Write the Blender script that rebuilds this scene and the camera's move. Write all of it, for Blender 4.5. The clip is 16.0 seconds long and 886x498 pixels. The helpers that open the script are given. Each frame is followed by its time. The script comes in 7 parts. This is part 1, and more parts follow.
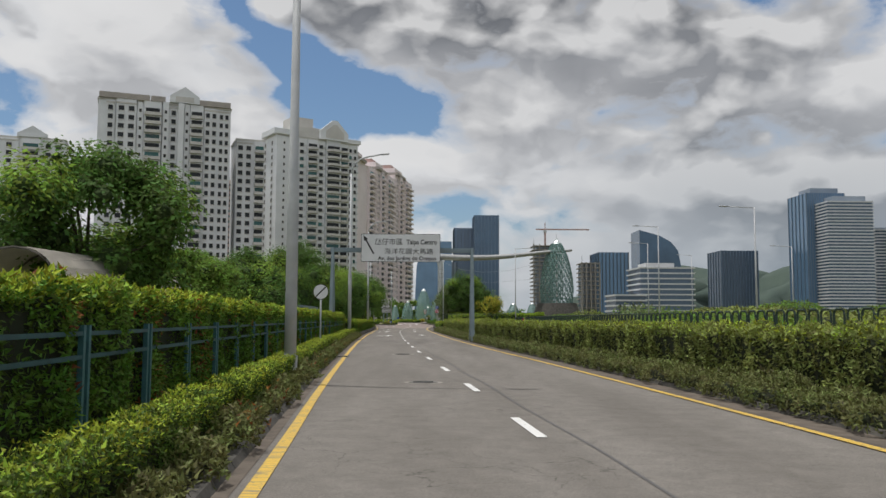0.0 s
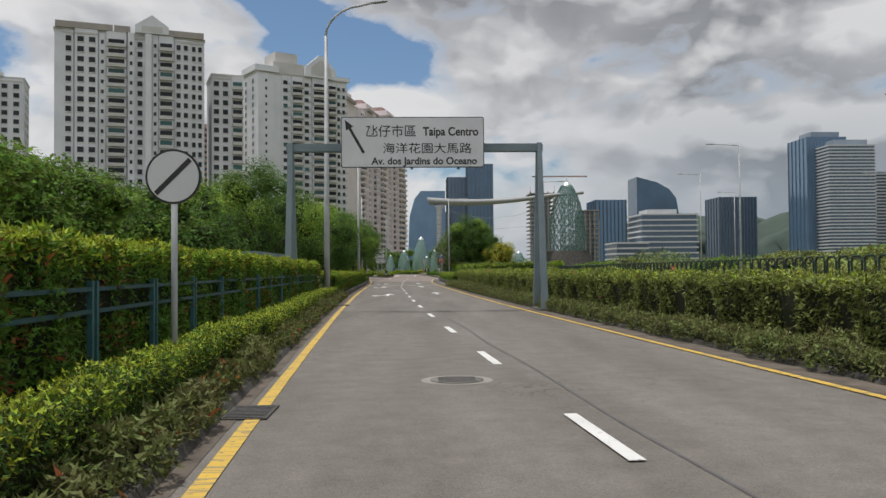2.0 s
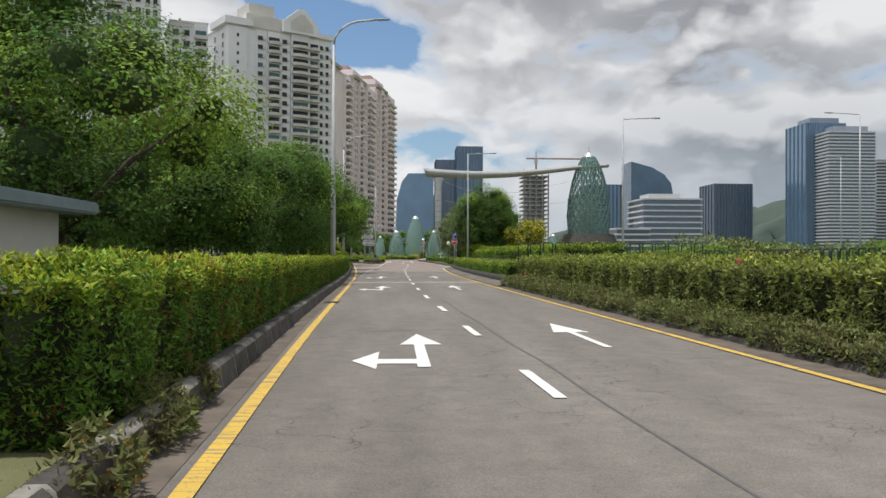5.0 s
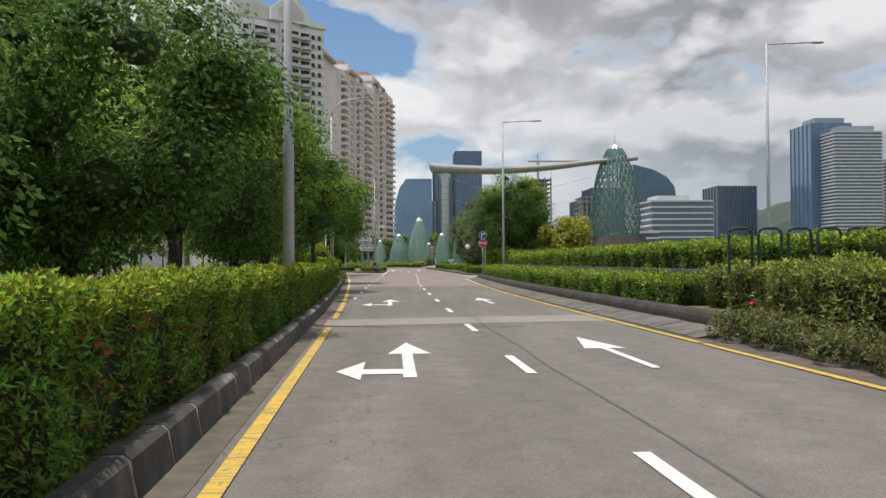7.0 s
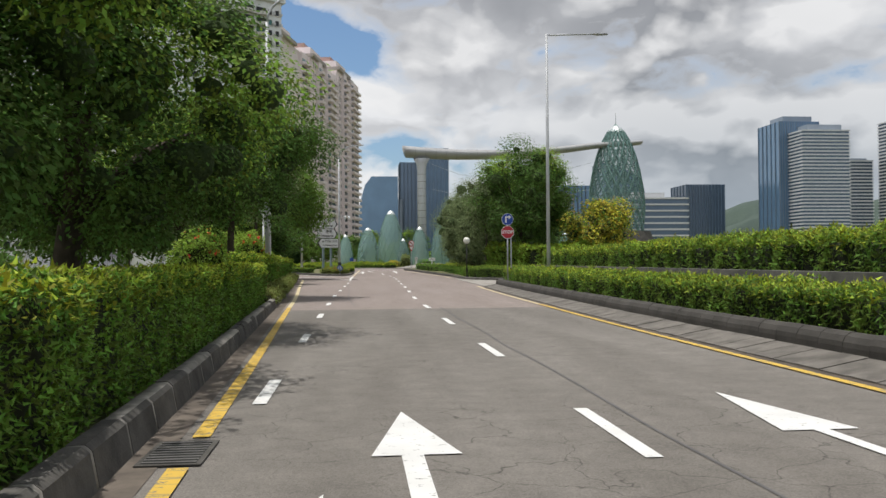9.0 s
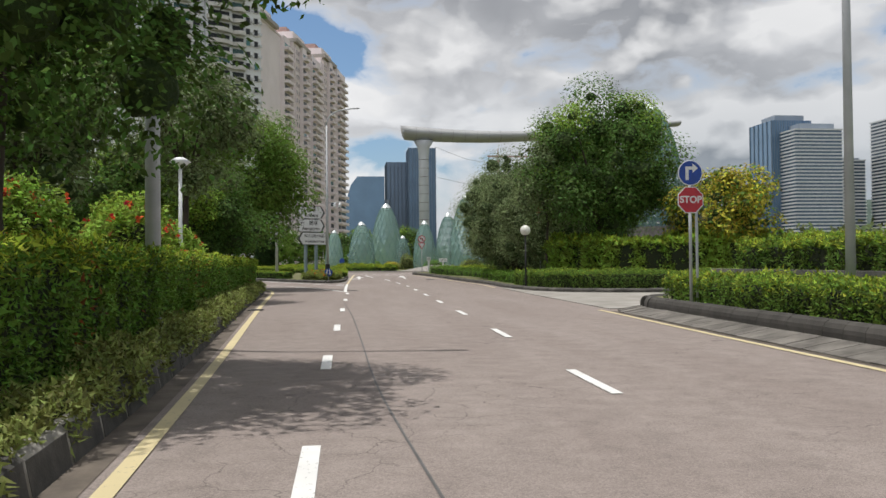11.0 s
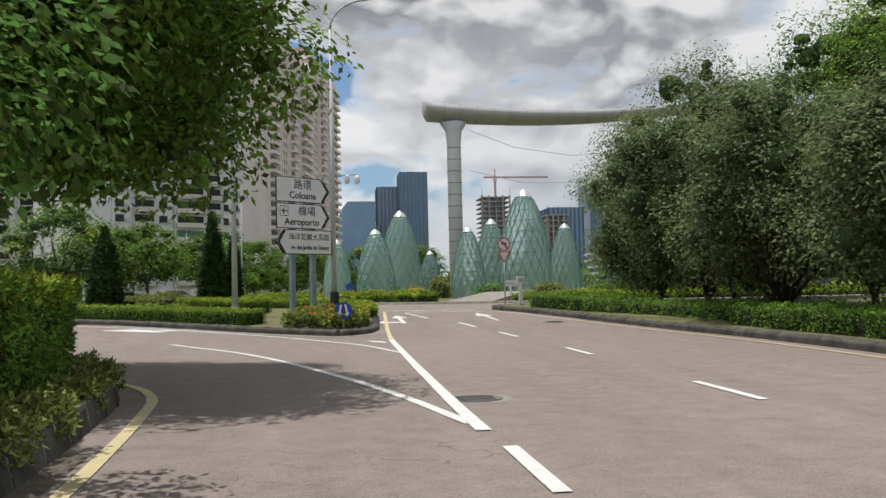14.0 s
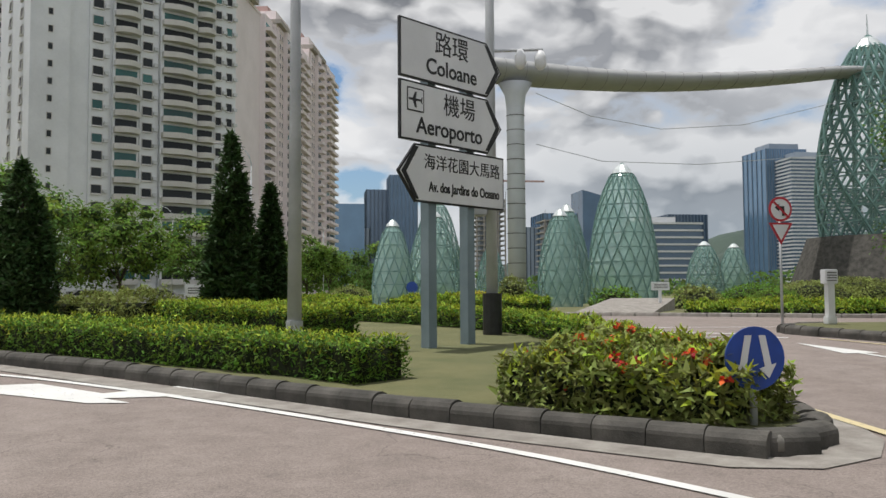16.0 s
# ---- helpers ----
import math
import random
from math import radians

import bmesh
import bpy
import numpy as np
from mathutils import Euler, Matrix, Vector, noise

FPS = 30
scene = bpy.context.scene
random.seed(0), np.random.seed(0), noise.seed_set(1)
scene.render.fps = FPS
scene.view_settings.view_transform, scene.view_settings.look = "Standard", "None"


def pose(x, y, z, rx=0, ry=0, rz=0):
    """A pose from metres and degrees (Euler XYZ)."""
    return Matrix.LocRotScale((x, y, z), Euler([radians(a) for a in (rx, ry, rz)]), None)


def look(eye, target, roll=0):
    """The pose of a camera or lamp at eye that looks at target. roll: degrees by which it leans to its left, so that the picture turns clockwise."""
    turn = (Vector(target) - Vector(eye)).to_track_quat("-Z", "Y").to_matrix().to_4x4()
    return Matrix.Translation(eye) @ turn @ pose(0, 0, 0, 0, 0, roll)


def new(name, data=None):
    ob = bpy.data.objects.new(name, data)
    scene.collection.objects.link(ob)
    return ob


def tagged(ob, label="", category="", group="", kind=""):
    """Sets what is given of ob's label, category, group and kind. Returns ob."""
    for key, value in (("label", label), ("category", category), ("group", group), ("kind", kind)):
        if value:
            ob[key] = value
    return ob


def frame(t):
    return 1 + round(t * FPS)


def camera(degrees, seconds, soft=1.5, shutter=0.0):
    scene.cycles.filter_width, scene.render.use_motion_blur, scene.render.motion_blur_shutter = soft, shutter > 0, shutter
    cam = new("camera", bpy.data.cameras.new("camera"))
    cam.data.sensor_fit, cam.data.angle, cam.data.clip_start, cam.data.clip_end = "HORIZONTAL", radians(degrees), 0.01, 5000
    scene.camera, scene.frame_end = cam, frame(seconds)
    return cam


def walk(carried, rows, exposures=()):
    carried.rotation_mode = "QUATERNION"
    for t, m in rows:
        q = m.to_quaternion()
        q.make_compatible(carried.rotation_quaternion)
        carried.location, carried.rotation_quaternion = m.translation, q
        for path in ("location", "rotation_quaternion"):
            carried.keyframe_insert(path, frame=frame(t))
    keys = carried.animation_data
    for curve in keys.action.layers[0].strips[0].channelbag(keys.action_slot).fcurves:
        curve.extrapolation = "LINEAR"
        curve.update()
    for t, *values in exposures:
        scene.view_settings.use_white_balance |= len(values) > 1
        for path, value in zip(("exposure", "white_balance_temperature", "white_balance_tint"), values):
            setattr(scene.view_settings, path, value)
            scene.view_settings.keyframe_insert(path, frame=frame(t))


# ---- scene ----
import itertools

cam = camera(56.0, 16.0)

PATH = [
    (0, look((-0.783, 19.396, 1.471), (-0.477, 29.356, 2.314), 0.22)),
    (0.5, look((-1.086, 25.326, 1.485), (-0.730, 35.287, 2.286), 0.01)),
    (1, look((-1.393, 31.315, 1.463), (-0.971, 41.287, 2.085), -0.16)),
    (1.5, look((-1.721, 37.383, 1.493), (-1.315, 47.364, 1.949), -0.39)),
    (2, look((-2.000, 43.556, 1.483), (-1.603, 53.545, 1.738), -0.48)),
    (2.5, look((-2.350, 49.619, 1.514), (-1.896, 59.605, 1.815), -0.52)),
    (3, look((-2.715, 55.766, 1.447), (-2.153, 65.731, 2.064), -0.53)),
    (3.5, look((-3.030, 62.072, 1.529), (-2.508, 72.051, 1.911), -0.14)),
    (4, look((-3.261, 68.630, 1.528), (-2.757, 78.617, 1.594), -0.26)),
    (4.2, look((-3.355, 71.226, 1.499), (-2.786, 81.210, 1.562), 0.23)),
    (6.3, look((-4.291, 97.130, 1.478), (-3.722, 107.114, 1.593), -0.05)),
    (6.5, look((-4.370, 99.550, 1.480), (-3.799, 109.533, 1.601), -0.29)),
    (7, look((-4.546, 105.607, 1.485), (-3.951, 115.588, 1.639), -0.40)),
    (7.5, look((-4.747, 111.859, 1.469), (-3.744, 121.807, 1.627), -0.63)),
    (8, look((-4.894, 118.119, 1.514), (-3.851, 128.063, 1.681), -0.41)),
    (8.5, look((-4.994, 124.367, 1.495), (-3.982, 134.315, 1.660), -0.25)),
    (9, look((-5.080, 130.419, 1.490), (-4.066, 140.366, 1.634), -0.47)),
    (9.2, look((-5.118, 132.745, 1.475), (-4.068, 142.688, 1.622), -0.24)),
    (11.3, look((-5.932, 157.617, 1.488), (-4.737, 167.544, 1.659), -0.63)),
    (11.5, look((-5.972, 159.920, 1.458), (-4.786, 169.847, 1.667), -0.67)),
    (12, look((-6.195, 165.768, 1.438), (-4.978, 175.690, 1.724), -1.39)),
    (12.5, look((-6.463, 171.733, 1.488), (-5.216, 181.650, 1.789), -1.37)),
    (13, look((-6.686, 177.635, 1.477), (-5.442, 187.551, 1.838), -1.39)),
    (13.5, look((-7.019, 183.096, 1.512), (-5.780, 193.010, 1.933), -1.36)),
    (14, look((-7.278, 188.602, 1.488), (-5.958, 198.503, 1.963), -1.37)),
    (14.5, look((-7.764, 194.244, 1.504), (-6.077, 204.089, 1.992), -1.32)),
    (15, look((-8.524, 199.516, 1.511), (-6.754, 209.345, 2.022), -0.88)),
    (15.5, look((-9.622, 204.530, 1.422), (-7.847, 214.355, 1.983), -0.45)),
    (16, look((-10.905, 208.914, 1.442), (-9.411, 218.787, 1.981), -0.36)),
]
walk(cam, PATH, [(0, -0.26), (3.2, -0.20), (4.2, 0.02), (6.4, 0.03), (16, 0.0)])

# ---- light ----
SUN_EL, SUN_AZ = radians(79.0), radians(292.0)   # azimuth clockwise from +y: high on the left


def node_tree(owner):
    owner.use_nodes = True
    nt = owner.node_tree
    nt.nodes.clear()
    return nt


def nd(nt, kind, **vals):
    """A node with its properties and inputs set; a value that is a socket is linked."""
    n = nt.nodes.new(kind)
    ins = vals.pop("i", {})
    for k, v in vals.items():
        setattr(n, k, v)
    for k, v in ins.items():
        if isinstance(v, bpy.types.NodeSocket):
            nt.links.new(v, n.inputs[k])
        else:
            n.inputs[k].default_value = v
    return n


def mth(nt, op, a, b=0.0, c=0.0, clamp=False):
    return nd(nt, "ShaderNodeMath", operation=op, use_clamp=clamp, i={0: a, 1: b, 2: c}).outputs[0]


def ramp(nt, fac, stops):
    n = nd(nt, "ShaderNodeValToRGB", i={0: fac})
    el = n.color_ramp.elements
    while len(el) < len(stops):
        el.new(0.5)
    for e, (p, c) in zip(el, stops):
        e.position = p
        e.color = (*c, 1) if isinstance(c, tuple) else (c, c, c, 1)
    return n.outputs[0]


def mixc(nt, fac, a, b, mode="MIX"):
    n = nd(nt, "ShaderNodeMix", data_type="RGBA", blend_type=mode, i={0: fac})
    for k, v in ((6, a), (7, b)):
        if isinstance(v, bpy.types.NodeSocket):
            nt.links.new(v, n.inputs[k])
        else:
            n.inputs[k].default_value = (*v, 1)
    return n.outputs[2]


def make_world():
    w = bpy.data.worlds.new("world")
    scene.world = w
    nt = node_tree(w)
    sky = nd(nt, "ShaderNodeTexSky", sky_type="NISHITA", sun_disc=False, sun_elevation=SUN_EL, sun_rotation=SUN_AZ)
    skyc = mixc(nt, 1.0, sky.outputs[0], (0.088, 0.102, 0.112), "MULTIPLY")
    d = nd(nt, "ShaderNodeTexCoord").outputs["Generated"]
    s = nd(nt, "ShaderNodeSeparateXYZ", i={0: d})
    x, y, z = s.outputs
    el = mth(nt, "ARCSINE", z)
    az = mth(nt, "ARCTAN2", x, y)
    # heaped clouds, flattened a little towards the horizon
    p = nd(nt, "ShaderNodeVectorMath", operation="MULTIPLY", i={0: d, 1: (1.0, 1.0, 1.75)}).outputs[0]
    wob = nd(nt, "ShaderNodeTexNoise", i={"Vector": p, "Scale": 7.0, "Detail": 5.0}).outputs["Color"]
    wob = nd(nt, "ShaderNodeVectorMath", operation="SUBTRACT", i={0: wob, 1: (0.5, 0.5, 0.5)}).outputs[0]
    wob = nd(nt, "ShaderNodeVectorMath", operation="SCALE", i={0: wob, "Scale": 0.10}).outputs[0]
    p = nd(nt, "ShaderNodeVectorMath", operation="ADD", i={0: p, 1: wob}).outputs[0]

    def heap(at, detail):
        """Billowing cloud density: broad rolling noise with rounded puffs on it."""
        n = nd(nt, "ShaderNodeTexNoise", i={"Vector": at, "Scale": 4.2, "Detail": detail, "Roughness": 0.56}).outputs[0]
        v = nd(nt, "ShaderNodeTexVoronoi", feature="SMOOTH_F1", i={"Vector": at, "Scale": 9.0, "Detail": 2.0, "Roughness": 0.5, "Smoothness": 0.6}).outputs["Distance"]
        return mth(nt, "ADD", n, mth(nt, "MULTIPLY", mth(nt, "SUBTRACT", 0.45, v), 0.22))

    n1 = heap(p, 10.0)
    n2 = heap(nd(nt, "ShaderNodeVectorMath", operation="ADD", i={0: p, 1: (-0.02, 0.0, 0.055)}).outputs[0], 4.0)
    n3 = heap(p, 4.0)
    broad = nd(nt, "ShaderNodeTexNoise", i={"Vector": p, "Scale": 2.6, "Detail": 3.0, "Roughness": 0.45}).outputs[0]
    # a clear lane through the deck, sinking and thinning to the right
    mid = mth(nt, "ADD", mth(nt, "MULTIPLY", az, -0.236), mth(nt, "MULTIPLY", mth(nt, "MULTIPLY", az, az), 1.2))
    c = mth(nt, "SUBTRACT", mth(nt, "SUBTRACT", el, 0.240), mid)
    lane = mth(nt, "EXPONENT", mth(nt, "MULTIPLY", mth(nt, "MULTIPLY", c, c), -520.0))
    r = mth(nt, "ADD", az, 0.11)
    lane = mth(nt, "MULTIPLY", lane, mth(nt, "EXPONENT", mth(nt, "MULTIPLY", mth(nt, "MULTIPLY", r, r), -20.0)))
    dens = mth(nt, "SUBTRACT", mth(nt, "SUBTRACT", mth(nt, "MULTIPLY", n1, 1.75), -0.02), mth(nt, "MULTIPLY", lane, 0.46))
    mask = ramp(nt, dens, [(0.44, 0.0), (0.52, 0.55), (0.64, 1.0)])
    # bright where the heap falls away upwards, grey below and where it is deep
    lit = mth(nt, "ADD", mth(nt, "MULTIPLY", mth(nt, "SUBTRACT", n3, n2), 2.6), 0.5)
    lit = mth(nt, "ADD", lit, mth(nt, "MULTIPLY", mth(nt, "SUBTRACT", n1, n3), 1.4))
    thick = mth(nt, "ADD", broad, mth(nt, "MULTIPLY", mth(nt, "SUBTRACT", n3, 0.5), 0.35))
    thick = mth(nt, "ADD", thick, mth(nt, "MULTIPLY", x, 0.26))
    thick = mth(nt, "ADD", thick, mth(nt, "MULTIPLY", mth(nt, "SUBTRACT", el, 0.2), 0.50))
    deep = ramp(nt, thick, [(0.38, (0.79, 0.80, 0.82)), (0.48, (0.56, 0.57, 0.595)), (0.58, (0.33, 0.343, 0.37)), (0.70, (0.175, 0.186, 0.208))])
    cloud = mixc(nt, mth(nt, "MULTIPLY", ramp(nt, lit, [(0.40, 0.0), (0.78, 1.0)]), 0.80), deep, (0.87, 0.87, 0.875))
    cloud = mixc(nt, mth(nt, "MULTIPLY", ramp(nt, lit, [(0.18, 1.0), (0.42, 0.0)]), 0.45), cloud, (0.30, 0.31, 0.335))
    edge = ramp(nt, dens, [(0.50, 1.0), (0.66, 0.0)])
    cloud = mixc(nt, mth(nt, "MULTIPLY", edge, 0.65), cloud, (0.86, 0.865, 0.875))
    # heaps away from the sun show their lit faces
    face = nd(nt, "ShaderNodeMapRange", i={0: y, 1: 0.2, 2: -0.7, 3: 1.0, 4: 1.55}).outputs[0]
    cloud = nd(nt, "ShaderNodeVectorMath", operation="SCALE", i={0: cloud, "Scale": face}).outputs[0]
    col = mixc(nt, mask, skyc, cloud)
    # pale grey-blue haze low down
    hz = mth(nt, "EXPONENT", mth(nt, "MULTIPLY", mth(nt, "MAXIMUM", el, 0.0), -20.0))
    col = mixc(nt, mth(nt, "MULTIPLY", hz, 0.75), col, (0.46, 0.52, 0.58))
    # thin grey-blue veil low over the far shore
    veil = mth(nt, "EXPONENT", mth(nt, "MULTIPLY", mth(nt, "MULTIPLY", el, el), -42.0))
    veil = mth(nt, "MULTIPLY", veil, ramp(nt, az, [(0.02, 0.0), (0.30, 0.75)]))
    col = mixc(nt, veil, col, (0.36, 0.42, 0.48))
    bg = nd(nt, "ShaderNodeBackground", i={0: col, 1: 1.0})
    out = nd(nt, "ShaderNodeOutputWorld")
    nt.links.new(bg.outputs[0], out.inputs[0])


make_world()
sun = bpy.data.lights.new("sun", "SUN")
sun.energy, sun.angle, sun.color = 3.5, radians(0.6), (1.0, 0.96, 0.91)
sd = Vector((math.sin(SUN_AZ) * math.cos(SUN_EL), math.cos(SUN_AZ) * math.cos(SUN_EL), math.sin(SUN_EL)))
new("sun", sun).matrix_world = look(sd * 100, (0, 0, 0))
scene.view_settings.exposure = 0.0


# ---- materials ----
def material(name, col, col2=None, rough=0.8, metal=0.0, scale=6.0, grain=60.0, bump=0.2, spread=0.12, spec=0.4, leaf=0.0, bumpd=0.01, islands=False, alpha=1.0, objrand=0.0):
    """Base colour with variation at two scales, grain in the roughness and a fine bump."""
    m = bpy.data.materials.new(name)
    nt = node_tree(m)
    pos = nd(nt, "ShaderNodeNewGeometry")
    P = pos.outputs["Position"]
    big = nd(nt, "ShaderNodeTexNoise", i={"Vector": P, "Scale": scale, "Detail": 5.0, "Roughness": 0.6}).outputs[0]
    fine = nd(nt, "ShaderNodeTexNoise", i={"Vector": P, "Scale": grain, "Detail": 3.0, "Roughness": 0.6}).outputs[0]
    c2 = col2 or tuple(v * 0.6 for v in col)
    base = mixc(nt, ramp(nt, big, [(0.35, 0.0), (0.65, 1.0)]), col, c2)
    v = mth(nt, "ADD", mth(nt, "MULTIPLY", mth(nt, "SUBTRACT", fine, 0.5), spread * 3), 1.0)
    if islands:
        v = mth(nt, "MULTIPLY", v, mth(nt, "ADD", mth(nt, "MULTIPLY", pos.outputs["Random Per Island"], 1.25), 0.37))
    if objrand:
        ob = nd(nt, "ShaderNodeObjectInfo").outputs["Random"]
        v = mth(nt, "MULTIPLY", v, mth(nt, "ADD", mth(nt, "MULTIPLY", ob, objrand), 1.0 - objrand / 2))
    hsv = nd(nt, "ShaderNodeHueSaturation", i={"Color": base, "Value": v})
    if islands:
        nt.links.new(mth(nt, "ADD", mth(nt, "MULTIPLY", pos.outputs["Random Per Island"], 0.05), 0.475), hsv.inputs["Hue"])
    b = nd(nt, "ShaderNodeBsdfPrincipled", i={"Base Color": hsv.outputs[0], "Roughness": rough, "Metallic": metal})
    b.inputs["Specular IOR Level"].default_value = 0.18 if leaf else spec
    b.inputs["Alpha"].default_value = alpha
    if bump:
        bp = nd(nt, "ShaderNodeBump", i={"Height": fine, "Strength": bump, "Distance": bumpd})
        nt.links.new(bp.outputs[0], b.inputs["Normal"])
    sh = b.outputs[0]
    if leaf:
        tr = nd(nt, "ShaderNodeBsdfTranslucent", i={0: hsv.outputs[0]})
        mx = nd(nt, "ShaderNodeMixShader", i={0: leaf})
        nt.links.new(sh, mx.inputs[1])
        nt.links.new(tr.outputs[0], mx.inputs[2])
        sh = mx.outputs[0]
    out = nd(nt, "ShaderNodeOutputMaterial")
    nt.links.new(sh, out.inputs[0])
    return m


def asphalt(name, col, col2):
    """Worn road: stone grain, faint wheel-path wear, patches and hairline cracks."""
    m = bpy.data.materials.new(name)
    nt = node_tree(m)
    P = nd(nt, "ShaderNodeNewGeometry").outputs["Position"]
    st = nd(nt, "ShaderNodeMapping", i={"Vector": P, "Scale": (1.0, 0.12, 1.0)}).outputs[0]
    big = nd(nt, "ShaderNodeTexNoise", i={"Vector": st, "Scale": 0.9, "Detail": 4.0}).outputs[0]
    mid = nd(nt, "ShaderNodeTexNoise", i={"Vector": P, "Scale": 2.6, "Detail": 6.0, "Roughness": 0.65}).outputs[0]
    fine = nd(nt, "ShaderNodeTexNoise", i={"Vector": P, "Scale": 95.0, "Detail": 2.0}).outputs[0]
    stone = nd(nt, "ShaderNodeTexVoronoi", i={"Vector": P, "Scale": 75.0}).outputs["Color"]
    wob = nd(nt, "ShaderNodeTexNoise", i={"Vector": P, "Scale": 1.3, "Detail": 4.0}).outputs["Color"]
    wp = nd(nt, "ShaderNodeVectorMath", operation="ADD", i={0: P, 1: wob}).outputs[0]
    crack = nd(nt, "ShaderNodeTexVoronoi", feature="DISTANCE_TO_EDGE", i={"Vector": wp, "Scale": 1.15}).outputs[0]
    where = ramp(nt, nd(nt, "ShaderNodeTexNoise", i={"Vector": P, "Scale": 0.23, "Detail": 2.0}).outputs[0], [(0.48, 0.0), (0.60, 1.0)])
    cm = mth(nt, "MULTIPLY", ramp(nt, crack, [(0.0, 1.0), (0.010, 0.0)]), where)
    base = mixc(nt, ramp(nt, big, [(0.3, 0.0), (0.7, 1.0)]), col, col2)
    v = mth(nt, "ADD", 1.0, mth(nt, "MULTIPLY", mth(nt, "SUBTRACT", mid, 0.5), 0.75))
    v = mth(nt, "ADD", v, mth(nt, "MULTIPLY", mth(nt, "SUBTRACT", fine, 0.5), 0.9))
    sv = nd(nt, "ShaderNodeSeparateColor", i={0: stone}).outputs[0]
    v = mth(nt, "ADD", v, mth(nt, "MULTIPLY", mth(nt, "SUBTRACT", sv, 0.5), 0.35))
    v = mth(nt, "MULTIPLY", v, mth(nt, "SUBTRACT", 1.0, mth(nt, "MULTIPLY", cm, 0.6)))
    hsv = nd(nt, "ShaderNodeHueSaturation", i={"Color": base, "Value": v})
    b = nd(nt, "ShaderNodeBsdfPrincipled", i={"Base Color": hsv.outputs[0], "Roughness": 0.86})
    b.inputs["Specular IOR Level"].default_value = 0.3
    bp = nd(nt, "ShaderNodeBump", i={"Height": fine, "Strength": 0.35, "Distance": 0.01})
    nt.links.new(bp.outputs[0], b.inputs["Normal"])
    nt.links.new(b.outputs[0], nd(nt, "ShaderNodeOutputMaterial").inputs[0])
    return m


def road_paint(name, col, under, wear):
    """Thermoplastic paint, dirty and chipped through to the road."""
    m = bpy.data.materials.new(name)
    nt = node_tree(m)
    P = nd(nt, "ShaderNodeNewGeometry").outputs["Position"]
    n = nd(nt, "ShaderNodeTexNoise", i={"Vector": P, "Scale": 14.0, "Detail": 8.0, "Roughness": 0.7}).outputs[0]
    d = nd(nt, "ShaderNodeTexNoise", i={"Vector": P, "Scale": 1.7, "Detail": 4.0}).outputs[0]
    mp = nd(nt, "ShaderNodeMapping", i={"Vector": P, "Scale": (0.5, 6.0, 1.0)}).outputs[0]
    ck = nd(nt, "ShaderNodeTexVoronoi", feature="DISTANCE_TO_EDGE", i={"Vector": mp, "Scale": 1.0}).outputs[0]
    chip = mth(nt, "MAXIMUM", ramp(nt, n, [(0.34 + wear, 1.0), (0.40 + wear, 0.0)]), ramp(nt, ck, [(0.0, 0.9), (0.055, 0.0)]) if wear > 0.02 else 0.0)
    base = mixc(nt, ramp(nt, d, [(0.3, 0.0), (0.75, 0.45)]), col, tuple(0.55 * v + 0.05 for v in col))
    base = mixc(nt, chip, base, under)
    b = nd(nt, "ShaderNodeBsdfPrincipled", i={"Base Color": base, "Roughness": 0.6})
    nt.links.new(b.outputs[0], nd(nt, "ShaderNodeOutputMaterial").inputs[0])
    return m


def glass_mat(name, col, rough=0.08, metal=0.0, spec=0.9, alpha=1.0, mullion=None):
    m = bpy.data.materials.new(name)
    nt = node_tree(m)
    P = nd(nt, "ShaderNodeNewGeometry").outputs["Position"]
    n = nd(nt, "ShaderNodeTexNoise", i={"Vector": P, "Scale": 0.05, "Detail": 3.0}).outputs[0]
    ob = nd(nt, "ShaderNodeObjectInfo").outputs["Random"]
    v = mth(nt, "ADD", mth(nt, "MULTIPLY", ob, 0.7), mth(nt, "ADD", 0.4, mth(nt, "MULTIPLY", n, 0.5)))
    hsv = nd(nt, "ShaderNodeHueSaturation", i={"Color": (*col, 1), "Value": v})
    b = nd(nt, "ShaderNodeBsdfPrincipled", i={"Base Color": hsv.outputs[0], "Roughness": rough, "Metallic": metal, "Alpha": alpha})
    b.inputs["Specular IOR Level"].default_value = spec
    nt.links.new(b.outputs[0], nd(nt, "ShaderNodeOutputMaterial").inputs[0])
    return m


M = {}
M["asphalt"] = asphalt("asphalt_grey", (0.146, 0.134, 0.119), (0.202, 0.187, 0.169))
M["asphalt_warm"] = asphalt("asphalt_warm", (0.228, 0.190, 0.172), (0.266, 0.226, 0.206))
M["asphalt_band"] = asphalt("asphalt_band", (0.265, 0.235, 0.212), (0.29, 0.26, 0.235))
M["tar"] = material("tar", (0.085, 0.083, 0.08), (0.12, 0.117, 0.113), rough=0.6, scale=3)
M["gutter"] = material("gutter", (0.165, 0.138, 0.112), (0.095, 0.08, 0.066), rough=0.95, scale=2.5, grain=40)
M["white_paint"] = road_paint("white_road_paint", (0.78, 0.78, 0.76), (0.2, 0.195, 0.19), 0.0)
M["yellow_paint"] = road_paint("yellow_road_paint", (0.72, 0.47, 0.06), (0.2, 0.18, 0.15), 0.035)
M["cream_paint"] = road_paint("cream_road_paint", (0.66, 0.56, 0.32), (0.24, 0.22, 0.2), 0.0)
M["kerb"] = material("kerb_stone", (0.115, 0.108, 0.097), (0.05, 0.048, 0.043), rough=0.92, scale=2.2, grain=45, bump=0.5, objrand=0.22)
M["kerb_pale"] = material("kerb_pale", (0.34, 0.32, 0.29), (0.22, 0.20, 0.18), rough=0.92, scale=3.0, grain=45, bump=0.4, objrand=0.25)
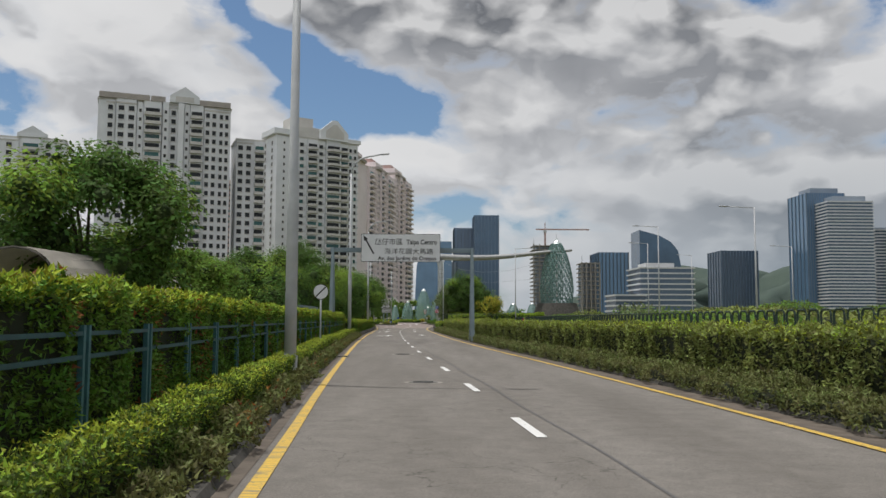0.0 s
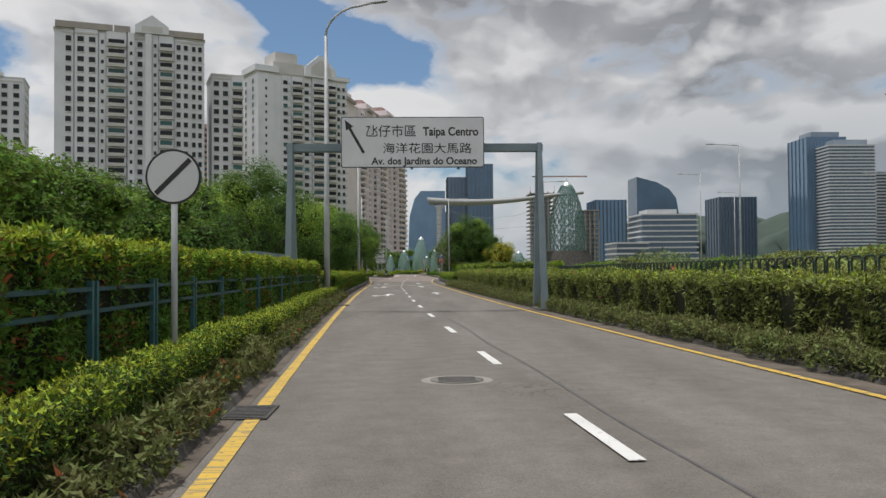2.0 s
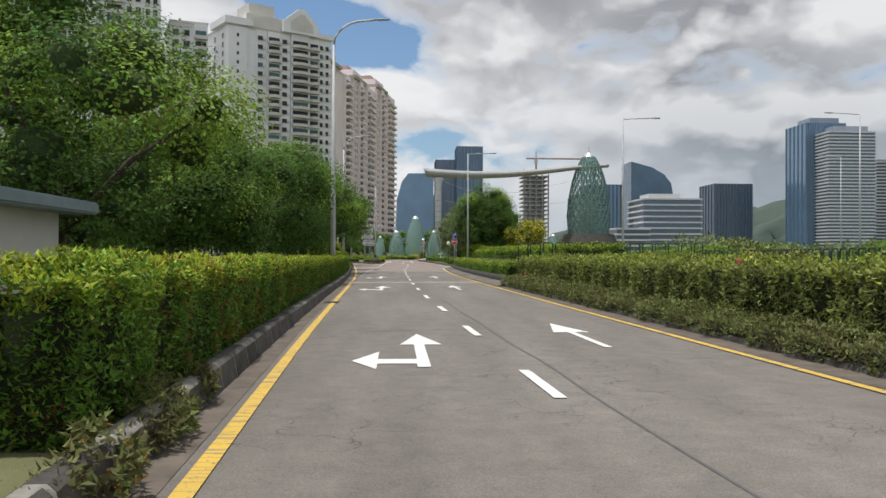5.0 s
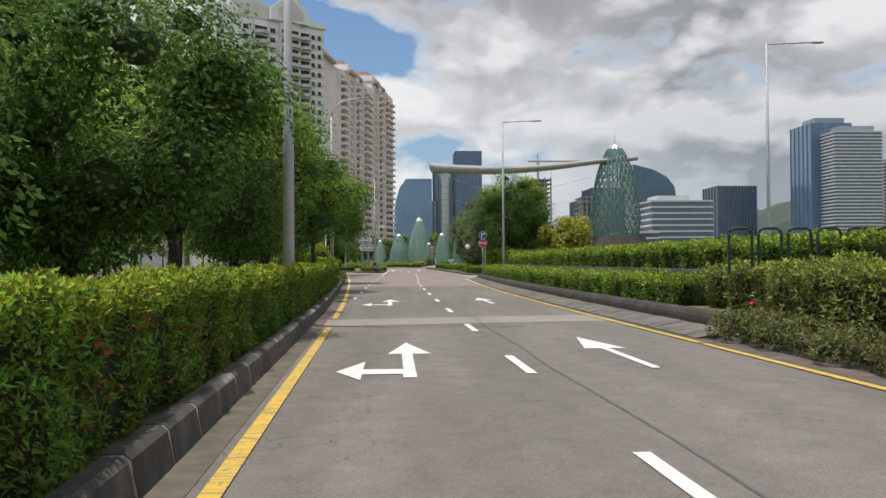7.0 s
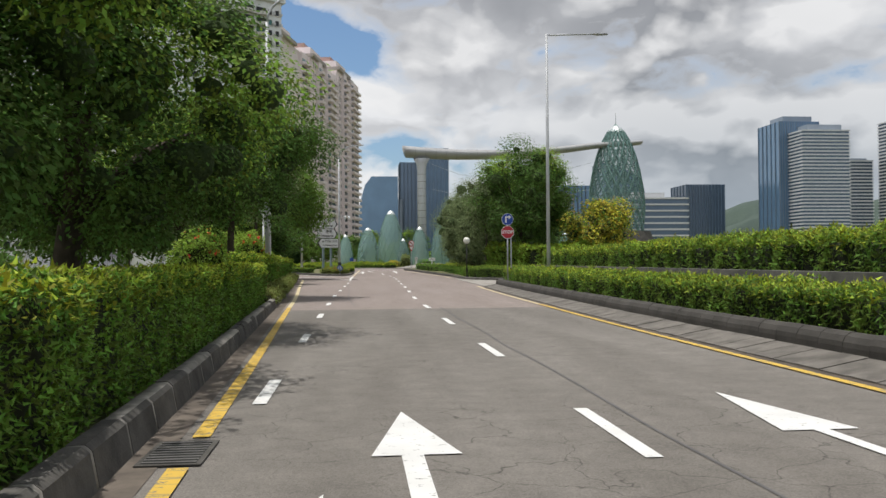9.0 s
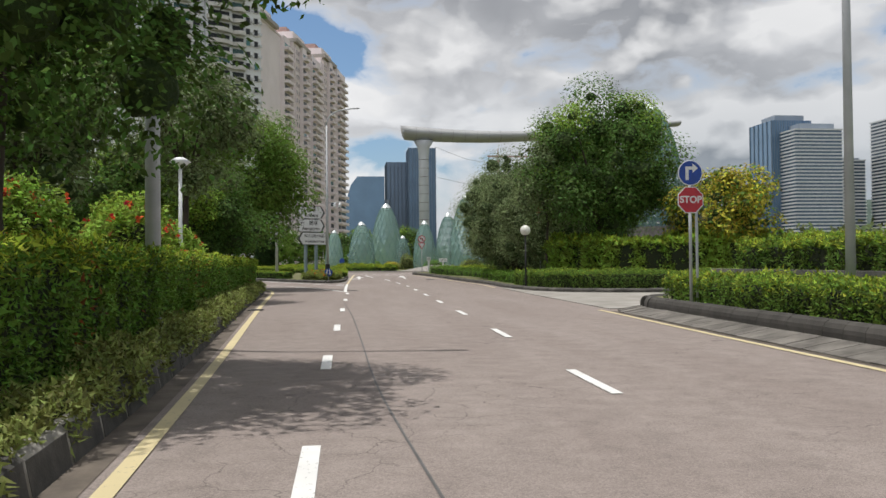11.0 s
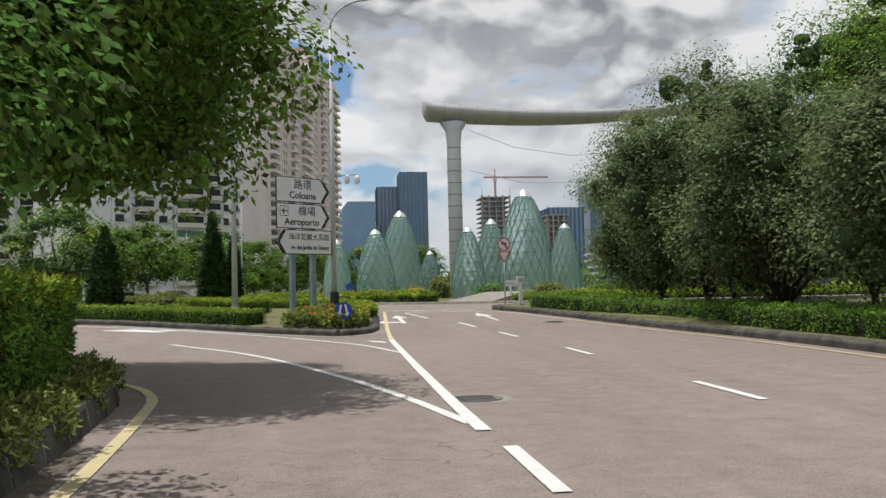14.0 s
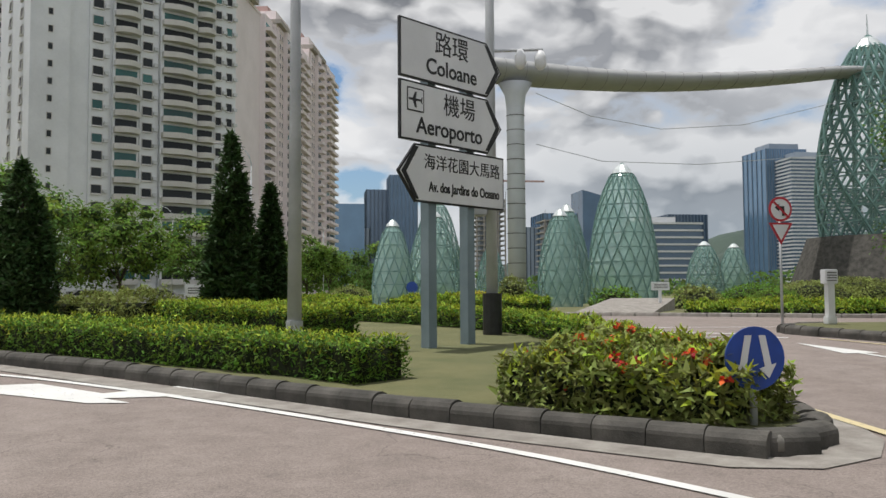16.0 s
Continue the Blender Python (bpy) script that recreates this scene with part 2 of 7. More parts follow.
M["apron"] = material("apron_concrete", (0.20, 0.185, 0.165), (0.10, 0.092, 0.082), rough=0.92, scale=2.0, grain=40, bump=0.4, objrand=0.25)
M["mortar"] = material("mortar", (0.24, 0.23, 0.205), (0.07, 0.066, 0.06), rough=0.95, scale=5.0, grain=40)
M["kerb_tall"] = material("tall_kerb_stone", (0.075, 0.07, 0.063), (0.045, 0.042, 0.038), rough=0.92, scale=1.6, grain=45, bump=0.5, objrand=0.12)
M["kerb_left"] = material("block_kerb_stone", (0.105, 0.099, 0.089), (0.045, 0.043, 0.039), rough=0.92, scale=2.6, grain=40, bump=0.5, objrand=0.3)
M["mortar_pale"] = material("pale_mortar", (0.33, 0.315, 0.28), (0.17, 0.16, 0.145), rough=0.95, scale=5.0, grain=40)
M["concrete"] = material("concrete", (0.36, 0.34, 0.31), (0.24, 0.225, 0.2), rough=0.9, scale=0.8, grain=30)
M["darkwall"] = material("stained_concrete", (0.10, 0.098, 0.092), (0.2, 0.19, 0.175), rough=0.92, scale=1.2, grain=25)
M["soil"] = material("soil", (0.13, 0.095, 0.062), (0.075, 0.058, 0.04), rough=1.0, scale=2.0, grain=30, bump=0.6)
M["grass"] = material("grass", (0.175, 0.17, 0.08), (0.115, 0.125, 0.055), rough=0.95, scale=0.8, grain=45, bump=0.7, bumpd=0.03)
M["field"] = material("rough_field", (0.14, 0.14, 0.07), (0.085, 0.105, 0.045), rough=1.0, scale=0.12, grain=2.0, bump=0.8, bumpd=0.3)
# near-black: the shade seen through gaps in hedges and bushes, as colour
M["gap_shade"] = material("foliage_gap_shade", (0.016, 0.028, 0.009), (0.022, 0.022, 0.011), rough=1.0, scale=8)
# dark green that stands for the shade inside tree crowns
M["crown_shade"] = material("inner_leaves", (0.06, 0.095, 0.03), (0.035, 0.06, 0.02), rough=1.0, scale=2.0, grain=9, bump=0.8, bumpd=0.15, spread=0.3)
M["leaf_hedge"] = material("hedge_leaf", (0.16, 0.27, 0.035), (0.105, 0.2, 0.03), rough=0.62, scale=1.3, grain=20, bump=0, leaf=0.24, islands=True)
M["leaf_young"] = material("young_hedge_leaf", (0.4, 0.43, 0.04), (0.25, 0.35, 0.04), rough=0.62, scale=0.8, grain=20, bump=0, leaf=0.3, islands=True)
M["leaf_bush"] = material("bush_leaf", (0.25, 0.285, 0.075), (0.175, 0.205, 0.058), rough=0.62, scale=0.9, grain=20, bump=0, leaf=0.24, islands=True)
M["leaf_dry"] = material("scrub_leaf", (0.15, 0.19, 0.055), (0.155, 0.145, 0.058), rough=0.62, scale=2.2, grain=20, bump=0, leaf=0.26, islands=True)
M["leaf_tree"] = material("tree_leaf", (0.135, 0.225, 0.05), (0.09, 0.165, 0.04), rough=0.62, scale=0.6, grain=10, bump=0, leaf=0.55, islands=True)
M["leaf_light"] = material("light_tree_leaf", (0.19, 0.285, 0.05), (0.13, 0.22, 0.042), rough=0.62, scale=0.5, grain=10, bump=0, leaf=0.58, islands=True)
M["leaf_grey"] = material("greyish_tree_leaf", (0.195, 0.24, 0.105), (0.145, 0.19, 0.082), rough=0.62, scale=0.6, grain=10, bump=0, leaf=0.42, islands=True)
M["leaf_gold"] = material("golden_blossom", (0.55, 0.44, 0.05), (0.36, 0.34, 0.05), rough=0.62, scale=0.8, grain=10, bump=0, leaf=0.3, islands=True)
M["leaf_conifer"] = material("conifer_leaf", (0.062, 0.11, 0.036), (0.042, 0.08, 0.028), rough=0.62, scale=0.9, grain=10, bump=0, leaf=0.15, islands=True)
M["leaf_low"] = material("low_hedge_leaf", (0.105, 0.165, 0.026), (0.068, 0.118, 0.02), rough=0.62, scale=1.3, grain=20, bump=0, leaf=0.24, islands=True)
M["leaf_red"] = material("red_young_leaf", (0.34, 0.09, 0.035), (0.22, 0.10, 0.03), rough=0.55, scale=2, grain=20, bump=0, leaf=0.35, islands=True)
# bright leaf: sunlit clumps on trees as colour, plain leaf colour on shrubs
M["leaf_bright"] = material("bright_leaf", (0.30, 0.41, 0.065), (0.22, 0.34, 0.055), rough=0.62, scale=0.5, grain=10, bump=0, leaf=0.48, islands=True)
M["petal_red"] = material("red_petal", (0.75, 0.06, 0.035), (0.6, 0.08, 0.04), rough=0.5, scale=5, bump=0, leaf=0.3, islands=True)
M["petal_pink"] = material("pink_petal", (0.75, 0.09, 0.22), (0.6, 0.12, 0.25), rough=0.5, scale=5, bump=0, leaf=0.3, islands=True)
M["bark"] = material("bark", (0.085, 0.066, 0.05), (0.05, 0.04, 0.03), rough=0.95, scale=4, grain=30, bump=0.8)
M["galv"] = material("galvanised_steel", (0.50, 0.515, 0.53), (0.40, 0.415, 0.43), rough=0.55, metal=0.1, scale=1.5, grain=30, bump=0.05, spread=0.05)
M["bluegrey"] = material("blue_grey_paint", (0.22, 0.28, 0.31), (0.18, 0.235, 0.26), rough=0.55, scale=2, grain=40, bump=0.05, spread=0.06)
M["fence"] = material("teal_fence_paint", (0.022, 0.095, 0.105), (0.016, 0.065, 0.072), rough=0.5, scale=4, grain=40, bump=0.05)
M["fence_post"] = material("pale_fence_paint", (0.06, 0.17, 0.18), (0.045, 0.125, 0.135), rough=0.5, scale=4, grain=40, bump=0.05)
M["dark_rail"] = material("dark_green_rail", (0.02, 0.045, 0.035), (0.03, 0.05, 0.04), rough=0.5, scale=4, bump=0.05)
M["sign_white"] = material("sign_white", (0.74, 0.75, 0.76), (0.66, 0.67, 0.68), rough=0.4, scale=1.0, grain=30, bump=0.0, spread=0.03)
M["sign_black"] = material("sign_black", (0.02, 0.02, 0.022), (0.03, 0.03, 0.03), rough=0.45, bump=0)
M["sign_blue"] = material("sign_blue", (0.02, 0.07, 0.36), (0.02, 0.06, 0.28), rough=0.4, bump=0, spread=0.03)
M["sign_red"] = material("sign_red", (0.50, 0.035, 0.05), (0.40, 0.03, 0.045), rough=0.4, bump=0, spread=0.03)
M["wall_white"] = material("white_render", (0.76, 0.775, 0.79), (0.66, 0.675, 0.69), rough=0.85, scale=0.12, grain=2.5, bump=0.0, spread=0.04)
M["wall_pale"] = material("pale_render", (0.62, 0.605, 0.575), (0.53, 0.515, 0.49), rough=0.85, scale=0.12, grain=2.5, bump=0.0, spread=0.05)
M["wall_pink"] = material("pink_render", (0.86, 0.775, 0.78), (0.78, 0.70, 0.70), rough=0.85, scale=0.12, grain=2.5, bump=0.0, spread=0.05)
M["wall_rose"] = material("rose_render", (0.5, 0.34, 0.31), (0.42, 0.29, 0.265), rough=0.85, scale=0.12, grain=2.5, bump=0.0)
M["roofcap"] = material("roof_cap", (0.43, 0.39, 0.35), (0.36, 0.33, 0.30), rough=0.85, scale=0.2, grain=2.5, bump=0.0)
M["window"] = glass_mat("window_glass", (0.022, 0.026, 0.029), 0.3, 0.0, 0.3)
M["window_teal"] = glass_mat("teal_window_glass", (0.04, 0.13, 0.125), 0.2, 0.0, 0.45)
M["curtain_blue"] = glass_mat("blue_curtain_wall", (0.11, 0.19, 0.29), 0.2, 0.25, 0.8)
M["curtain_dark"] = glass_mat("dark_curtain_wall", (0.085, 0.125, 0.18), 0.22, 0.25, 0.8)
M["curtain_grey"] = glass_mat("grey_curtain_wall", (0.24, 0.28, 0.33), 0.3, 0.1, 0.6)
M["slab"] = material("pale_slab", (0.62, 0.63, 0.64), (0.54, 0.55, 0.56), rough=0.8, scale=0.05, grain=1, bump=0)
M["mast"] = material("mast_cladding", (0.56, 0.585, 0.615), (0.49, 0.51, 0.54), rough=0.5, scale=0.5, grain=8, bump=0.05, spread=0.05)
M["beam"] = material("beam_cladding", (0.37, 0.375, 0.38), (0.32, 0.325, 0.33), rough=0.6, metal=0.0, scale=0.5, grain=8, bump=0.05, spread=0.05)
M["egg_glass"] = glass_mat("green_glass", (0.40, 0.60, 0.54), 0.15, 0.0, 0.5, alpha=0.40)
M["dome_glass"] = glass_mat("thin_green_glass", (0.36, 0.56, 0.50), 0.15, 0.0, 0.5, alpha=0.16)
M["egg_frame"] = material("green_steel", (0.13, 0.235, 0.215), (0.10, 0.185, 0.17), rough=0.5, scale=2, bump=0)
M["egg_tip"] = material("pale_steel", (0.66, 0.70, 0.70), (0.55, 0.6, 0.6), rough=0.35, metal=0.4, scale=2, bump=0)
M["hill"] = material("far_hill", (0.075, 0.105, 0.085), (0.055, 0.08, 0.07), rough=1.0, scale=0.02, grain=0.3, bump=0)
M["lamp_head"] = material("lamp_head", (0.35, 0.36, 0.37), (0.28, 0.29, 0.3), rough=0.5, scale=3, bump=0)
M["globe"] = material("milky_globe", (0.72, 0.72, 0.66), (0.6, 0.6, 0.52), rough=0.2, scale=4, bump=0)
M["black"] = material("black_plastic", (0.02, 0.02, 0.02), (0.035, 0.035, 0.035), rough=0.5, bump=0)
M["car_paint"] = material("silver_car_paint", (0.40, 0.40, 0.40), (0.36, 0.36, 0.36), rough=0.3, metal=0.4, bump=0, spread=0.02)
M["tyre"] = material("tyre", (0.02, 0.02, 0.02), rough=0.9, bump=0)
M["tent"] = material("shelter_fabric", (0.52, 0.49, 0.44), (0.42, 0.40, 0.36), rough=0.7, scale=1, bump=0.1)


# ---- mesh helpers ----
def mesh_np(name, verts, faces, mat):
    """A mesh from arrays of vertices (n,3) and faces (m,k)."""
    verts, faces = np.asarray(verts, np.float32), np.asarray(faces, np.int32)
    me = bpy.data.meshes.new(name)
    n, k = faces.shape
    me.vertices.add(len(verts))
    me.vertices.foreach_set("co", verts.ravel())
    me.loops.add(n * k)
    me.loops.foreach_set("vertex_index", faces.ravel())
    me.polygons.add(n)
    me.polygons.foreach_set("loop_start", np.arange(0, n * k, k, dtype=np.int32))
    me.materials.append(mat)
    me.update(calc_edges=True)
    return me


def part(name, bm, mat, parent=None, label="", smooth=False):
    me = bpy.data.meshes.new(name)
    bm.to_mesh(me)
    bm.free()
    me.materials.append(mat)
    if smooth:
        for p in me.polygons:
            p.use_smooth = True
    o = new(name, me)
    if parent:
        o.parent = parent
    if label:
        tagged(o, label)
    return o


def link(name, me, parent=None, loc=None, rz=0.0):
    o = new(name, me)
    if parent:
        o.parent = parent
    if loc is not None:
        o.matrix_basis = pose(*loc, 0, 0, rz)
    return o


def empty(name, loc=(0, 0, 0), rz=0.0):
    o = new(name)
    o.matrix_basis = pose(*loc, 0, 0, rz)
    return o


def add_box(bm, x0, x1, y0, y1, z0, z1, bevel=0.0):
    r = bmesh.ops.create_cube(bm, size=1)["verts"]
    for v in r:
        v.co = Vector((x0 + (v.co.x + .5) * (x1 - x0), y0 + (v.co.y + .5) * (y1 - y0), z0 + (v.co.z + .5) * (z1 - z0)))
    if bevel:
        es = list({e for v in r for e in v.link_edges})
        bmesh.ops.bevel(bm, geom=es, offset=bevel, segments=2, affect="EDGES")
    return bm


def box(*a, **k):
    return add_box(bmesh.new(), *a, **k)


def tube(bm, pts, radii, seg=8, cap=True):
    """A round tube through points, with a radius at each."""
    rings = []
    pts = [Vector(p) for p in pts]
    for n, p in enumerate(pts):
        d = (pts[min(n + 1, len(pts) - 1)] - pts[max(n - 1, 0)]).normalized()
        a = d.orthogonal().normalized() if abs(d.z) < 0.95 else Vector((1, 0, 0)).cross(d).normalized()
        b = d.cross(a)
        r = radii[n] if isinstance(radii, (list, tuple)) else radii
        rings.append([bm.verts.new(p + r * (math.cos(2 * math.pi * k / seg) * a + math.sin(2 * math.pi * k / seg) * b)) for k in range(seg)])
    for r0, r1 in zip(rings, rings[1:]):
        for k in range(seg):
            bm.faces.new((r0[k], r0[(k + 1) % seg], r1[(k + 1) % seg], r1[k]))
    if cap:
        bm.faces.new(rings[0][::-1])
        bm.faces.new(rings[-1])
    return bm


def disc(bm, c, r, th, seg=32, axis="y"):
    """A round plate standing upright, facing -y."""
    v0 = [bm.verts.new((c[0] + r * math.cos(2 * math.pi * k / seg), c[1], c[2] + r * math.sin(2 * math.pi * k / seg))) for k in range(seg)]
    v1 = [bm.verts.new((v.co.x, c[1] + th, v.co.z)) for v in v0]
    bm.faces.new(v0)
    bm.faces.new(v1[::-1])
    for k in range(seg):
        bm.faces.new((v0[k], v1[k], v1[(k + 1) % seg], v0[(k + 1) % seg]))
    return bm


def plate(bm, poly, y, th):
    """A flat plate of outline (x, z), front at y, facing -y."""
    v0 = [bm.verts.new((px_, y, pz)) for px_, pz in poly]
    v1 = [bm.verts.new((px_, y + th, pz)) for px_, pz in poly]
    bm.faces.new(v0)
    bm.faces.new(v1[::-1])
    n = len(poly)
    for k in range(n):
        bm.faces.new((v0[k], v1[k], v1[(k + 1) % n], v0[(k + 1) % n]))
    bmesh.ops.recalc_face_normals(bm, faces=bm.faces[:])
    return bm


def slab(bm, poly, z0, z1):
    """A flat prism of outline (x, y)."""
    v0 = [bm.verts.new((a, b, z1)) for a, b in poly]
    v1 = [bm.verts.new((a, b, z0)) for a, b in poly]
    f = bm.faces.new(v0)
    bm.faces.new(v1[::-1])
    n = len(poly)
    for k in range(n):
        bm.faces.new((v0[k], v1[k], v1[(k + 1) % n], v0[(k + 1) % n]))
    bmesh.ops.recalc_face_normals(bm, faces=bm.faces[:])
    return bm


# ---- plan of the road: edge lines and lane line as x over y ----
LY, LX = (10, 26.7, 37, 56, 74, 85, 96, 111, 123, 133, 142, 154, 165.5, 178, 189, 197, 200), (-1.37, -2.16, -2.81, -3.79, -4.6, -4.97, -5.36, -5.72, -5.97, -6.24, -6.58, -7.15, -7.65, -8.4, -9.02, -9.39, -9.58)
RY, RX = (10, 29, 39, 49, 60, 77.5, 93, 107, 120, 134, 148, 160, 170.6, 178.7, 198, 208, 213, 217.5, 222.3, 227), (5.13, 4.53, 4.1, 3.57, 2.85, 2.0, 1.5, 1.15, 0.9, 0.68, 0.7, 1.05, 1.4, 1.85, 2.5, 3.2, 3.1, 2.45, 1.0, -0.1)
CY, CX = (15, 33, 39, 45.4, 51.7, 58.7, 72, 85, 98, 111, 125, 145, 165, 172, 184, 198, 208, 213, 216, 221), (1.5, 0.65, 0.34, 0.0, -0.38, -0.75, -1.38, -1.87, -2.25, -2.65, -2.85, -2.9, -2.85, -2.55, -2.3, -1.95, -1.78, -1.72, -1.95, -2.75)


def smooth_tab(ys, xs):
    """The table with its corners rounded, as a function."""
    g = np.arange(ys[0], ys[-1] + 0.1, 1.0)
    v = np.interp(g, ys, xs)
    k = np.ones(11) / 11
    v2 = np.convolve(np.pad(v, 5, "reflect", reflect_type="odd"), k, "valid")
    return lambda y: np.interp(y, g, v2)


def rise(y):
    """The ground climbs a little towards the roundabout."""
    q = np.clip((np.asarray(y, float) - 212.0) / 18.0, 0, 1)
    return 0.45 * q * q * (3 - 2 * q)


XL, XR, XC = smooth_tab(LY, LX), smooth_tab(RY, RX), smooth_tab(CY, CX)


def along(fn, y0, y1, off, step=2.0):
    """Points on a line beside an edge line."""
    ys = np.linspace(y0, y1, max(2, int((y1 - y0) / step) + 1))
    return [(float(fn(y)) + off, float(y)) for y in ys]


def rounded(pts, step=0.6):
    """A polyline through points with soft corners (Catmull-Rom)."""
    P = [Vector((*p, 0)) for p in pts]
    P = [2 * P[0] - P[1]] + P + [2 * P[-1] - P[-2]]
    out = []
    for a, b, c, d in zip(P, P[1:], P[2:], P[3:]):
        n = max(1, int((c - b).length / step))
        for k in range(n):
            t = k / n
            q = 0.5 * (2 * b + (c - a) * t + (2 * a - 5 * b + 4 * c - d) * t * t + (3 * b - a - 3 * c + d) * t ** 3)
            out.append((q.x, q.y))
    out.append((P[-2].x, P[-2].y))
    return out


def offsets(pts):
    """Unit vectors to the left of a polyline at each point."""
    p = np.array(pts, float)
    d = np.gradient(p, axis=0)
    d /= np.linalg.norm(d, axis=1)[:, None]
    return p, np.stack([-d[:, 1], d[:, 0]], 1)


def ribbon(name, pts, w0, w1, z, mat, th=0.0):
    """A strip along a polyline from w0 to w1 to its left, at height z."""
    p, n = offsets(pts)
    a, b = p + n * w0, p + n * w1
    k = len(p)
    v = np.concatenate([np.c_[a, np.full(k, z)], np.c_[b, np.full(k, z)]])
    i = np.arange(k - 1)
    f = np.stack([i, i + 1, i + 1 + k, i + k], 1)[:, ::-1] if w1 < w0 else np.stack([i, i + k, i + 1 + k, i + 1], 1)[:, ::-1]
    return mesh_np(name, v, f, mat)


# ---- ground and road ----
bm = bmesh.new()
slab(bm, [(-4000, -600), (4000, -600), (4000, 4600), (-4000, 4600)], -3.0, -0.06)
tagged(part("ground", bm, M["field"]), "flat rough green ground reaching the horizon", "ground", kind="structure")

ys = np.r_[np.arange(8, 156, 1.5), 156.5]
v = np.concatenate([np.c_[XL(ys) - 1.0, ys, 0 * ys], np.c_[XR(ys) + 1.2, ys, 0 * ys]])
n = len(ys)
i = np.arange(n - 1)
road = link("road", mesh_np("road", v, np.stack([i, i + n, i + n + 1, i + 1], 1), M["asphalt"]))
tagged(road, "worn grey two-lane asphalt road with cracks and tar seams", "road", kind="structure")
gy = np.r_[np.arange(156.5, 212, 3.0), np.arange(212, 232, 1.0), 240, 270, 330, 420]
gx0 = np.interp(gy, (156.5, 190, 196, 200, 420), (float(XL(156.5)) - 1, -10.4, -14, -90, -90))
gx1 = np.interp(gy, (156.5, 165, 178, 200, 212, 226, 420), (float(XR(156.5)) + 1.2, 3.2, 8, 9, 12, 70, 70))
u = np.linspace(0, 1, 12)
v = np.stack([gx0[:, None] + (gx1 - gx0)[:, None] * u, np.repeat(gy[:, None], 12, 1), np.zeros((len(gy), 12))], -1).reshape(-1, 3)
a, b = np.meshgrid(np.arange(len(gy) - 1), np.arange(11), indexing="ij")
q = (a * 12 + b).ravel()
tagged(link("junction_road", mesh_np("junction_road", v, np.stack([q, q + 1, q + 13, q + 12], 1), M["asphalt_warm"])), "warm pale asphalt junction where a side road joins", "road", kind="structure")
bm = bmesh.new()
slab(bm, [(-6.9, 125.1), (-3, 125.6), (1.7, 126.0), (1.9, 128.4), (-3, 127.9), (-6.8, 127.2)], 0.0, 0.004)
tagged(part("road_patch", bm, M["asphalt_band"]), "pale resurfaced band across the road", "road patch", kind="structure")


def tar_seam(pts, w):
    o = link("tar_seam", ribbon("tar_seam", rounded(pts, 0.5), -w / 2, w / 2, 0.005, M["tar"]))
    tagged(o, "dark tar seam in the road surface", "road seam", kind="structure")


tar_seam([(float(XC(y)) + 0.42 + 0.03 * math.sin(y * 0.7), y) for y in np.arange(14, 80, 2.5)], 0.04)
tar_seam([(float(XC(y)) + 0.40 + 0.03 * math.sin(y * 0.9), y) for y in np.arange(80, 158, 2.5)], 0.035)
tar_seam([(-4.4, 97.6), (-3.2, 97.6)], 0.06)
tar_seam([(-6.2, 124.9), (-3, 125.3), (0.2, 125.7)], 0.05)
tar_seam([(-5.2, 158.5), (-5.45, 164), (-5.52, 170), (-5.6, 177), (-5.72, 182), (-5.86, 186.5)], 0.025)

# gutters between line and kerb
for nm, fn, sgn, a, b in (("gutter_near", XL, -1, 10, 197), ("gutter_far", XR, 1, 10, 178)):
    pts = along(fn, a, b, 0, 1.5)
    w = (0.16, 0.95) if sgn < 0 else (-0.16, -1.1)
    o = link(nm, ribbon(nm, pts, *w, 0.006, M["gutter"]))
    tagged(o, "dirty brown gutter strip with soil and leaves", "gutter", kind="structure")


# ---- road markings ----
def marking(name, me, label):
    o = link(name, me)
    tagged(o, label, "road marking", kind="structure")
    return o


LAYER = itertools.cycle((0.010, 0.0125, 0.015, 0.0175))   # crossing lines lie on one another


def line_piece(name, pts, w, mat, label):
    return marking(name, ribbon(name, pts, -w / 2, w / 2, next(LAYER), mat), label)


line_piece("edge_line_left", along(XL, 10, 79.2, 0, 1.0), 0.15, M["yellow_paint"], "cracked yellow edge line on the road")
line_piece("edge_line_left", along(XL, 80.2, 106.9, 0, 1.0), 0.15, M["yellow_paint"], "cracked yellow edge line on the road")
line_piece("edge_line_left", along(XL, 107.7, 124.6, 0, 1.0), 0.15, M["yellow_paint"], "cracked yellow edge line on the road")
line_piece("edge_line_left", along(XL, 127.6, 136.6, 0, 1.0), 0.15, M["yellow_paint"], "cracked yellow edge line on the road")
line_piece("edge_line_left", along(XL, 137.7, 158, 0, 1.0), 0.15, M["yellow_paint"], "cracked yellow edge line on the road")
line_piece("edge_line_left", rounded(along(XL, 158, 196, 0, 1.0) + [(-9.62, 199.2), (-9.95, 201.4), (-10.9, 203.4), (-12.8, 204.8), (-17, 206), (-30, 208)]), 0.15, M["cream_paint"], "pale yellow edge line curving into the side road")
line_piece("edge_line_right", along(XR, 10, 120, 0, 1.0), 0.14, M["yellow_paint"], "cracked yellow edge line on the road")
line_piece("edge_line_right", along(XR, 120.2, 158, 0, 1.0), 0.14, M["yellow_paint"], "cracked yellow edge line on the road")
line_piece("edge_line_right", along(XR, 158, 178.6, 0, 1.0), 0.14, M["cream_paint"], "pale yellow edge line on the road")
line_piece("edge_line_right", along(XR, 201, 226, 0, 1.0), 0.12, M["cream_paint"], "pale yellow edge line on the road")

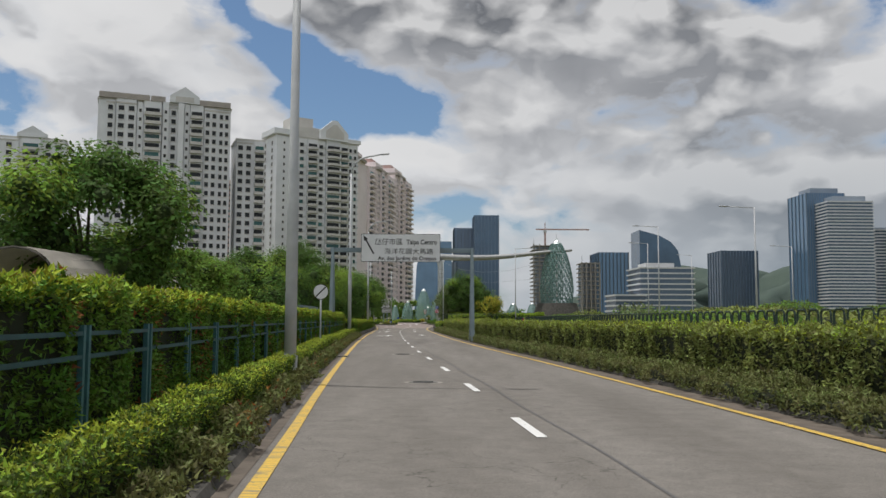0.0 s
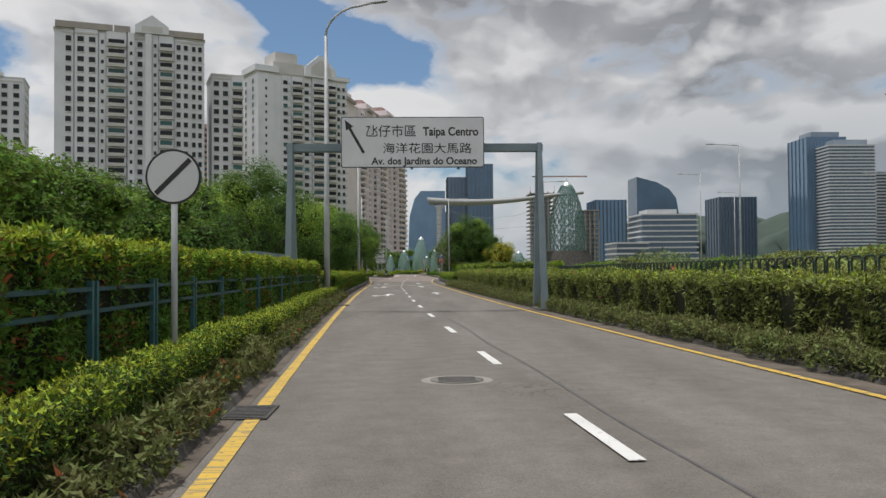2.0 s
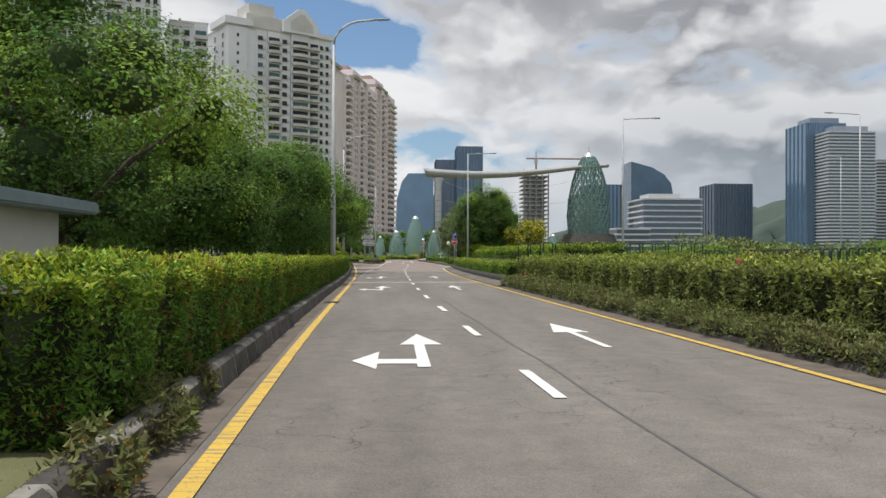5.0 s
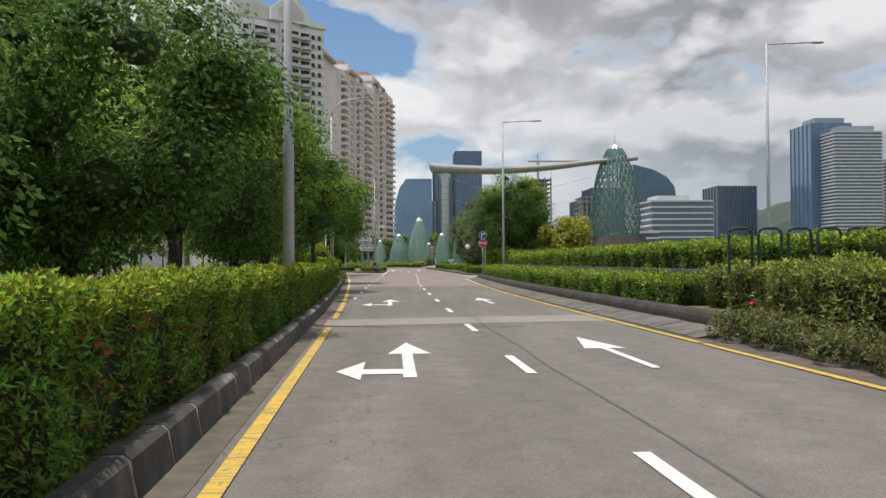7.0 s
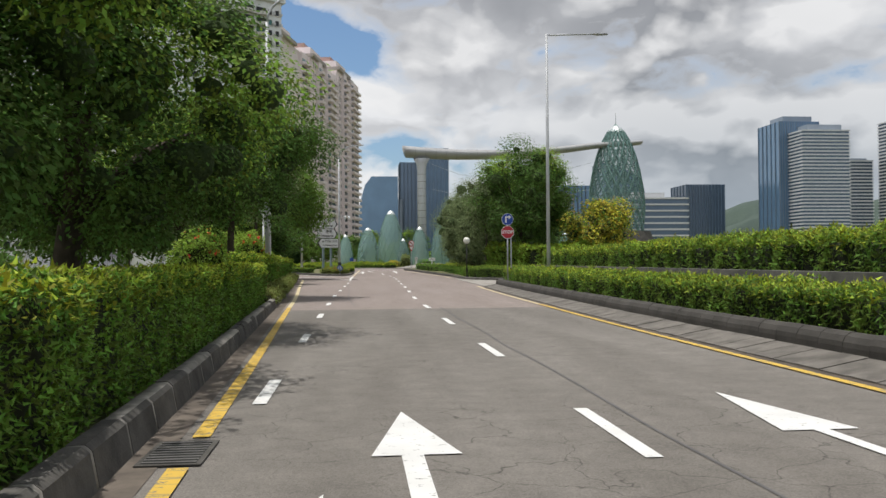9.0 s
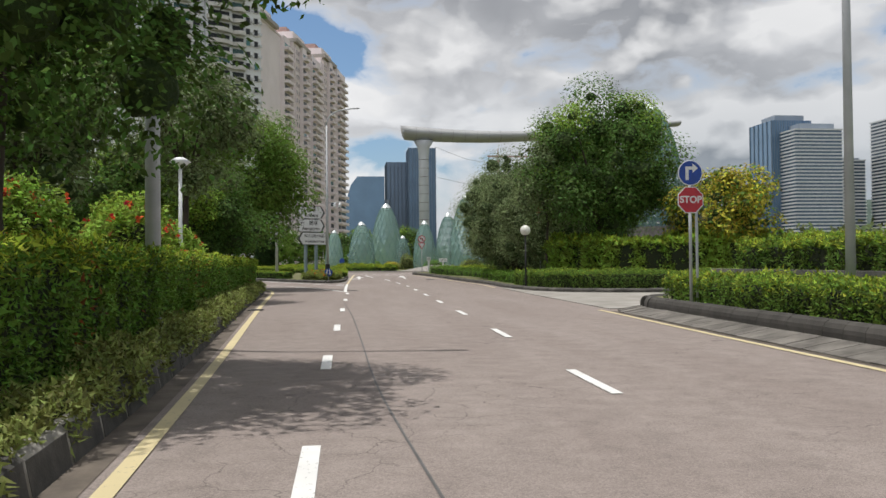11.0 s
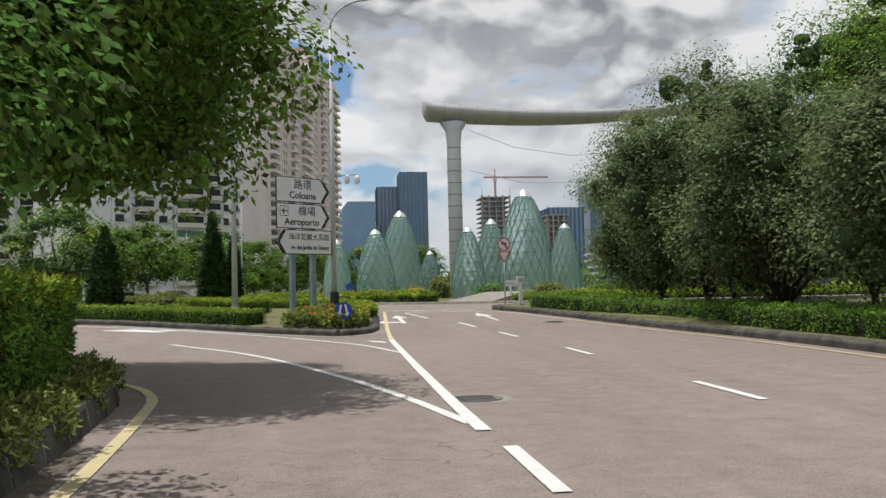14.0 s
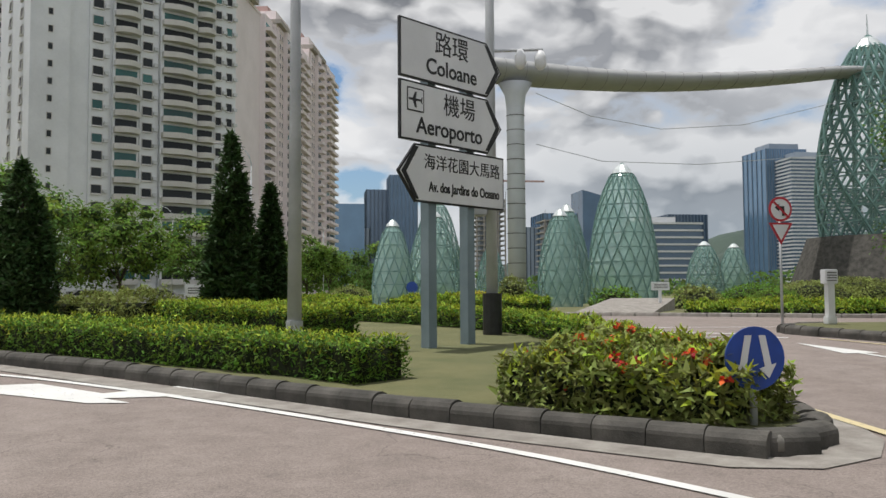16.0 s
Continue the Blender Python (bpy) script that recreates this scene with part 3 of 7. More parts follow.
ends = [78.65 + 6.66 * k for k in range(-9, 14)] + [172.3, 179.4, 186.4, 193.3, 200.6, 208.0, 215.0, 219.9]
for y1 in ends:
    y1 = float(y1)
    tagged(line_piece("lane_dash", along(XC, y1 - 2.1, y1, 0, 0.7), 0.14, M["white_paint"], "white lane dash painted on the road"), group="lane dashes")
for k, y1 in enumerate((141.1, 147.75, 154.4, 161.0, 167.7, 174.4, 181.7, 189.2, 196.3)):
    x = -6.12 + 0.0155 * max(0.0, y1 - 167)
    tagged(line_piece("lane_dash", [(x, y1 - 1.8), (x, y1 - 0.9), (x, y1)], 0.15, M["white_paint"], "white dash of the left turning lane"), group="turn lane dashes")
line_piece("turn_line", rounded([(-5.75, 197.2), (-5.75, 200), (-5.68, 207), (-5.58, 213.5)]), 0.17, M["white_paint"], "solid white line beside the traffic island")
line_piece("turn_line", rounded([(-5.58, 213.5), (-5.45, 217), (-5.2, 222), (-4.9, 228)]), 0.14, M["cream_paint"], "pale yellow line beside the traffic island")
line_piece("turn_line", rounded([(-5.8, 197.7), (-6.5, 200.9), (-7.6, 204.6), (-8.75, 207.9), (-10.1, 210.9), (-12.05, 214.2)]), 0.15, M["white_paint"], "white line curving into the side road")
line_piece("turn_line", rounded([(-5.7, 208.2), (-6.5, 211.3), (-7.7, 213.8), (-9.9, 216.9), (-14.6, 221.5), (-20, 225.2), (-28, 231)]), 0.13, M["white_paint"], "white line along the island kerb")
line_piece("turn_line", [(-3.45, 222.6), (-3.75, 224.4), (-4.05, 226.4)], 0.14, M["white_paint"], "white line at the roundabout entry")
line_piece("give_way_line", rounded([(-4.7, 229.4), (-2.8, 228.6), (-0.5, 227.6)]), 0.2, M["white_paint"], "white line at the roundabout entry")
line_piece("give_way_line", rounded([(-3.9, 227.3), (-2.4, 227.0), (-0.4, 226.4)]), 0.15, M["white_paint"], "white line at the roundabout entry")
line_piece("give_way_line", rounded([(-2.0, 231.4), (1.0, 230.9), (4.0, 230.2)]), 0.15, M["white_paint"], "white line on the roundabout")


def arrow_mark(poly, label):
    bm = bmesh.new()
    vs = [bm.verts.new((a, b, 0.011)) for a, b in poly]
    bm.faces.new(vs)
    bm.normal_update()
    bmesh.ops.triangulate(bm, faces=bm.faces[:])
    bmesh.ops.recalc_face_normals(bm, faces=bm.faces[:])
    me = bpy.data.meshes.new("road_arrow")
    bm.to_mesh(me)
    bm.free()
    me.materials.append(M["white_paint"])
    marking("road_arrow", me, label)


def arrow_left_ahead(x, y):
    """Stem from (x, y) up 4.6 m, with a branch to the left."""
    P = [(-0.08, 0), (0.10, 0), (0.10, 2.75), (0.40, 2.75), (0.02, 4.6), (-0.30, 2.75), (-0.07, 2.75), (-0.07, 0.85), (-0.62, 0.85), (-0.62, 1.75), (-0.98, 0.65), (-0.62, -0.2), (-0.62, 0.35), (-0.08, 0.35)]
    arrow_mark([(x + a, y + b) for a, b in P], "white road arrow pointing ahead and left")


def arrow_right_lane(x, y):
    P = [(0.0, 0), (0.13, 0), (0.08, 2.6), (0.36, 2.6), (-0.02, 4.7), (-0.34, 2.6), (-0.06, 2.6)]
    arrow_mark([(x + a, y + b) for a, b in P], "white straight-ahead road arrow")


for y, x in ((92.3, -3.35), (116.3, -4.35), (134.05, -4.69)):
    arrow_left_ahead(x, y)
for y, x in ((94.6, -0.35), (116.9, -1.0), (134.67, -1.12)):
    arrow_right_lane(x, y)
arrow_left_ahead(-4.6, 220.3)
arrow_right_lane(-1.0, 220.4)
arrow_mark([(-6.35, 213.25), (-5.85, 212.75), (-5.78, 212.1), (-5.98, 212.25), (-6.2, 212.7)], "white painted wedge before the island tip")
arrow_mark([(-15.9, 221.0), (-14.7, 221.2), (-13.6, 220.15), (-12.7, 220.7), (-11.95, 219.8), (-13.5, 219.75), (-13.1, 219.35), (-13.6, 219.4), (-15.3, 220.6)], "white road arrow in the side road")


# ---- covers and grates ----
def manhole(x, y, r):
    th = empty("manhole", (x, y, 0.004))
    bm = bmesh.new()
    bmesh.ops.create_circle(bm, cap_ends=True, segments=40, radius=r * 1.35)
    part("surround", bm, M["concrete"], th)
    bm = bmesh.new()
    bmesh.ops.create_cone(bm, cap_ends=True, segments=36, radius1=r, radius2=r, depth=0.02)
    part("cover", bm, M["darkwall"], th)
    for k in range(5):
        part("rib", box(-r * .7, r * .7, (k - 2) * r * .3 - .015, (k - 2) * r * .3 + .015, 0.01, 0.016), M["tar"], th)
    tagged(th, "round iron manhole cover set in the road", "manhole")


manhole(-1.38, 54.8, 0.36)
manhole(-0.63, 39.1, 0.34)
manhole(-5.4, 199.7, 0.36)
manhole(0.9, 219.0, 0.36)


def grate(x, y):
    th = empty("drain_grate", (x, y, 0.008))
    part("frame", box(-.24, .24, -.42, .42, 0, 0.012), M["kerb"], th)
    for k in range(9):
        part("slat", box(-.2, .2, -.37 + k * .085, -.33 + k * .085, 0.012, 0.02), M["tar"], th)
    tagged(th, "iron drain grate in the gutter", "drain grate")


for y in (79.7, 107.3, 137.1, 52.4, 181.6):
    grate(float(XL(y)) - 0.08, y)


# ---- kerbs ----
def kerb_mesh(h, w, slope, mat, L=0.94):
    bm = bmesh.new()
    P = [(0, 0), (slope, h * 0.86), (slope + 0.05, h), (w, h), (w, 0)]
    a = [bm.verts.new((q, -L / 2, z)) for q, z in P]
    b = [bm.verts.new((q, L / 2, z)) for q, z in P]
    bm.faces.new(a)
    bm.faces.new(b[::-1])
    for k in range(5):
        bm.faces.new((a[k], b[k], b[(k + 1) % 5], a[(k + 1) % 5]))
    bmesh.ops.recalc_face_normals(bm, faces=bm.faces[:])
    me = bpy.data.meshes.new("kerb_stone")
    bm.to_mesh(me)
    bm.free()
    me.materials.append(mat)
    return me


def kerb_run(name, pts, mesh, side, label, step=0.97, inset=0.02, joint="mortar"):
    """Stones along a polyline; side 1: their face looks right of the way along, -1: left."""
    th = empty(name)
    p = np.array(pts)
    s = np.r_[0, np.cumsum(np.linalg.norm(np.diff(p, axis=0), axis=1))]
    for q in np.arange(step / 2, s[-1], step):
        x, y = np.interp(q, s, p[:, 0]), np.interp(q, s, p[:, 1])
        x2, y2 = np.interp(q + .3, s, p[:, 0]), np.interp(q + .3, s, p[:, 1])
        a = math.degrees(math.atan2(y2 - y, x2 - x)) - 90
        o = link("kerb_stone", mesh, th, (x, y, random.uniform(-.012, .004)), a + (180 if side > 0 else 0))
    # mortar in the joints, just behind the faces
    pp, nn = offsets(pts)
    co = np.array([tuple(v.co) for v in mesh.vertices])
    prof = co[:len(co) // 2][:, [0, 2]]
    mid = prof.mean(0)
    prof = mid + (prof - mid) * (1 - 2 * inset / np.ptp(prof, axis=0))
    m, k = len(pp), len(prof)
    V = np.concatenate([np.c_[pp + nn * side * a, np.full(m, b)] for a, b in prof])
    i = np.arange(m - 1)
    F = np.concatenate([np.stack([r * m + i, r * m + i + 1, ((r + 1) % k) * m + i + 1, ((r + 1) % k) * m + i], 1) for r in range(k)])
    link("mortar", mesh_np("mortar", V, F, M[joint]), th)
    tagged(th, label, "kerb", kind="structure")


def round_kerb_mesh(h, w, mat, L=0.6):
    """A kerb block with a rounded top."""
    bm = bmesh.new()
    P = [(0, 0), (0, h * .55)] + [(w * .5 - w * .5 * math.cos(a), h * .55 + h * .45 * math.sin(a)) for a in np.linspace(.35, math.pi - .35, 6)] + [(w, h * .55), (w, 0)]
    a = [bm.verts.new((q, -L / 2, z)) for q, z in P]
    b = [bm.verts.new((q, L / 2, z)) for q, z in P]
    bm.faces.new(a)
    bm.faces.new(b[::-1])
    for k in range(len(P)):
        bm.faces.new((a[k], b[k], b[(k + 1) % len(P)], a[(k + 1) % len(P)]))
    bmesh.ops.recalc_face_normals(bm, faces=bm.faces[:])
    me = bpy.data.meshes.new("kerb_stone")
    bm.to_mesh(me)
    bm.free()
    me.materials.append(mat)
    return me


KL = kerb_mesh(0.30, 0.22, 0.05, M["kerb_left"], 0.905)
KS = kerb_mesh(0.10, 0.2, 0.05, M["kerb"])
KR = round_kerb_mesh(0.46, 0.36, M["kerb_tall"], .612)
KI = round_kerb_mesh(0.225, 0.30, M["kerb"], 0.511)
KP = kerb_mesh(0.16, 0.25, 0.02, M["kerb_pale"])
CORNER = [(-9.62, 199.2), (-9.95, 201.4), (-10.9, 203.4), (-12.8, 204.8), (-17, 206), (-30, 208)]
kerb_run("kerb_left", along(XL, 20, 76, -0.30, 1.0), KS, 1, "low dark stone kerb blocks under the scrub")
kerb_run("kerb_left", along(XL, 76, 150, -0.42, 1.0), KL, 1, "dark weathered stone kerb blocks along the hedge", inset=.006, joint="mortar_pale")
kerb_run("kerb_left", rounded(along(XL, 150, 196, -0.42, 1.0) + [(a - .42, b - .1) for a, b in CORNER[:3]] + [(a, b - .45) for a, b in CORNER[3:]]), KL, 1, "dark weathered stone kerb blocks along the hedge", inset=.006, joint="mortar_pale")
kerb_run("kerb_right", along(XR, 22, 120.5, 0.62, 1.0), KS, -1, "low dark stone kerb blocks under the shrubs")
kerb_run("kerb_right", rounded(along(XR, 121, 177.0, 0.95, 1.5) + [(3.1, 178.3), (4.0, 179.2)]), KR, -1, "tall dark rounded stone kerb with a sloping apron", .62, inset=.035)
kerb_run("kerb_right", rounded([(9.5, 190.5), (6.8, 191.0), (4.8, 192.4), (3.75, 194.6), (3.35, 197.4), (3.3, 200.2)] + along(XR, 203, 225.5, 0.55, 1.5) + [(.2, 227.6), (.9, 228.6), (2.2, 229.0)]), KI, -1, "dark stone kerb blocks along the planted verge", .52, inset=.035)
APRON = rounded(along(XR, 121, 177.0, 0.95, 1.5) + [(3.1, 178.3), (4.0, 179.2)])
p_ = np.array(APRON)
apron = link("kerb_apron", ribbon("kerb_apron", APRON, 0.0, 0.72, 0.010, M["gutter"]))
bm = bmesh.new()
v_ = [bm.verts.new(q) for q in ((-.70, -.3, .012), (.04, -.3, .012), (.04, .3, .012), (-.70, .3, .012), (-.70, -.3, .03), (.04, -.3, .17), (.04, .3, .17), (-.70, .3, .03))]
for f in ((4, 5, 6, 7), (0, 1, 5, 4), (2, 3, 7, 6), (3, 0, 4, 7), (1, 2, 6, 5)):
    bm.faces.new([v_[q] for q in f])
apron_me = bpy.data.meshes.new("apron_slab")
bm.to_mesh(apron_me)
bm.free()
apron_me.materials.append(M["apron"])
s_ = np.r_[0, np.cumsum(np.linalg.norm(np.diff(p_, axis=0), axis=1))]
for q in np.arange(.31, s_[-1] - .3, .62):
    x, y = np.interp(q, s_, p_[:, 0]), np.interp(q, s_, p_[:, 1])
    x2, y2 = np.interp(q + .3, s_, p_[:, 0]), np.interp(q + .3, s_, p_[:, 1])
    link("apron_slab", apron_me, apron, (x, y, random.uniform(-.006, .004)), math.degrees(math.atan2(y2 - y, x2 - x)) - 90)
tagged(apron, "sloping paved apron below the tall kerb", "kerb", kind="structure")
ISL = [(-5.6, 219.5), (-5.75, 217.4), (-6.12, 216.2), (-6.5, 215.72), (-7.0, 215.5), (-7.4, 215.6), (-8.2, 216.3), (-9.0, 217.0), (-10.1, 218.0), (-11.6, 219.5), (-16, 223.6), (-24, 229.6), (-31, 238)]
ISL2 = [(-31, 238), (-24, 243), (-14, 240), (-8.6, 234.5), (-6.2, 228), (-5.5, 223), (-5.6, 219.5)]
kerb_run("island_kerb", rounded(ISL), KI, -1, "dark rounded stone kerb of the traffic island", .52, inset=.035)
kerb_run("island_kerb", rounded(ISL2), KI, -1, "dark rounded stone kerb of the traffic island", .52, inset=.035)
o = link("island_apron", ribbon("island_apron", rounded(ISL[1:11]), 0.45, 0.02, 0.012, M["kerb_pale"]))
tagged(o, "pale concrete channel round the island tip", "kerb", kind="structure")
RING = [(-60, 330), (-40, 300), (-24, 272), (-13, 259), (-4.5, 248.5), (-0.5, 244.3), (3.3, 242.3), (8, 238), (16, 234), (30, 230), (60, 228)]
kerb_run("ring_kerb", rounded(RING, 2.0), KP, 1, "pale kerb round the planted centre of the roundabout", 1.0)


def bed(name, poly, z, mat, label):
    bm = bmesh.new()
    slab(bm, poly, -0.04, z)
    tagged(part(name, bm, mat), label, "planting bed", kind="structure")


bed("verge_left", [(float(XL(y)) - 0.6, y) for y in range(12, 197, 6)] + [(-10.25, 199.4), (-10.6, 201.5), (-11.4, 203), (-13, 204.2), (-17, 205.4), (-60, 207.5), (-60, 12)], 0.16, M["grass"], "grassy verge with soil behind the kerb")
bed("verge_right", [(float(XR(y)) + 0.95, y) for y in range(12, 121, 6)] + [(2.3, 122), (60, 122), (60, 12)], 0.16, M["soil"], "bare soil verge behind the kerb")
bed("verge_right", [(float(XR(y)) + 1.2, y) for y in range(122, 177, 6)] + [(3.4, 178.1), (4.3, 179), (60, 179), (60, 122.2)], 0.4, M["grass"], "planted verge behind the tall kerb")
bed("verge_right", [(float(XR(y)) + 0.75, y) for y in (225, 222.5, 220, 217.5, 215, 212, 208, 204)] + [(3.5, 200.2), (3.55, 197.4), (3.95, 194.7), (4.95, 192.6), (6.9, 191.2), (9.5, 190.7), (60, 190.6), (60, 226), (20, 228), (2.2, 228.8), (1.0, 228.4), (.4, 227.4)], 0.2, M["grass"], "planted verge beyond the driveway")
ISL_ALL = rounded(ISL, 0.5) + rounded(ISL2, 1.5)[1:-1]
p_, n_ = offsets(ISL_ALL)
bed("island_bed", [tuple(q) for q in p_ - n_ * .16], 0.17, M["grass"], "mown grass top of the traffic island")
bed("ring_bed", [(a, b + 0.25) for a, b in rounded(RING, 3.0)] + [(400, 228), (400, 700), (-400, 700), (-400, 340)], 0.13, M["grass"], "green centre of the roundabout and land behind")
bm = bmesh.new()
slab(bm, [(2.2, 178.8), (4.2, 179.2), (30, 180.5), (30, 190.6), (9.5, 190.6), (6.8, 191.1), (4.8, 192.5), (3.8, 194.6), (3.4, 197.4), (3.35, 200.4), (2.95, 200.6), (2.5, 190)], 0.0, 0.03)
tagged(part("driveway", bm, M["concrete"]), "pale paved driveway crossing the verge", "driveway", kind="structure")
bm = bmesh.new()
slab(bm, [(0.2, 244.0), (3.2, 242.5), (6.8, 248.5), (4.2, 250.5)], 0.1, 0.17)
for v_ in bm.verts:   # the ramp climbs away from the road
    if v_.co.y > 246 and v_.co.z > .15:
        v_.co.z = 0.72
tagged(part("ramp", bm, M["kerb_pale"]), "pale paved ramp up to the glass domes", "pavement", kind="structure")


# ---- foliage ----
RNG = np.random.default_rng(5)


def unit(v):
    return v / (np.linalg.norm(v, axis=-1, keepdims=True) + 1e-9)


def leaf_mesh(name, P, N, size, mat, aspect=0.55, out=0.6, hang=0.0):
    """Folded four-cornered leaves at points P, leaning out along N."""
    n = len(P)
    L = (size * RNG.uniform(0.65, 1.35, n))[:, None]
    nrm = unit(unit(N) * 0.6 + RNG.normal(0, 0.42, (n, 3)) + np.array([0, 0, 0.5]))
    a = unit(np.cross(nrm, RNG.normal(0, 1, (n, 3))) + N * out * 0.45 + np.array([0, 0, -hang]))
    s = unit(np.cross(a, nrm))
    up = np.cross(s, a)
    mid = P + a * L * 0.5
    v = np.stack([P, mid + s * L * aspect * .5 + up * L * .10, P + a * L, mid - s * L * aspect * .5 + up * L * .10], 1).reshape(-1, 3)
    return mesh_np(name, v, np.arange(4 * n).reshape(n, 4), mat)


def crown_mesh(name, P, N, size, mat):
    """Broad pointed leaves, one four-cornered face each, turned outwards and to the sky."""
    n = len(P)
    L = (size * RNG.uniform(0.6, 1.4, n))[:, None]
    nrm = unit(unit(N) * 0.95 + RNG.normal(0, 0.36, (n, 3)) + np.array([0, 0, 0.75]))
    a = unit(np.cross(nrm, RNG.normal(0, 1, (n, 3))) + N * 0.2 + np.array([0, 0, -0.15]))
    s = unit(np.cross(a, nrm)) * L * 0.27
    v = np.stack([P, P + a * L * .42 + s, P + a * L, P + a * L * .42 - s], 1).reshape(-1, 3)
    return mesh_np(name, v, np.arange(4 * n).reshape(n, 4), mat)


def blade_mesh(name, P, N, size, mat, aspect=0.5, out=0.6, lift_=0.25, keep=0.6, noise=0.42, upw=0.5):
    """Small pointed leaves, one face each, for close-grown hedges and crowns."""
    n = len(P)
    L = (size * RNG.uniform(0.6, 1.4, n))[:, None]
    nrm = unit(unit(N) * keep + RNG.normal(0, noise, (n, 3)) + np.array([0, 0, upw]))
    a = unit(np.cross(nrm, RNG.normal(0, 1, (n, 3))) + N * out * 0.5 + np.array([0, 0, lift_]))
    s = unit(np.cross(a, nrm))
    v = np.stack([P - s * L * aspect * .5, P + s * L * aspect * .5, P + a * L], 1).reshape(-1, 3)
    return mesh_np(name, v, np.arange(3 * n).reshape(n, 3), mat)


WAVES = [(RNG.normal(0, 1, 3) * f, RNG.uniform(0, 6.3), amp) for f, amp in ((0.6, .5), (0.6, .5), (1.5, .5), (1.5, .5), (3.5, .4), (3.5, .4), (8, .3), (8, .3))]


def bumps(P):
    """A cheap rolling noise of about -1 to 1."""
    r = 0
    for k, ph, amp in WAVES:
        r = r + amp * np.sin(P @ k + ph)
    return r / 1.7


def hedge(pts, w0, w1, z0, z1, dens, size, mat, label, top=None, sides="fte", rough=0.07, young=0.0, name="hedge", gap=None, under=0.0, cat="hedge", red=0.0):
    """A clipped hedge along a polyline, between w0 and w1 to the left of it. sides: f (the w0 face), b (the w1 face), t (top), e (ends).
    young: how many of the leaves at the top edge are young shoots."""
    p, n = offsets(pts)
    s = np.r_[0, np.cumsum(np.linalg.norm(np.diff(p, axis=0), axis=1))]
    L = s[-1]

    def at(q, w):
        x, y = np.interp(q, s, p[:, 0]), np.interp(q, s, p[:, 1])
        nx, ny = np.interp(q, s, n[:, 0]), np.interp(q, s, n[:, 1])
        return np.stack([x + nx * w, y + ny * w], -1), np.stack([nx, ny], -1)

    sg = 1.0 if w1 > w0 else -1.0
    H = z1 - z0
    Pl, Nl = [], []
    def add(cnt, f):
        q, w, z, nn = f(int(cnt))
        xy, no = at(q, w)
        N3 = np.concatenate([no * nn[:, :1] + 0, nn[:, 1:2]], 1)
        P3 = np.concatenate([xy, z[:, None]], 1)
        P3 = P3 + N3 * (bumps(P3 * np.array([1.5, 1.5, .55])) * rough * 1.15 + np.sin(P3 @ np.array([13.0, 17.0, 15.0])) * .012 - 0.15 * RNG.uniform(0, 1, len(P3)) ** 1.6)[:, None]
        Pl.append(P3), Nl.append(N3)
    u = RNG.uniform
    dens = dens * 1.45

    def lean_face(c):
        f = u(0, 1, c)
        return u(0, L, c), w0 + sg * under * (1 - f), z0 + H * f, np.tile([-sg, 0.15], (c, 1))

    if "f" in sides:
        add(dens * L * H, lean_face)
    if "b" in sides:
        add(dens * L * H, lambda c: (u(0, L, c), np.full(c, w1), z0 + H * u(0, 1, c), np.tile([sg, 0.15], (c, 1))))
    if "t" in sides:
        add(dens * L * abs(w1 - w0), lambda c: (u(0, L, c), u(min(w0, w1), max(w0, w1), c), np.full(c, z1), np.tile([0, 1.0], (c, 1))))
    if "e" in sides:
        for q in (0, L):
            add(dens * H * abs(w1 - w0), lambda c: (np.full(c, float(q)) + u(-.05, .05, c), u(min(w0, w1), max(w0, w1), c), z0 + H * u(0, 1, c), np.tile([0.0, 0.5], (c, 1))))
    P3, N3 = np.concatenate(Pl), np.concatenate(Nl)
    if gap:   # a band of the face where only few leaves come through
        k = (P3[:, 2] > gap[0]) & (P3[:, 2] < gap[1]) & (N3[:, 2] < .5) & (RNG.uniform(0, 1, len(P3)) < gap[2] * (bumps(P3 * 1.1) > -.35))
        P3, N3 = P3[~k], N3[~k]
    # inset solid core, near-black to stand for the shade between leaves
    ins = min(0.15, 0.07 + rough * .6)
    a, b = min(w0, w1) + ins, max(w0, w1) - ins
    m = max(3, int(L / 1.0))
    q = np.linspace(0.05, L - 0.05, m)
    rows = []
    ua, ub = (under, 0.0) if sg > 0 else (0.0, under)
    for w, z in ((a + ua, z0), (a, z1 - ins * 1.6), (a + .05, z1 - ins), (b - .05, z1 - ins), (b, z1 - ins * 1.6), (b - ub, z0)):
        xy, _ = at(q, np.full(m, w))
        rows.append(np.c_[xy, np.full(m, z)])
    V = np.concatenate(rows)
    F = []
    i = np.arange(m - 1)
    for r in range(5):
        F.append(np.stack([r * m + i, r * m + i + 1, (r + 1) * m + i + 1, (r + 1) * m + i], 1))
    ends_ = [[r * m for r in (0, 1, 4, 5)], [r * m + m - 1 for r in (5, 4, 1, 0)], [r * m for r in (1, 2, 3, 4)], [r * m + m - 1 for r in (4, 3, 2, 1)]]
    th = link(name, mesh_np(name, V, np.concatenate(F + [np.array(ends_)]), M["gap_shade"]))
    fol = link("foliage", blade_mesh("foliage", P3, N3, size, mat), th)
    tagged(fol, kind="stuff")
    if red:
        k = (RNG.uniform(0, 1, len(P3)) < red * (bumps(P3 * .8) > .2) * 2.5)
        tagged(link("red_leaf", blade_mesh("red_leaf", P3[k] + N3[k] * .03, N3[k], size * 1.1, M["leaf_red"]), th), "reddish young leaves", kind="stuff")
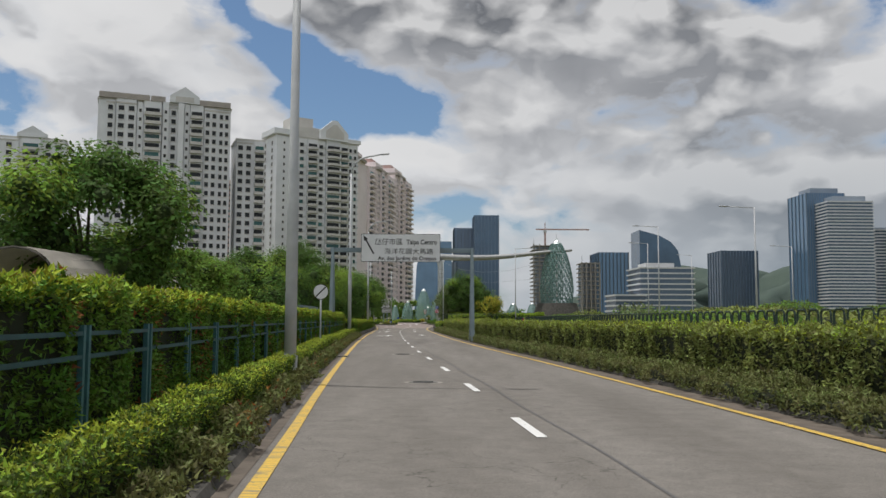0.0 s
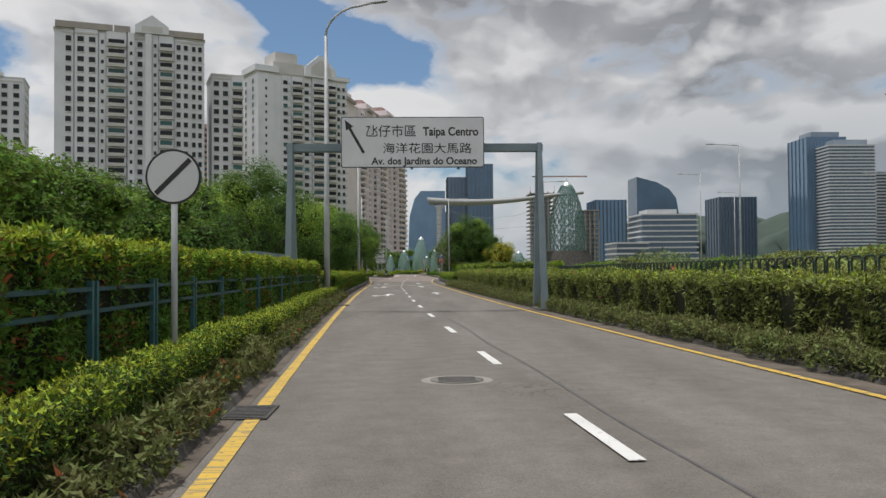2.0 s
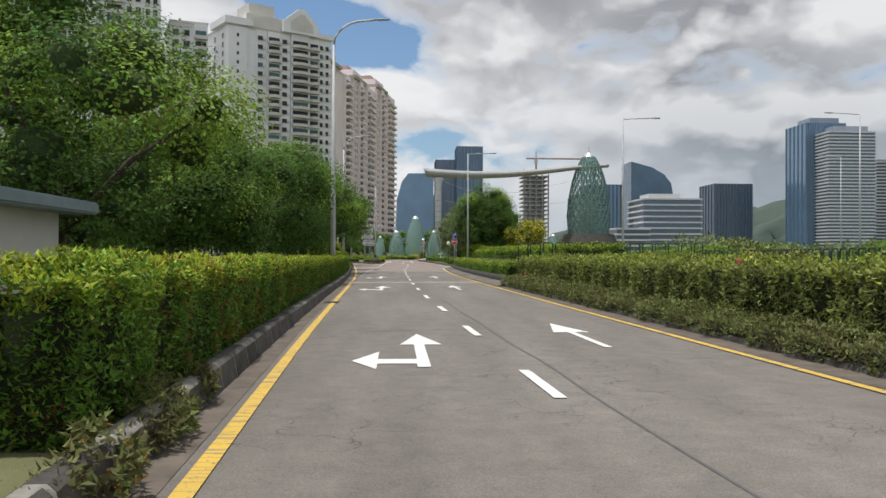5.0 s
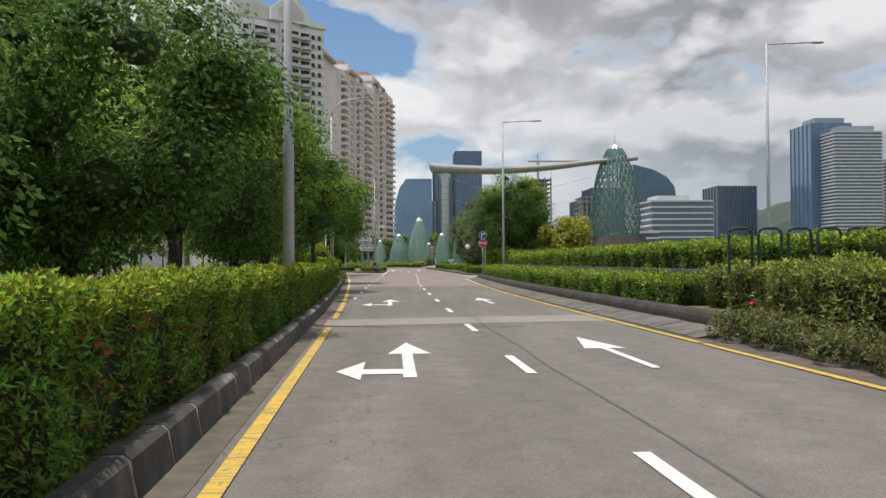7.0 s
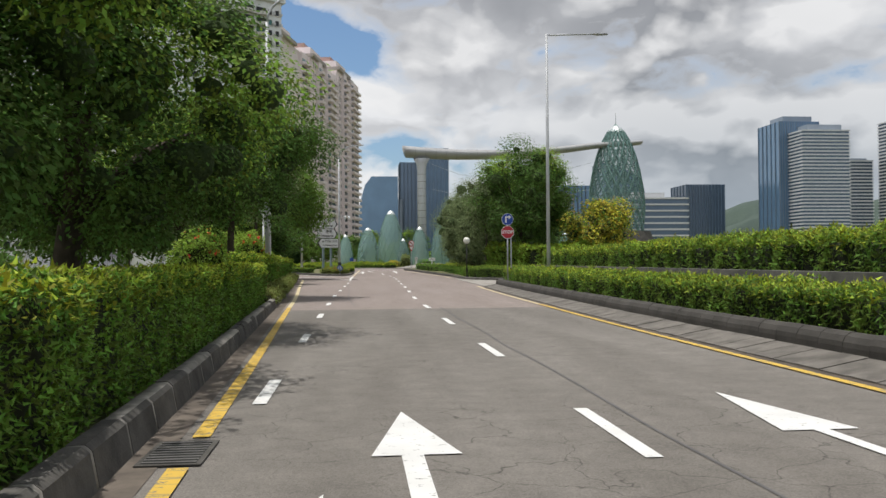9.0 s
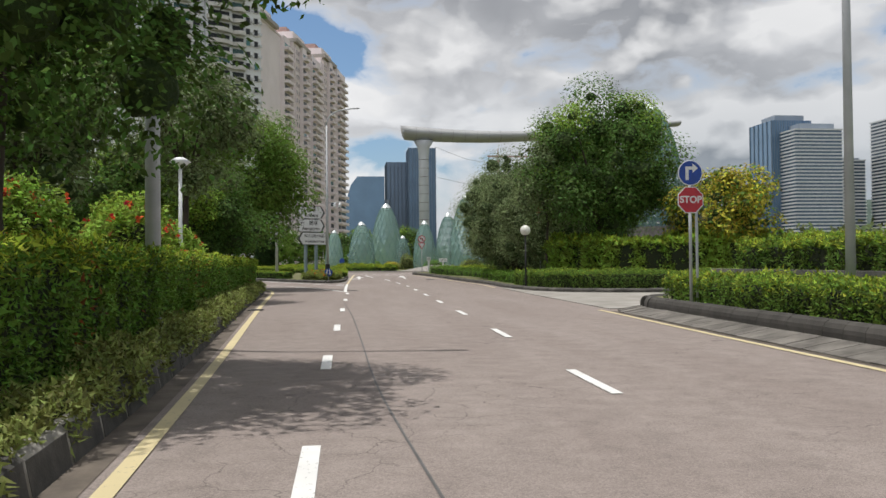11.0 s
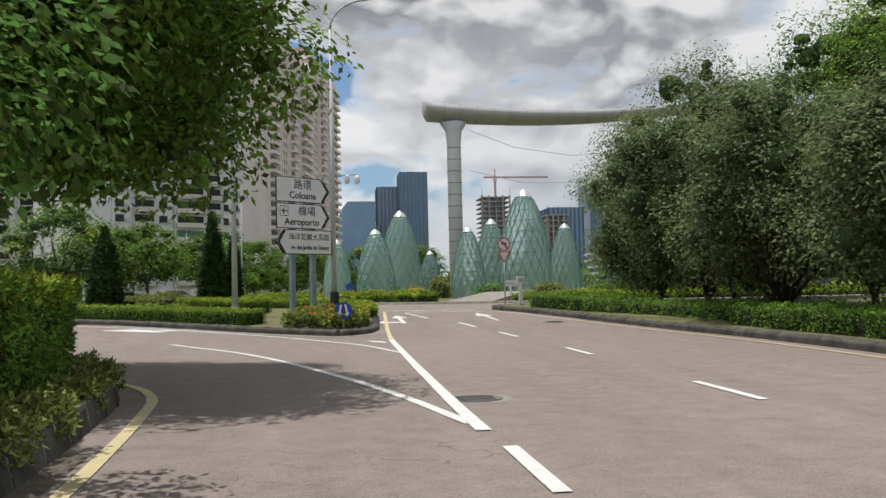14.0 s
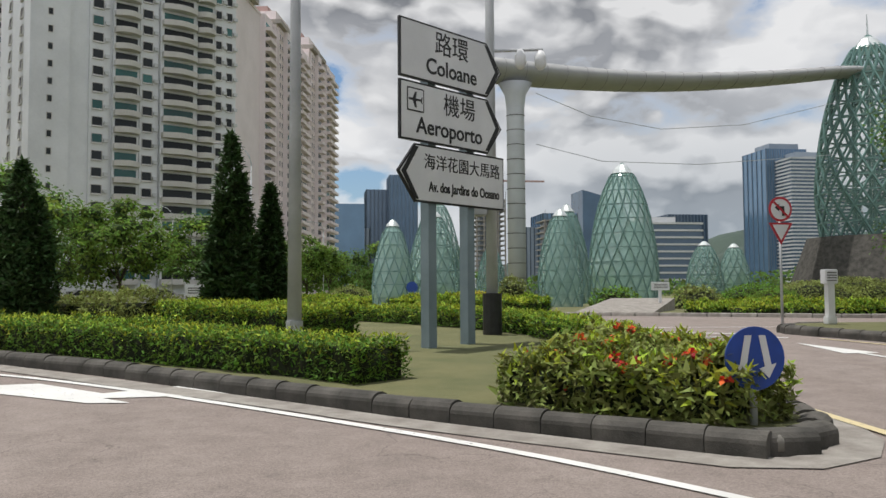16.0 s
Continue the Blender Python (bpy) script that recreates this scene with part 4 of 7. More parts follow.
    if young:
        k = (P3[:, 2] > z1 - 0.22 - 0.12 * RNG.uniform(0, 1, len(P3))) & (RNG.uniform(0, 1, len(P3)) < young)
        Q = P3[k] + np.array([0, 0, 0.03]) + N3[k] * 0.02
        sh = link("young_growth", blade_mesh("young_growth", Q, N3[k] + np.array([0, 0, 0.5]), size, M["leaf_young"], .5), th)
        tagged(sh, "yellow-green young growth", kind="stuff")
    tagged(th, label, cat)
    return th, P3, N3


def flowers(th, P, N, count, mat, size=0.06, per=14, up=0.05, name="blossom"):
    """Small heads of petals set on a hedge's or bush's leaves."""
    idx = RNG.choice(len(P), count, replace=False)
    C = P[idx] + N[idx] * up
    D = unit(RNG.normal(0, 1, (count, per, 3)))
    Q = (C[:, None] + D * size * 0.4).reshape(-1, 3)
    o = link(name, leaf_mesh(name, Q, D.reshape(-1, 3), size, mat, 0.8), th)
    tagged(o, kind="stuff")


def bush(x, y, z, rx, ry, rz, dens, size, mat, label, name="bush", cat="bush", flat=0.0):
    """A rounded bush on the ground: a dome of leaves over a core coloured as inner shade."""
    cnt = int(dens * 2 * math.pi * (rx * ry + rx * rz + ry * rz) / 3)
    D = unit(RNG.normal(0, 1, (cnt, 3)))
    D[:, 2] = np.abs(D[:, 2])
    c = np.array([x, y, z])
    B = bumps(D * 2.2 + np.array([x, y, 0]))
    P3 = c + D * np.array([rx, ry, rz]) * (0.92 + 0.13 * B + RNG.uniform(-.12, .04, cnt))[:, None]
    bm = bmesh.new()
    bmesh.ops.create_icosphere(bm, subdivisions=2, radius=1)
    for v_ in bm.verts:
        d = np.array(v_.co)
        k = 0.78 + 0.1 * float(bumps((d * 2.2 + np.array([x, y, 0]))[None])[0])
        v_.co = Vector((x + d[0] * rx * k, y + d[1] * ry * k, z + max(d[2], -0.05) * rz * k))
    # solid core, its dark colour standing for shade behind the leaves
    th = part(name, bm, M["gap_shade"])
    tagged(link("foliage", leaf_mesh("foliage", P3, D, size, mat), th), kind="stuff")
    tagged(th, label, cat)
    return th, P3, D


def tree(x, y, h, r, n, size, mat, label, trunk=0.16, clear=0.28, seed=1, squash=0.8, lean=(0, 0), clumps=26, mat2=None, name="tree", top=1.0, airy=0.55, z0=0.1, fill=0.46):
    """A tapered trunk that forks into limbs, with a crown of leaf clumps round their ends."""
    rg = np.random.default_rng(seed)
    th = empty(name, (0, 0, 0))
    base = np.array([x, y, z0])
    fork = base + np.array([lean[0] * .3, lean[1] * .3, h * clear])
    cz = h * (1 + clear * 0.75) / 2
    cc = base + np.array([lean[0], lean[1], cz])
    hz = (h - cz) * top
    bm = bmesh.new()
    mid = (base + fork) / 2 + np.array([rg.normal(0, .05), rg.normal(0, .05), 0]) * h * .15
    tube(bm, [base - [0, 0, .1], base + [0, 0, .15 * h * clear], mid, fork], [trunk * 1.45, trunk * 1.1, trunk * .95, trunk * .85], 9)
    part("trunk", bm, M["bark"], th, smooth=True)
    clumps = int(clumps * 2.3)
    n = int(n * 1.75)
    d = unit(rg.normal(0, 1, (clumps, 3)))
    rad = rg.uniform(0.35, 0.92, clumps) ** airy
    C = cc + d * rad[:, None] * np.array([r, r, hz])
    low = C[:, 2] < base[2] + h * clear * 0.8
    C[low, 2] = base[2] + h * clear * (0.8 + 0.4 * rg.uniform(0, 1, low.sum()))
    for k in range(min(9, clumps)):
        bm = bmesh.new()
        e = C[k]
        m1 = fork * .55 + e * .45 + np.array([0, 0, h * .05])
        tube(bm, [fork - [0, 0, .1], m1, e], [trunk * .6, trunk * .36, trunk * .1], 6)
        part("limb", bm, M["bark"], th, smooth=True)
    # leaves: shells of the clumps, with gaps between, over blobs coloured as inner shade
    cr = r * rg.uniform(0.15, 0.34, clumps)
    bm = bmesh.new()
    bmesh.ops.create_icosphere(bm, subdivisions=2, radius=1)
    ico_v = np.array([tuple(v_.co) for v_ in bm.verts])
    ico_f = np.array([[v_.index for v_ in f_.verts] for f_ in bm.faces])
    bm.free()
    # added solid blobs: they block light and darken the crown's inside
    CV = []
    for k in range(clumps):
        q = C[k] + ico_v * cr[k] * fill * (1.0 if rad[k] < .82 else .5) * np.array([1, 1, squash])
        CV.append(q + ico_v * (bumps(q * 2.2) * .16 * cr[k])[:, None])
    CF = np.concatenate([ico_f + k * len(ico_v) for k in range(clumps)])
    tagged(link("inner_leaves", mesh_np("inner_leaves", np.concatenate(CV), CF, M["crown_shade"]), th), "added dark blobs standing for the shade inside the crown", kind="stuff")
    wgt = cr ** 2 / (cr ** 2).sum()
    which = rg.choice(clumps, n, p=wgt)
    D = unit(rg.normal(0, 1, (n, 3)) + np.array([0, 0, 0.25]))
    rr = cr[which] * (0.60 + 0.66 * rg.uniform(0, 1, n) ** 1.1)
    P3 = C[which] + D * rr[:, None] * np.array([1, 1, squash])
    P3 = P3 + (bumps(P3 * 1.3) * 0.10 * r / 3)[:, None] * D
    if mat2 is not None:
        k = rg.uniform(0, 1, n) < 0.3
        tagged(link("crown", leaf_mesh("crown", P3[~k], D[~k], size, mat, 0.5, 0.5, 0.25), th), kind="stuff")
        tagged(link("blossom", leaf_mesh("blossom", P3[k] + D[k] * .05, D[k], size, mat2, 0.6, 0.5, 0.1), th), kind="stuff")
    else:
        # some upper clumps get a brighter leaf colour, painting in sunlit foliage
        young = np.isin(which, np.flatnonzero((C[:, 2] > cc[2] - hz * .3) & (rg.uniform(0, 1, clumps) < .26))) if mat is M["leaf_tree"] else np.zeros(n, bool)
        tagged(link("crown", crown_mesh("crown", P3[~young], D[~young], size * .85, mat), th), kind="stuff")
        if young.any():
            tagged(link("young_shoot", crown_mesh("young_shoot", P3[young], D[young], size * .85, M["leaf_bright"]), th), kind="stuff")
    tagged(th, label, "tree")
    return th


def hedge_x(y):
    """The face of the tall hedge: it nears the road as it goes along."""
    return float(XL(y)) - float(np.interp(y, (17, 50, 84), (2.05, 1.85, 1.5)))


HEDGE_LINE = [(hedge_x(y), y) for y in np.arange(17, 84.6, 1.2)]
# left side: clipped hedge behind a fence, low hedge and scrub before it
hedge(HEDGE_LINE, 0, 0.95, 0.15, 1.82, 760, 0.075, M["leaf_hedge"], "tall clipped green hedge with yellow-green young tops", rough=0.10, young=0.6, gap=(.98, 1.30, .8), red=.045)
for k, a in enumerate((17, 22.4, 26.9, 30.2, 33.0, 47.0, 58.5, 68.3, 76.4)):
    b = (22.0, 26.6, 29.9, 32.7, 46.6, 58.2, 68, 76.1, 85.5)[k]
    hedge(along(XL, a, b, -0.60 - .04 * (k % 3), 0.8), 0, 0.46, 0.12, 0.64 + .03 * (k % 2), 1400, 0.043, M["leaf_low"], "low clipped hedge strip beside the road", rough=0.04, young=0.35, sides="ftbe", under=.06)
hedge(along(XL, 18, 90, -0.42, 1.0), 0, 0.26, 0.05, 0.30, 900, 0.07, M["leaf_dry"], "straggling scrub spilling over the kerb", rough=0.17, name="scrub", cat="scrub", red=.012)
hedge(along(XL, 87.0, 135, -0.70, 1.2), 0, 0.9, 0.2, 1.33, 1150, 0.055, M["leaf_hedge"], "clipped green hedge directly behind the kerb", rough=0.11, young=0.7, red=.035, under=.07)
hedge(along(XL, 135.2, 157, -0.70, 1.2), 0, 0.9, 0.2, 1.36, 900, 0.06, M["leaf_hedge"], "clipped green hedge directly behind the kerb", rough=0.07, young=0.4, under=.07)
hedge(rounded(along(XL, 157.3, 190, -1.02, 1.2) + [(-10.15, 195.3), (-10.4, 199.0), (-10.9, 200.9), (-12.2, 202.2)]), 0, 0.9, 0.15, 1.66, 600, 0.075, M["leaf_hedge"], "tall clipped hedge beside the side road corner", rough=0.09, young=0.45, under=.2, red=.03)
hedge(rounded(along(XL, 158, 195, -0.5, 1.0) + [(-10.1, 199.3), (-10.45, 201.3), (-11.4, 202.8), (-13, 203.9)]), 0, 0.5, 0.12, 0.48, 600, 0.075, M["leaf_bush"], "loose low shrubs at the foot of the hedge", rough=0.16, name="scrub", cat="scrub")
# right side: tall hedge with scrub before it
rh, RP, RN = hedge(along(XR, 18, 124.3, 1.75, 1.2), 0, -1.3, 0.15, 1.32, 470, 0.085, M["leaf_bush"], "tall dense hedge with twiggy lower stems", rough=0.16, young=0.16, under=.1)
hedge(along(XR, 20, 121, 0.58, 1.0), 0, -0.95, 0.05, 0.38, 620, 0.07, M["leaf_dry"], "low scrubby shrubs along the kerb", rough=0.17, name="scrub", cat="scrub")
hedge(rounded(along(XR, 125, 176.5, 1.35, 1.5)), 0, -1.6, 0.38, 1.02, 420, 0.085, M["leaf_light"], "low fresh green hedge above the tall kerb", rough=0.12, young=.3)
hedge(rounded(along(XR, 122, 177, 3.7, 1.5)), 0, -3.2, 1.0, 1.95, 300, 0.10, M["leaf_light"], "clipped green hedge on top of the retaining wall", rough=0.15, young=.5)
bm = bmesh.new()
p_, n_ = offsets(along(XR, 124, 178, 3.3, 1.5))
for k in range(len(p_) - 1):
    a, b = p_[k], p_[k + 1]
    q = [a, b, b - n_[k + 1] * .3, a - n_[k] * .3]
    lo = [bm.verts.new((*v_, 0.35)) for v_ in q]
    hi = [bm.verts.new((*v_, 1.22)) for v_ in q]
    for j in ((0, 1), (2, 3)):
        bm.faces.new((lo[j[0]], lo[j[1]], hi[j[1]], hi[j[0]]))
    bm.faces.new(hi)
bmesh.ops.remove_doubles(bm, verts=bm.verts[:], dist=0.001)
bmesh.ops.recalc_face_normals(bm, faces=bm.faces[:])
tagged(part("retaining_wall", bm, M["darkwall"]), "dark stained low concrete retaining wall", "wall", kind="structure")
hedge(rounded([(4.4, 200.5)] + along(XR, 204, 225.5, 1.2, 1.5)), 0, -1.3, 0.2, 0.8, 300, 0.085, M["leaf_hedge"], "low clipped hedge along the verge", rough=0.1)
hedge(rounded([(16, 190.9), (9.5, 190.95), (7.0, 191.5), (5.15, 192.9), (4.15, 194.9), (3.75, 197.5), (3.7, 200.5)]), 0, -2.0, 0.2, 0.98, 420, 0.08, M["leaf_light"], "low grassy hedge beside the driveway", rough=0.12, young=.1)
hedge([(5.9, 201.5), (7.6, 198.0), (11, 195.6), (26, 194.6)], 0, 3.0, 0.2, 2.55, 190, 0.23, M["leaf_bright"], "tall broad-leaved shrubbery behind the low hedge", rough=0.32, young=.3, name="shrubbery", cat="shrub")
flowers(rh, RP, RN, 26, M["petal_pink"], 0.07)


# ---- buildings ----
def boxes_mesh(name, boxes_, mats):
    """Boxes (x0, x1, y0, y1, z0, z1, material index) as one mesh."""
    V, F, I = [], [], []
    for x0, x1, y0, y1, z0, z1, mi in boxes_:
        k = len(V)
        V += [(x0, y0, z0), (x1, y0, z0), (x1, y1, z0), (x0, y1, z0), (x0, y0, z1), (x1, y0, z1), (x1, y1, z1), (x0, y1, z1)]
        F += [(k, k + 3, k + 2, k + 1), (k + 4, k + 5, k + 6, k + 7), (k, k + 1, k + 5, k + 4), (k + 1, k + 2, k + 6, k + 5), (k + 2, k + 3, k + 7, k + 6), (k + 3, k, k + 4, k + 7)]
        I += [mi] * 6
    me = bpy.data.meshes.new(name)
    me.from_pydata(V, [], F)
    for m in mats:
        me.materials.append(m)
    me.polygons.foreach_set("material_index", I)
    me.update()
    return me


def frame_mesh(w, h, wall, sill):
    """A pale window surround in one piece, its foot drawn out as a sill."""
    f, lo = .08, (.28 if sill else .08)
    bm = bmesh.new()
    R = []
    for (x0, x1, z0, z1, y0, yb) in ((-w / 2 - f, w / 2 + f, -lo, h + f, -.14, -.32 if sill else -.14), (-w / 2, w / 2, 0, h, -.14, -.14)):
        for y_ in (None, .02):
            R.append([bm.verts.new((a, (y_ if y_ is not None else (yb if c == z0 else y0)), c)) for a, c in ((x0, z0), (x1, z0), (x1, z1), (x0, z1))])
    of, ob_, inf, inb = R
    for k in range(4):
        n_ = (k + 1) % 4
        bm.faces.new((of[k], of[n_], inf[n_], inf[k]))
        bm.faces.new((of[n_], of[k], ob_[k], ob_[n_]))
        bm.faces.new((inf[k], inf[n_], inb[n_], inb[k]))
    bmesh.ops.recalc_face_normals(bm, faces=bm.faces[:])
    me = bpy.data.meshes.new("frame")
    bm.to_mesh(me)
    bm.free()
    me.materials.append(wall)
    return me


def tray_mesh(w, depth, wall, curved):
    """A balcony slab with its parapet, in one piece; the wall is at y = 0."""
    n_ = 10 if curved else 3
    out = [(-w / 2, 0.0)]
    for k in range(n_ + 1):
        q = -1 + 2 * k / n_
        d = depth * (0.4 + 0.6 * math.cos(q * 1.45)) if curved else depth
        out.append((q * w / 2, -d))
    out.append((w / 2, 0.0))
    inn = [(x * (1 - .24 / w), min(y + .13, 0.0)) for x, y in out]
    bm = bmesh.new()
    lo = [bm.verts.new((x, y, -.2)) for x, y in out]
    to = [bm.verts.new((x, y, .78)) for x, y in out]
    ti = [bm.verts.new((x, y, .78)) for x, y in inn]
    fl = [bm.verts.new((x, y, 0)) for x, y in inn]
    m = len(out)
    bm.faces.new(lo[::-1])
    bm.faces.new(fl)
    for k in range(m - 1):
        bm.faces.new((lo[k], lo[k + 1], to[k + 1], to[k]))
        bm.faces.new((to[k], to[k + 1], ti[k + 1], ti[k]))
        bm.faces.new((ti[k], ti[k + 1], fl[k + 1], fl[k]))
    bmesh.ops.recalc_face_normals(bm, faces=bm.faces[:])
    me = bpy.data.meshes.new("balcony")
    bm.to_mesh(me)
    bm.free()
    me.materials.append(wall)
    return me


def pane_mesh(w, h, glass):
    return boxes_mesh("pane", [(-w / 2, w / 2, -.05, .02, 0, h, 0)], [glass])


def apartment(name, x, y, yaw, W, D, floors, fh, bays, wall, label, wallb=None, side=(), z0=3.0, crown=None, side_left=()):
    """A residential tower. bays: (start, end, kind, depth) along its front; the front looks along local -y."""
    th = empty(name, (x, y, 0), yaw)
    H = z0 + floors * fh
    part("wall", box(0, W, 0, D, 0, H + 1.2), wall, th)
    rg = random.Random(len(name) + int(W * 10))
    glass = (M["window"], M["window"], M["window_teal"])
    cache = {}

    def opening(kind, w, g, loc, rz=0.0):
        """A window (pane, frame, perhaps an air conditioner) or a balcony with its glazing."""
        key = (kind, round(w, 1), g)
        wl = wallb or wall
        if key not in cache:
            if kind in "wna":
                h = {"w": 1.5, "n": 1.05, "a": 1.45}[kind]
                cache[key] = (pane_mesh(w, h, glass[g]), frame_mesh(w, h, wl, kind != "n"))
            else:
                cache[key] = (tray_mesh(w, 1.5 if kind == "b" else 2.1, wl, kind == "c"), pane_mesh(w * .86, 2.3, glass[g]))
            if kind == "a":
                cache["ac"] = boxes_mesh("air_conditioner", [(0, .75, -.5, 0, 0, .6, 0)], [M["slab"]])
        a_, b_ = cache[key]
        o = link("window" if kind in "wna" else "balcony", a_, th, loc, rz)
        link("frame" if kind in "wna" else "glazing", b_, o)
        if kind == "a":
            link("air_conditioner", cache["ac"], o, (w / 2 + .25, 0, .1))

    for a, b, kind, d in bays:
        if d:
            part("bay", box(a, b, -d, 0.01, 0, H + (1.8 if d > .9 else 1.2)), wall, th)
        if kind == "p":
            continue
        cols = int(kind[1:] or 1)
        w = (b - a) / cols
        ww = {"w": min(1.7, w * .55), "n": 0.7, "a": min(1.7, w * .5), "b": w * .94, "c": w * .97}[kind[0]]
        for f in range(floors):
            for c in range(cols):
                g = rg.choice((0, 0, 0, 1, 2)) if kind[0] in "cab" else 0
                off = 0.15 if kind[0] in "bc" else 0.9
                opening(kind[0], ww, g, (a + w * (c + .5) - (0.3 if kind[0] == "a" else 0), -d, z0 + f * fh + off))
        if kind[0] in "w":
            part("cornice", box(a - .1, b + .1, -d - .25, -d + .01, H + .2, H + .7), wallb or wall, th)
    for xs, lst, rz in ((W, side, 90), (0, side_left, -90)):
        for a, kind in lst:
            for f in range(floors):
                opening(kind, 1.3, 0, (xs, a, z0 + f * fh + .9), rz)
    part("parapet", box(-.25, W + .25, -.25, D + .25, H + 1.2, H + 1.9), wallb or wall, th)
    tagged(th, label, "apartment tower")
    return th, H


A_BAYS = [(2.4, 5, "w1", .6), (5.4, 11.5, "w2", 1.0), (11.8, 13.6, "n1", .6), (13.8, 19.2, "b1", 1.0), (19.6, 21.4, "n1", 1.4), (21.8, 24.2, "w1", 0.0), (24.4, 26.2, "p", 1.9), (26.4, 28, "n1", 1.0), (28.2, 32.4, "b1", 1.0), (32.8, 37, "w2", 0.6), (37.4, 41, "w2", 0.0)]
th, H = apartment("apartment_tower", -103, 284, 19.7, 41.4, 17, 23, 2.9, A_BAYS, M["wall_white"], "white high-rise apartment block with a gabled parapet", M["wall_pale"], side=((3, "w"), (8, "n"), (13, "w")))
for a, b in ((0.0, 15.7), (15.7, 20.5), (30.6, 41.3)):
    part("roof_cap", box(a + .2, b - .2, -1.2, 10, H + 1.8, H + 3.6), M["roofcap"], th)
bm = bmesh.new()
plate(bm, [(21.6, H + 2), (31.0, H + 2), (31.0, H + 4.2), (26.3, H + 7.4), (21.6, H + 4.2)], -1.8, 3.0)
part("gable", bm, M["wall_white"], th, "white gabled parapet")
part("gable_panel", box(23.4, 29.2, -1.86, -1.7, H + 2.3, H + 4.0), M["wall_pale"], th)
part("roof_tank", box(29, 35, 6, 12, H + 3.0, H + 5.0), M["wall_pale"], th)
W_BAYS = [(0, 5.5, "w2", 0), (6, 9.5, "b1", 0.6)]
th, H = apartment("apartment_tower", -63.2, 304, 19.7, 9.5, 14, 20, 2.9, W_BAYS, M["wall_white"], "lower white apartment wing beside the gabled block", M["wall_pale"], side=((3, "w"), (9, "w")))

B_BAYS = [(0, 6.3, "n1", 0.6), (9.6, 13.0, "a1", 0.4), (13.6, 18.2, "c1", 0.6), (18.4, 21.7, "a1", 0.4), (22, 28.7, "c1", 1.0), (28.9, 32.5, "c1", 0.5), (32.8, 37.2, "a2", 0.2)]
th, H = apartment("apartment_tower", -58, 353, 32.8, 37.2, 18, 24, 2.95, B_BAYS, M["wall_white"], "white high-rise apartment block with curved balconies and teal glazing", M["wall_pale"], side=((3, "a"), (8, "w"), (13, "a")), side_left=((4, "w"), (11, "w")))
part("roof_cap", box(-1.5, 8, -1.5, 12, H + 1.8, H + 4.0), M["wall_white"], th)
part("roof_cap", box(6, 30, -.5, 14, H + 1.8, H + 6.2), M["wall_pale"], th)
part("roof_cap", box(29, 38.2, -1, 12, H + 1.8, H + 3.4), M["wall_white"], th)
part("roof_tank", box(8, 17, 2, 12, H + 6.2, H + 10.5), M["wall_pale"], th)
bm = bmesh.new()
plate(bm, [(18.5, H + 1.8), (31.5, H + 1.8), (31.5, H + 5.0), (26.4, H + 10.2), (24.2, H + 10.2), (18.5, H + 5.4)], -2.2, 1.5)
part("gable", bm, M["wall_white"], th, "white stepped roof gable")
bm = bmesh.new()
plate(bm, [(21, H + 2.6), (29.4, H + 2.6), (29.4, H + 5.2), (26, H + 8.4), (24.6, H + 8.4), (21, H + 5.4)], -2.32, 0.2)
part("gable_panel", bm, M["wall_pale"], th)

P1 = [(0, 11.5, "p", 0.0)]
dx, dy = 23.0 / 104.5, 102.0 / 104.5
yawp = math.degrees(math.atan2(dy, dx))
for k, (s0, L, push, fl) in enumerate(((0, 33, 0.0, 26), (34, 33, 1.8, 26), (68, 36, 3.4, 27))):
    bays = [(1, 6, "w2", 0.6), (7, 12, "b1", 1.6), (13.5, 17.5, "w1", 0.6), (18.5, 23.5, "b1", 2.0), (25, L - 1.2, "b1", 1.6)] if k else [(24.5, L - 1.0, "b1", 1.4)]
    px0, py0 = -32 + dx * s0 + dy * push, 417 + dy * s0 - dx * push
    th, H = apartment("apartment_tower", px0, py0, yawp, L, 14, fl, 2.85, bays, M["wall_pink"], "pinkish apartment tower of a stepped row with balconies", M["wall_pink"], side_left=((3.0, "n"), (11.0, "n")) if k == 0 else ())
    part("roof_cap", box(-.6, L * .55, -1.6, 14.6, H + 1.9, H + 3.2), M["roofcap"], th)
    part("roof_cap", box(0, L * .45, 0, 13, H + 3.2, H + 5.8), M["wall_pink"], th)
    part("roof_tank", box(2, L * .3, 3, 10, H + 5.8, H + 8.0), M["wall_rose"], th)

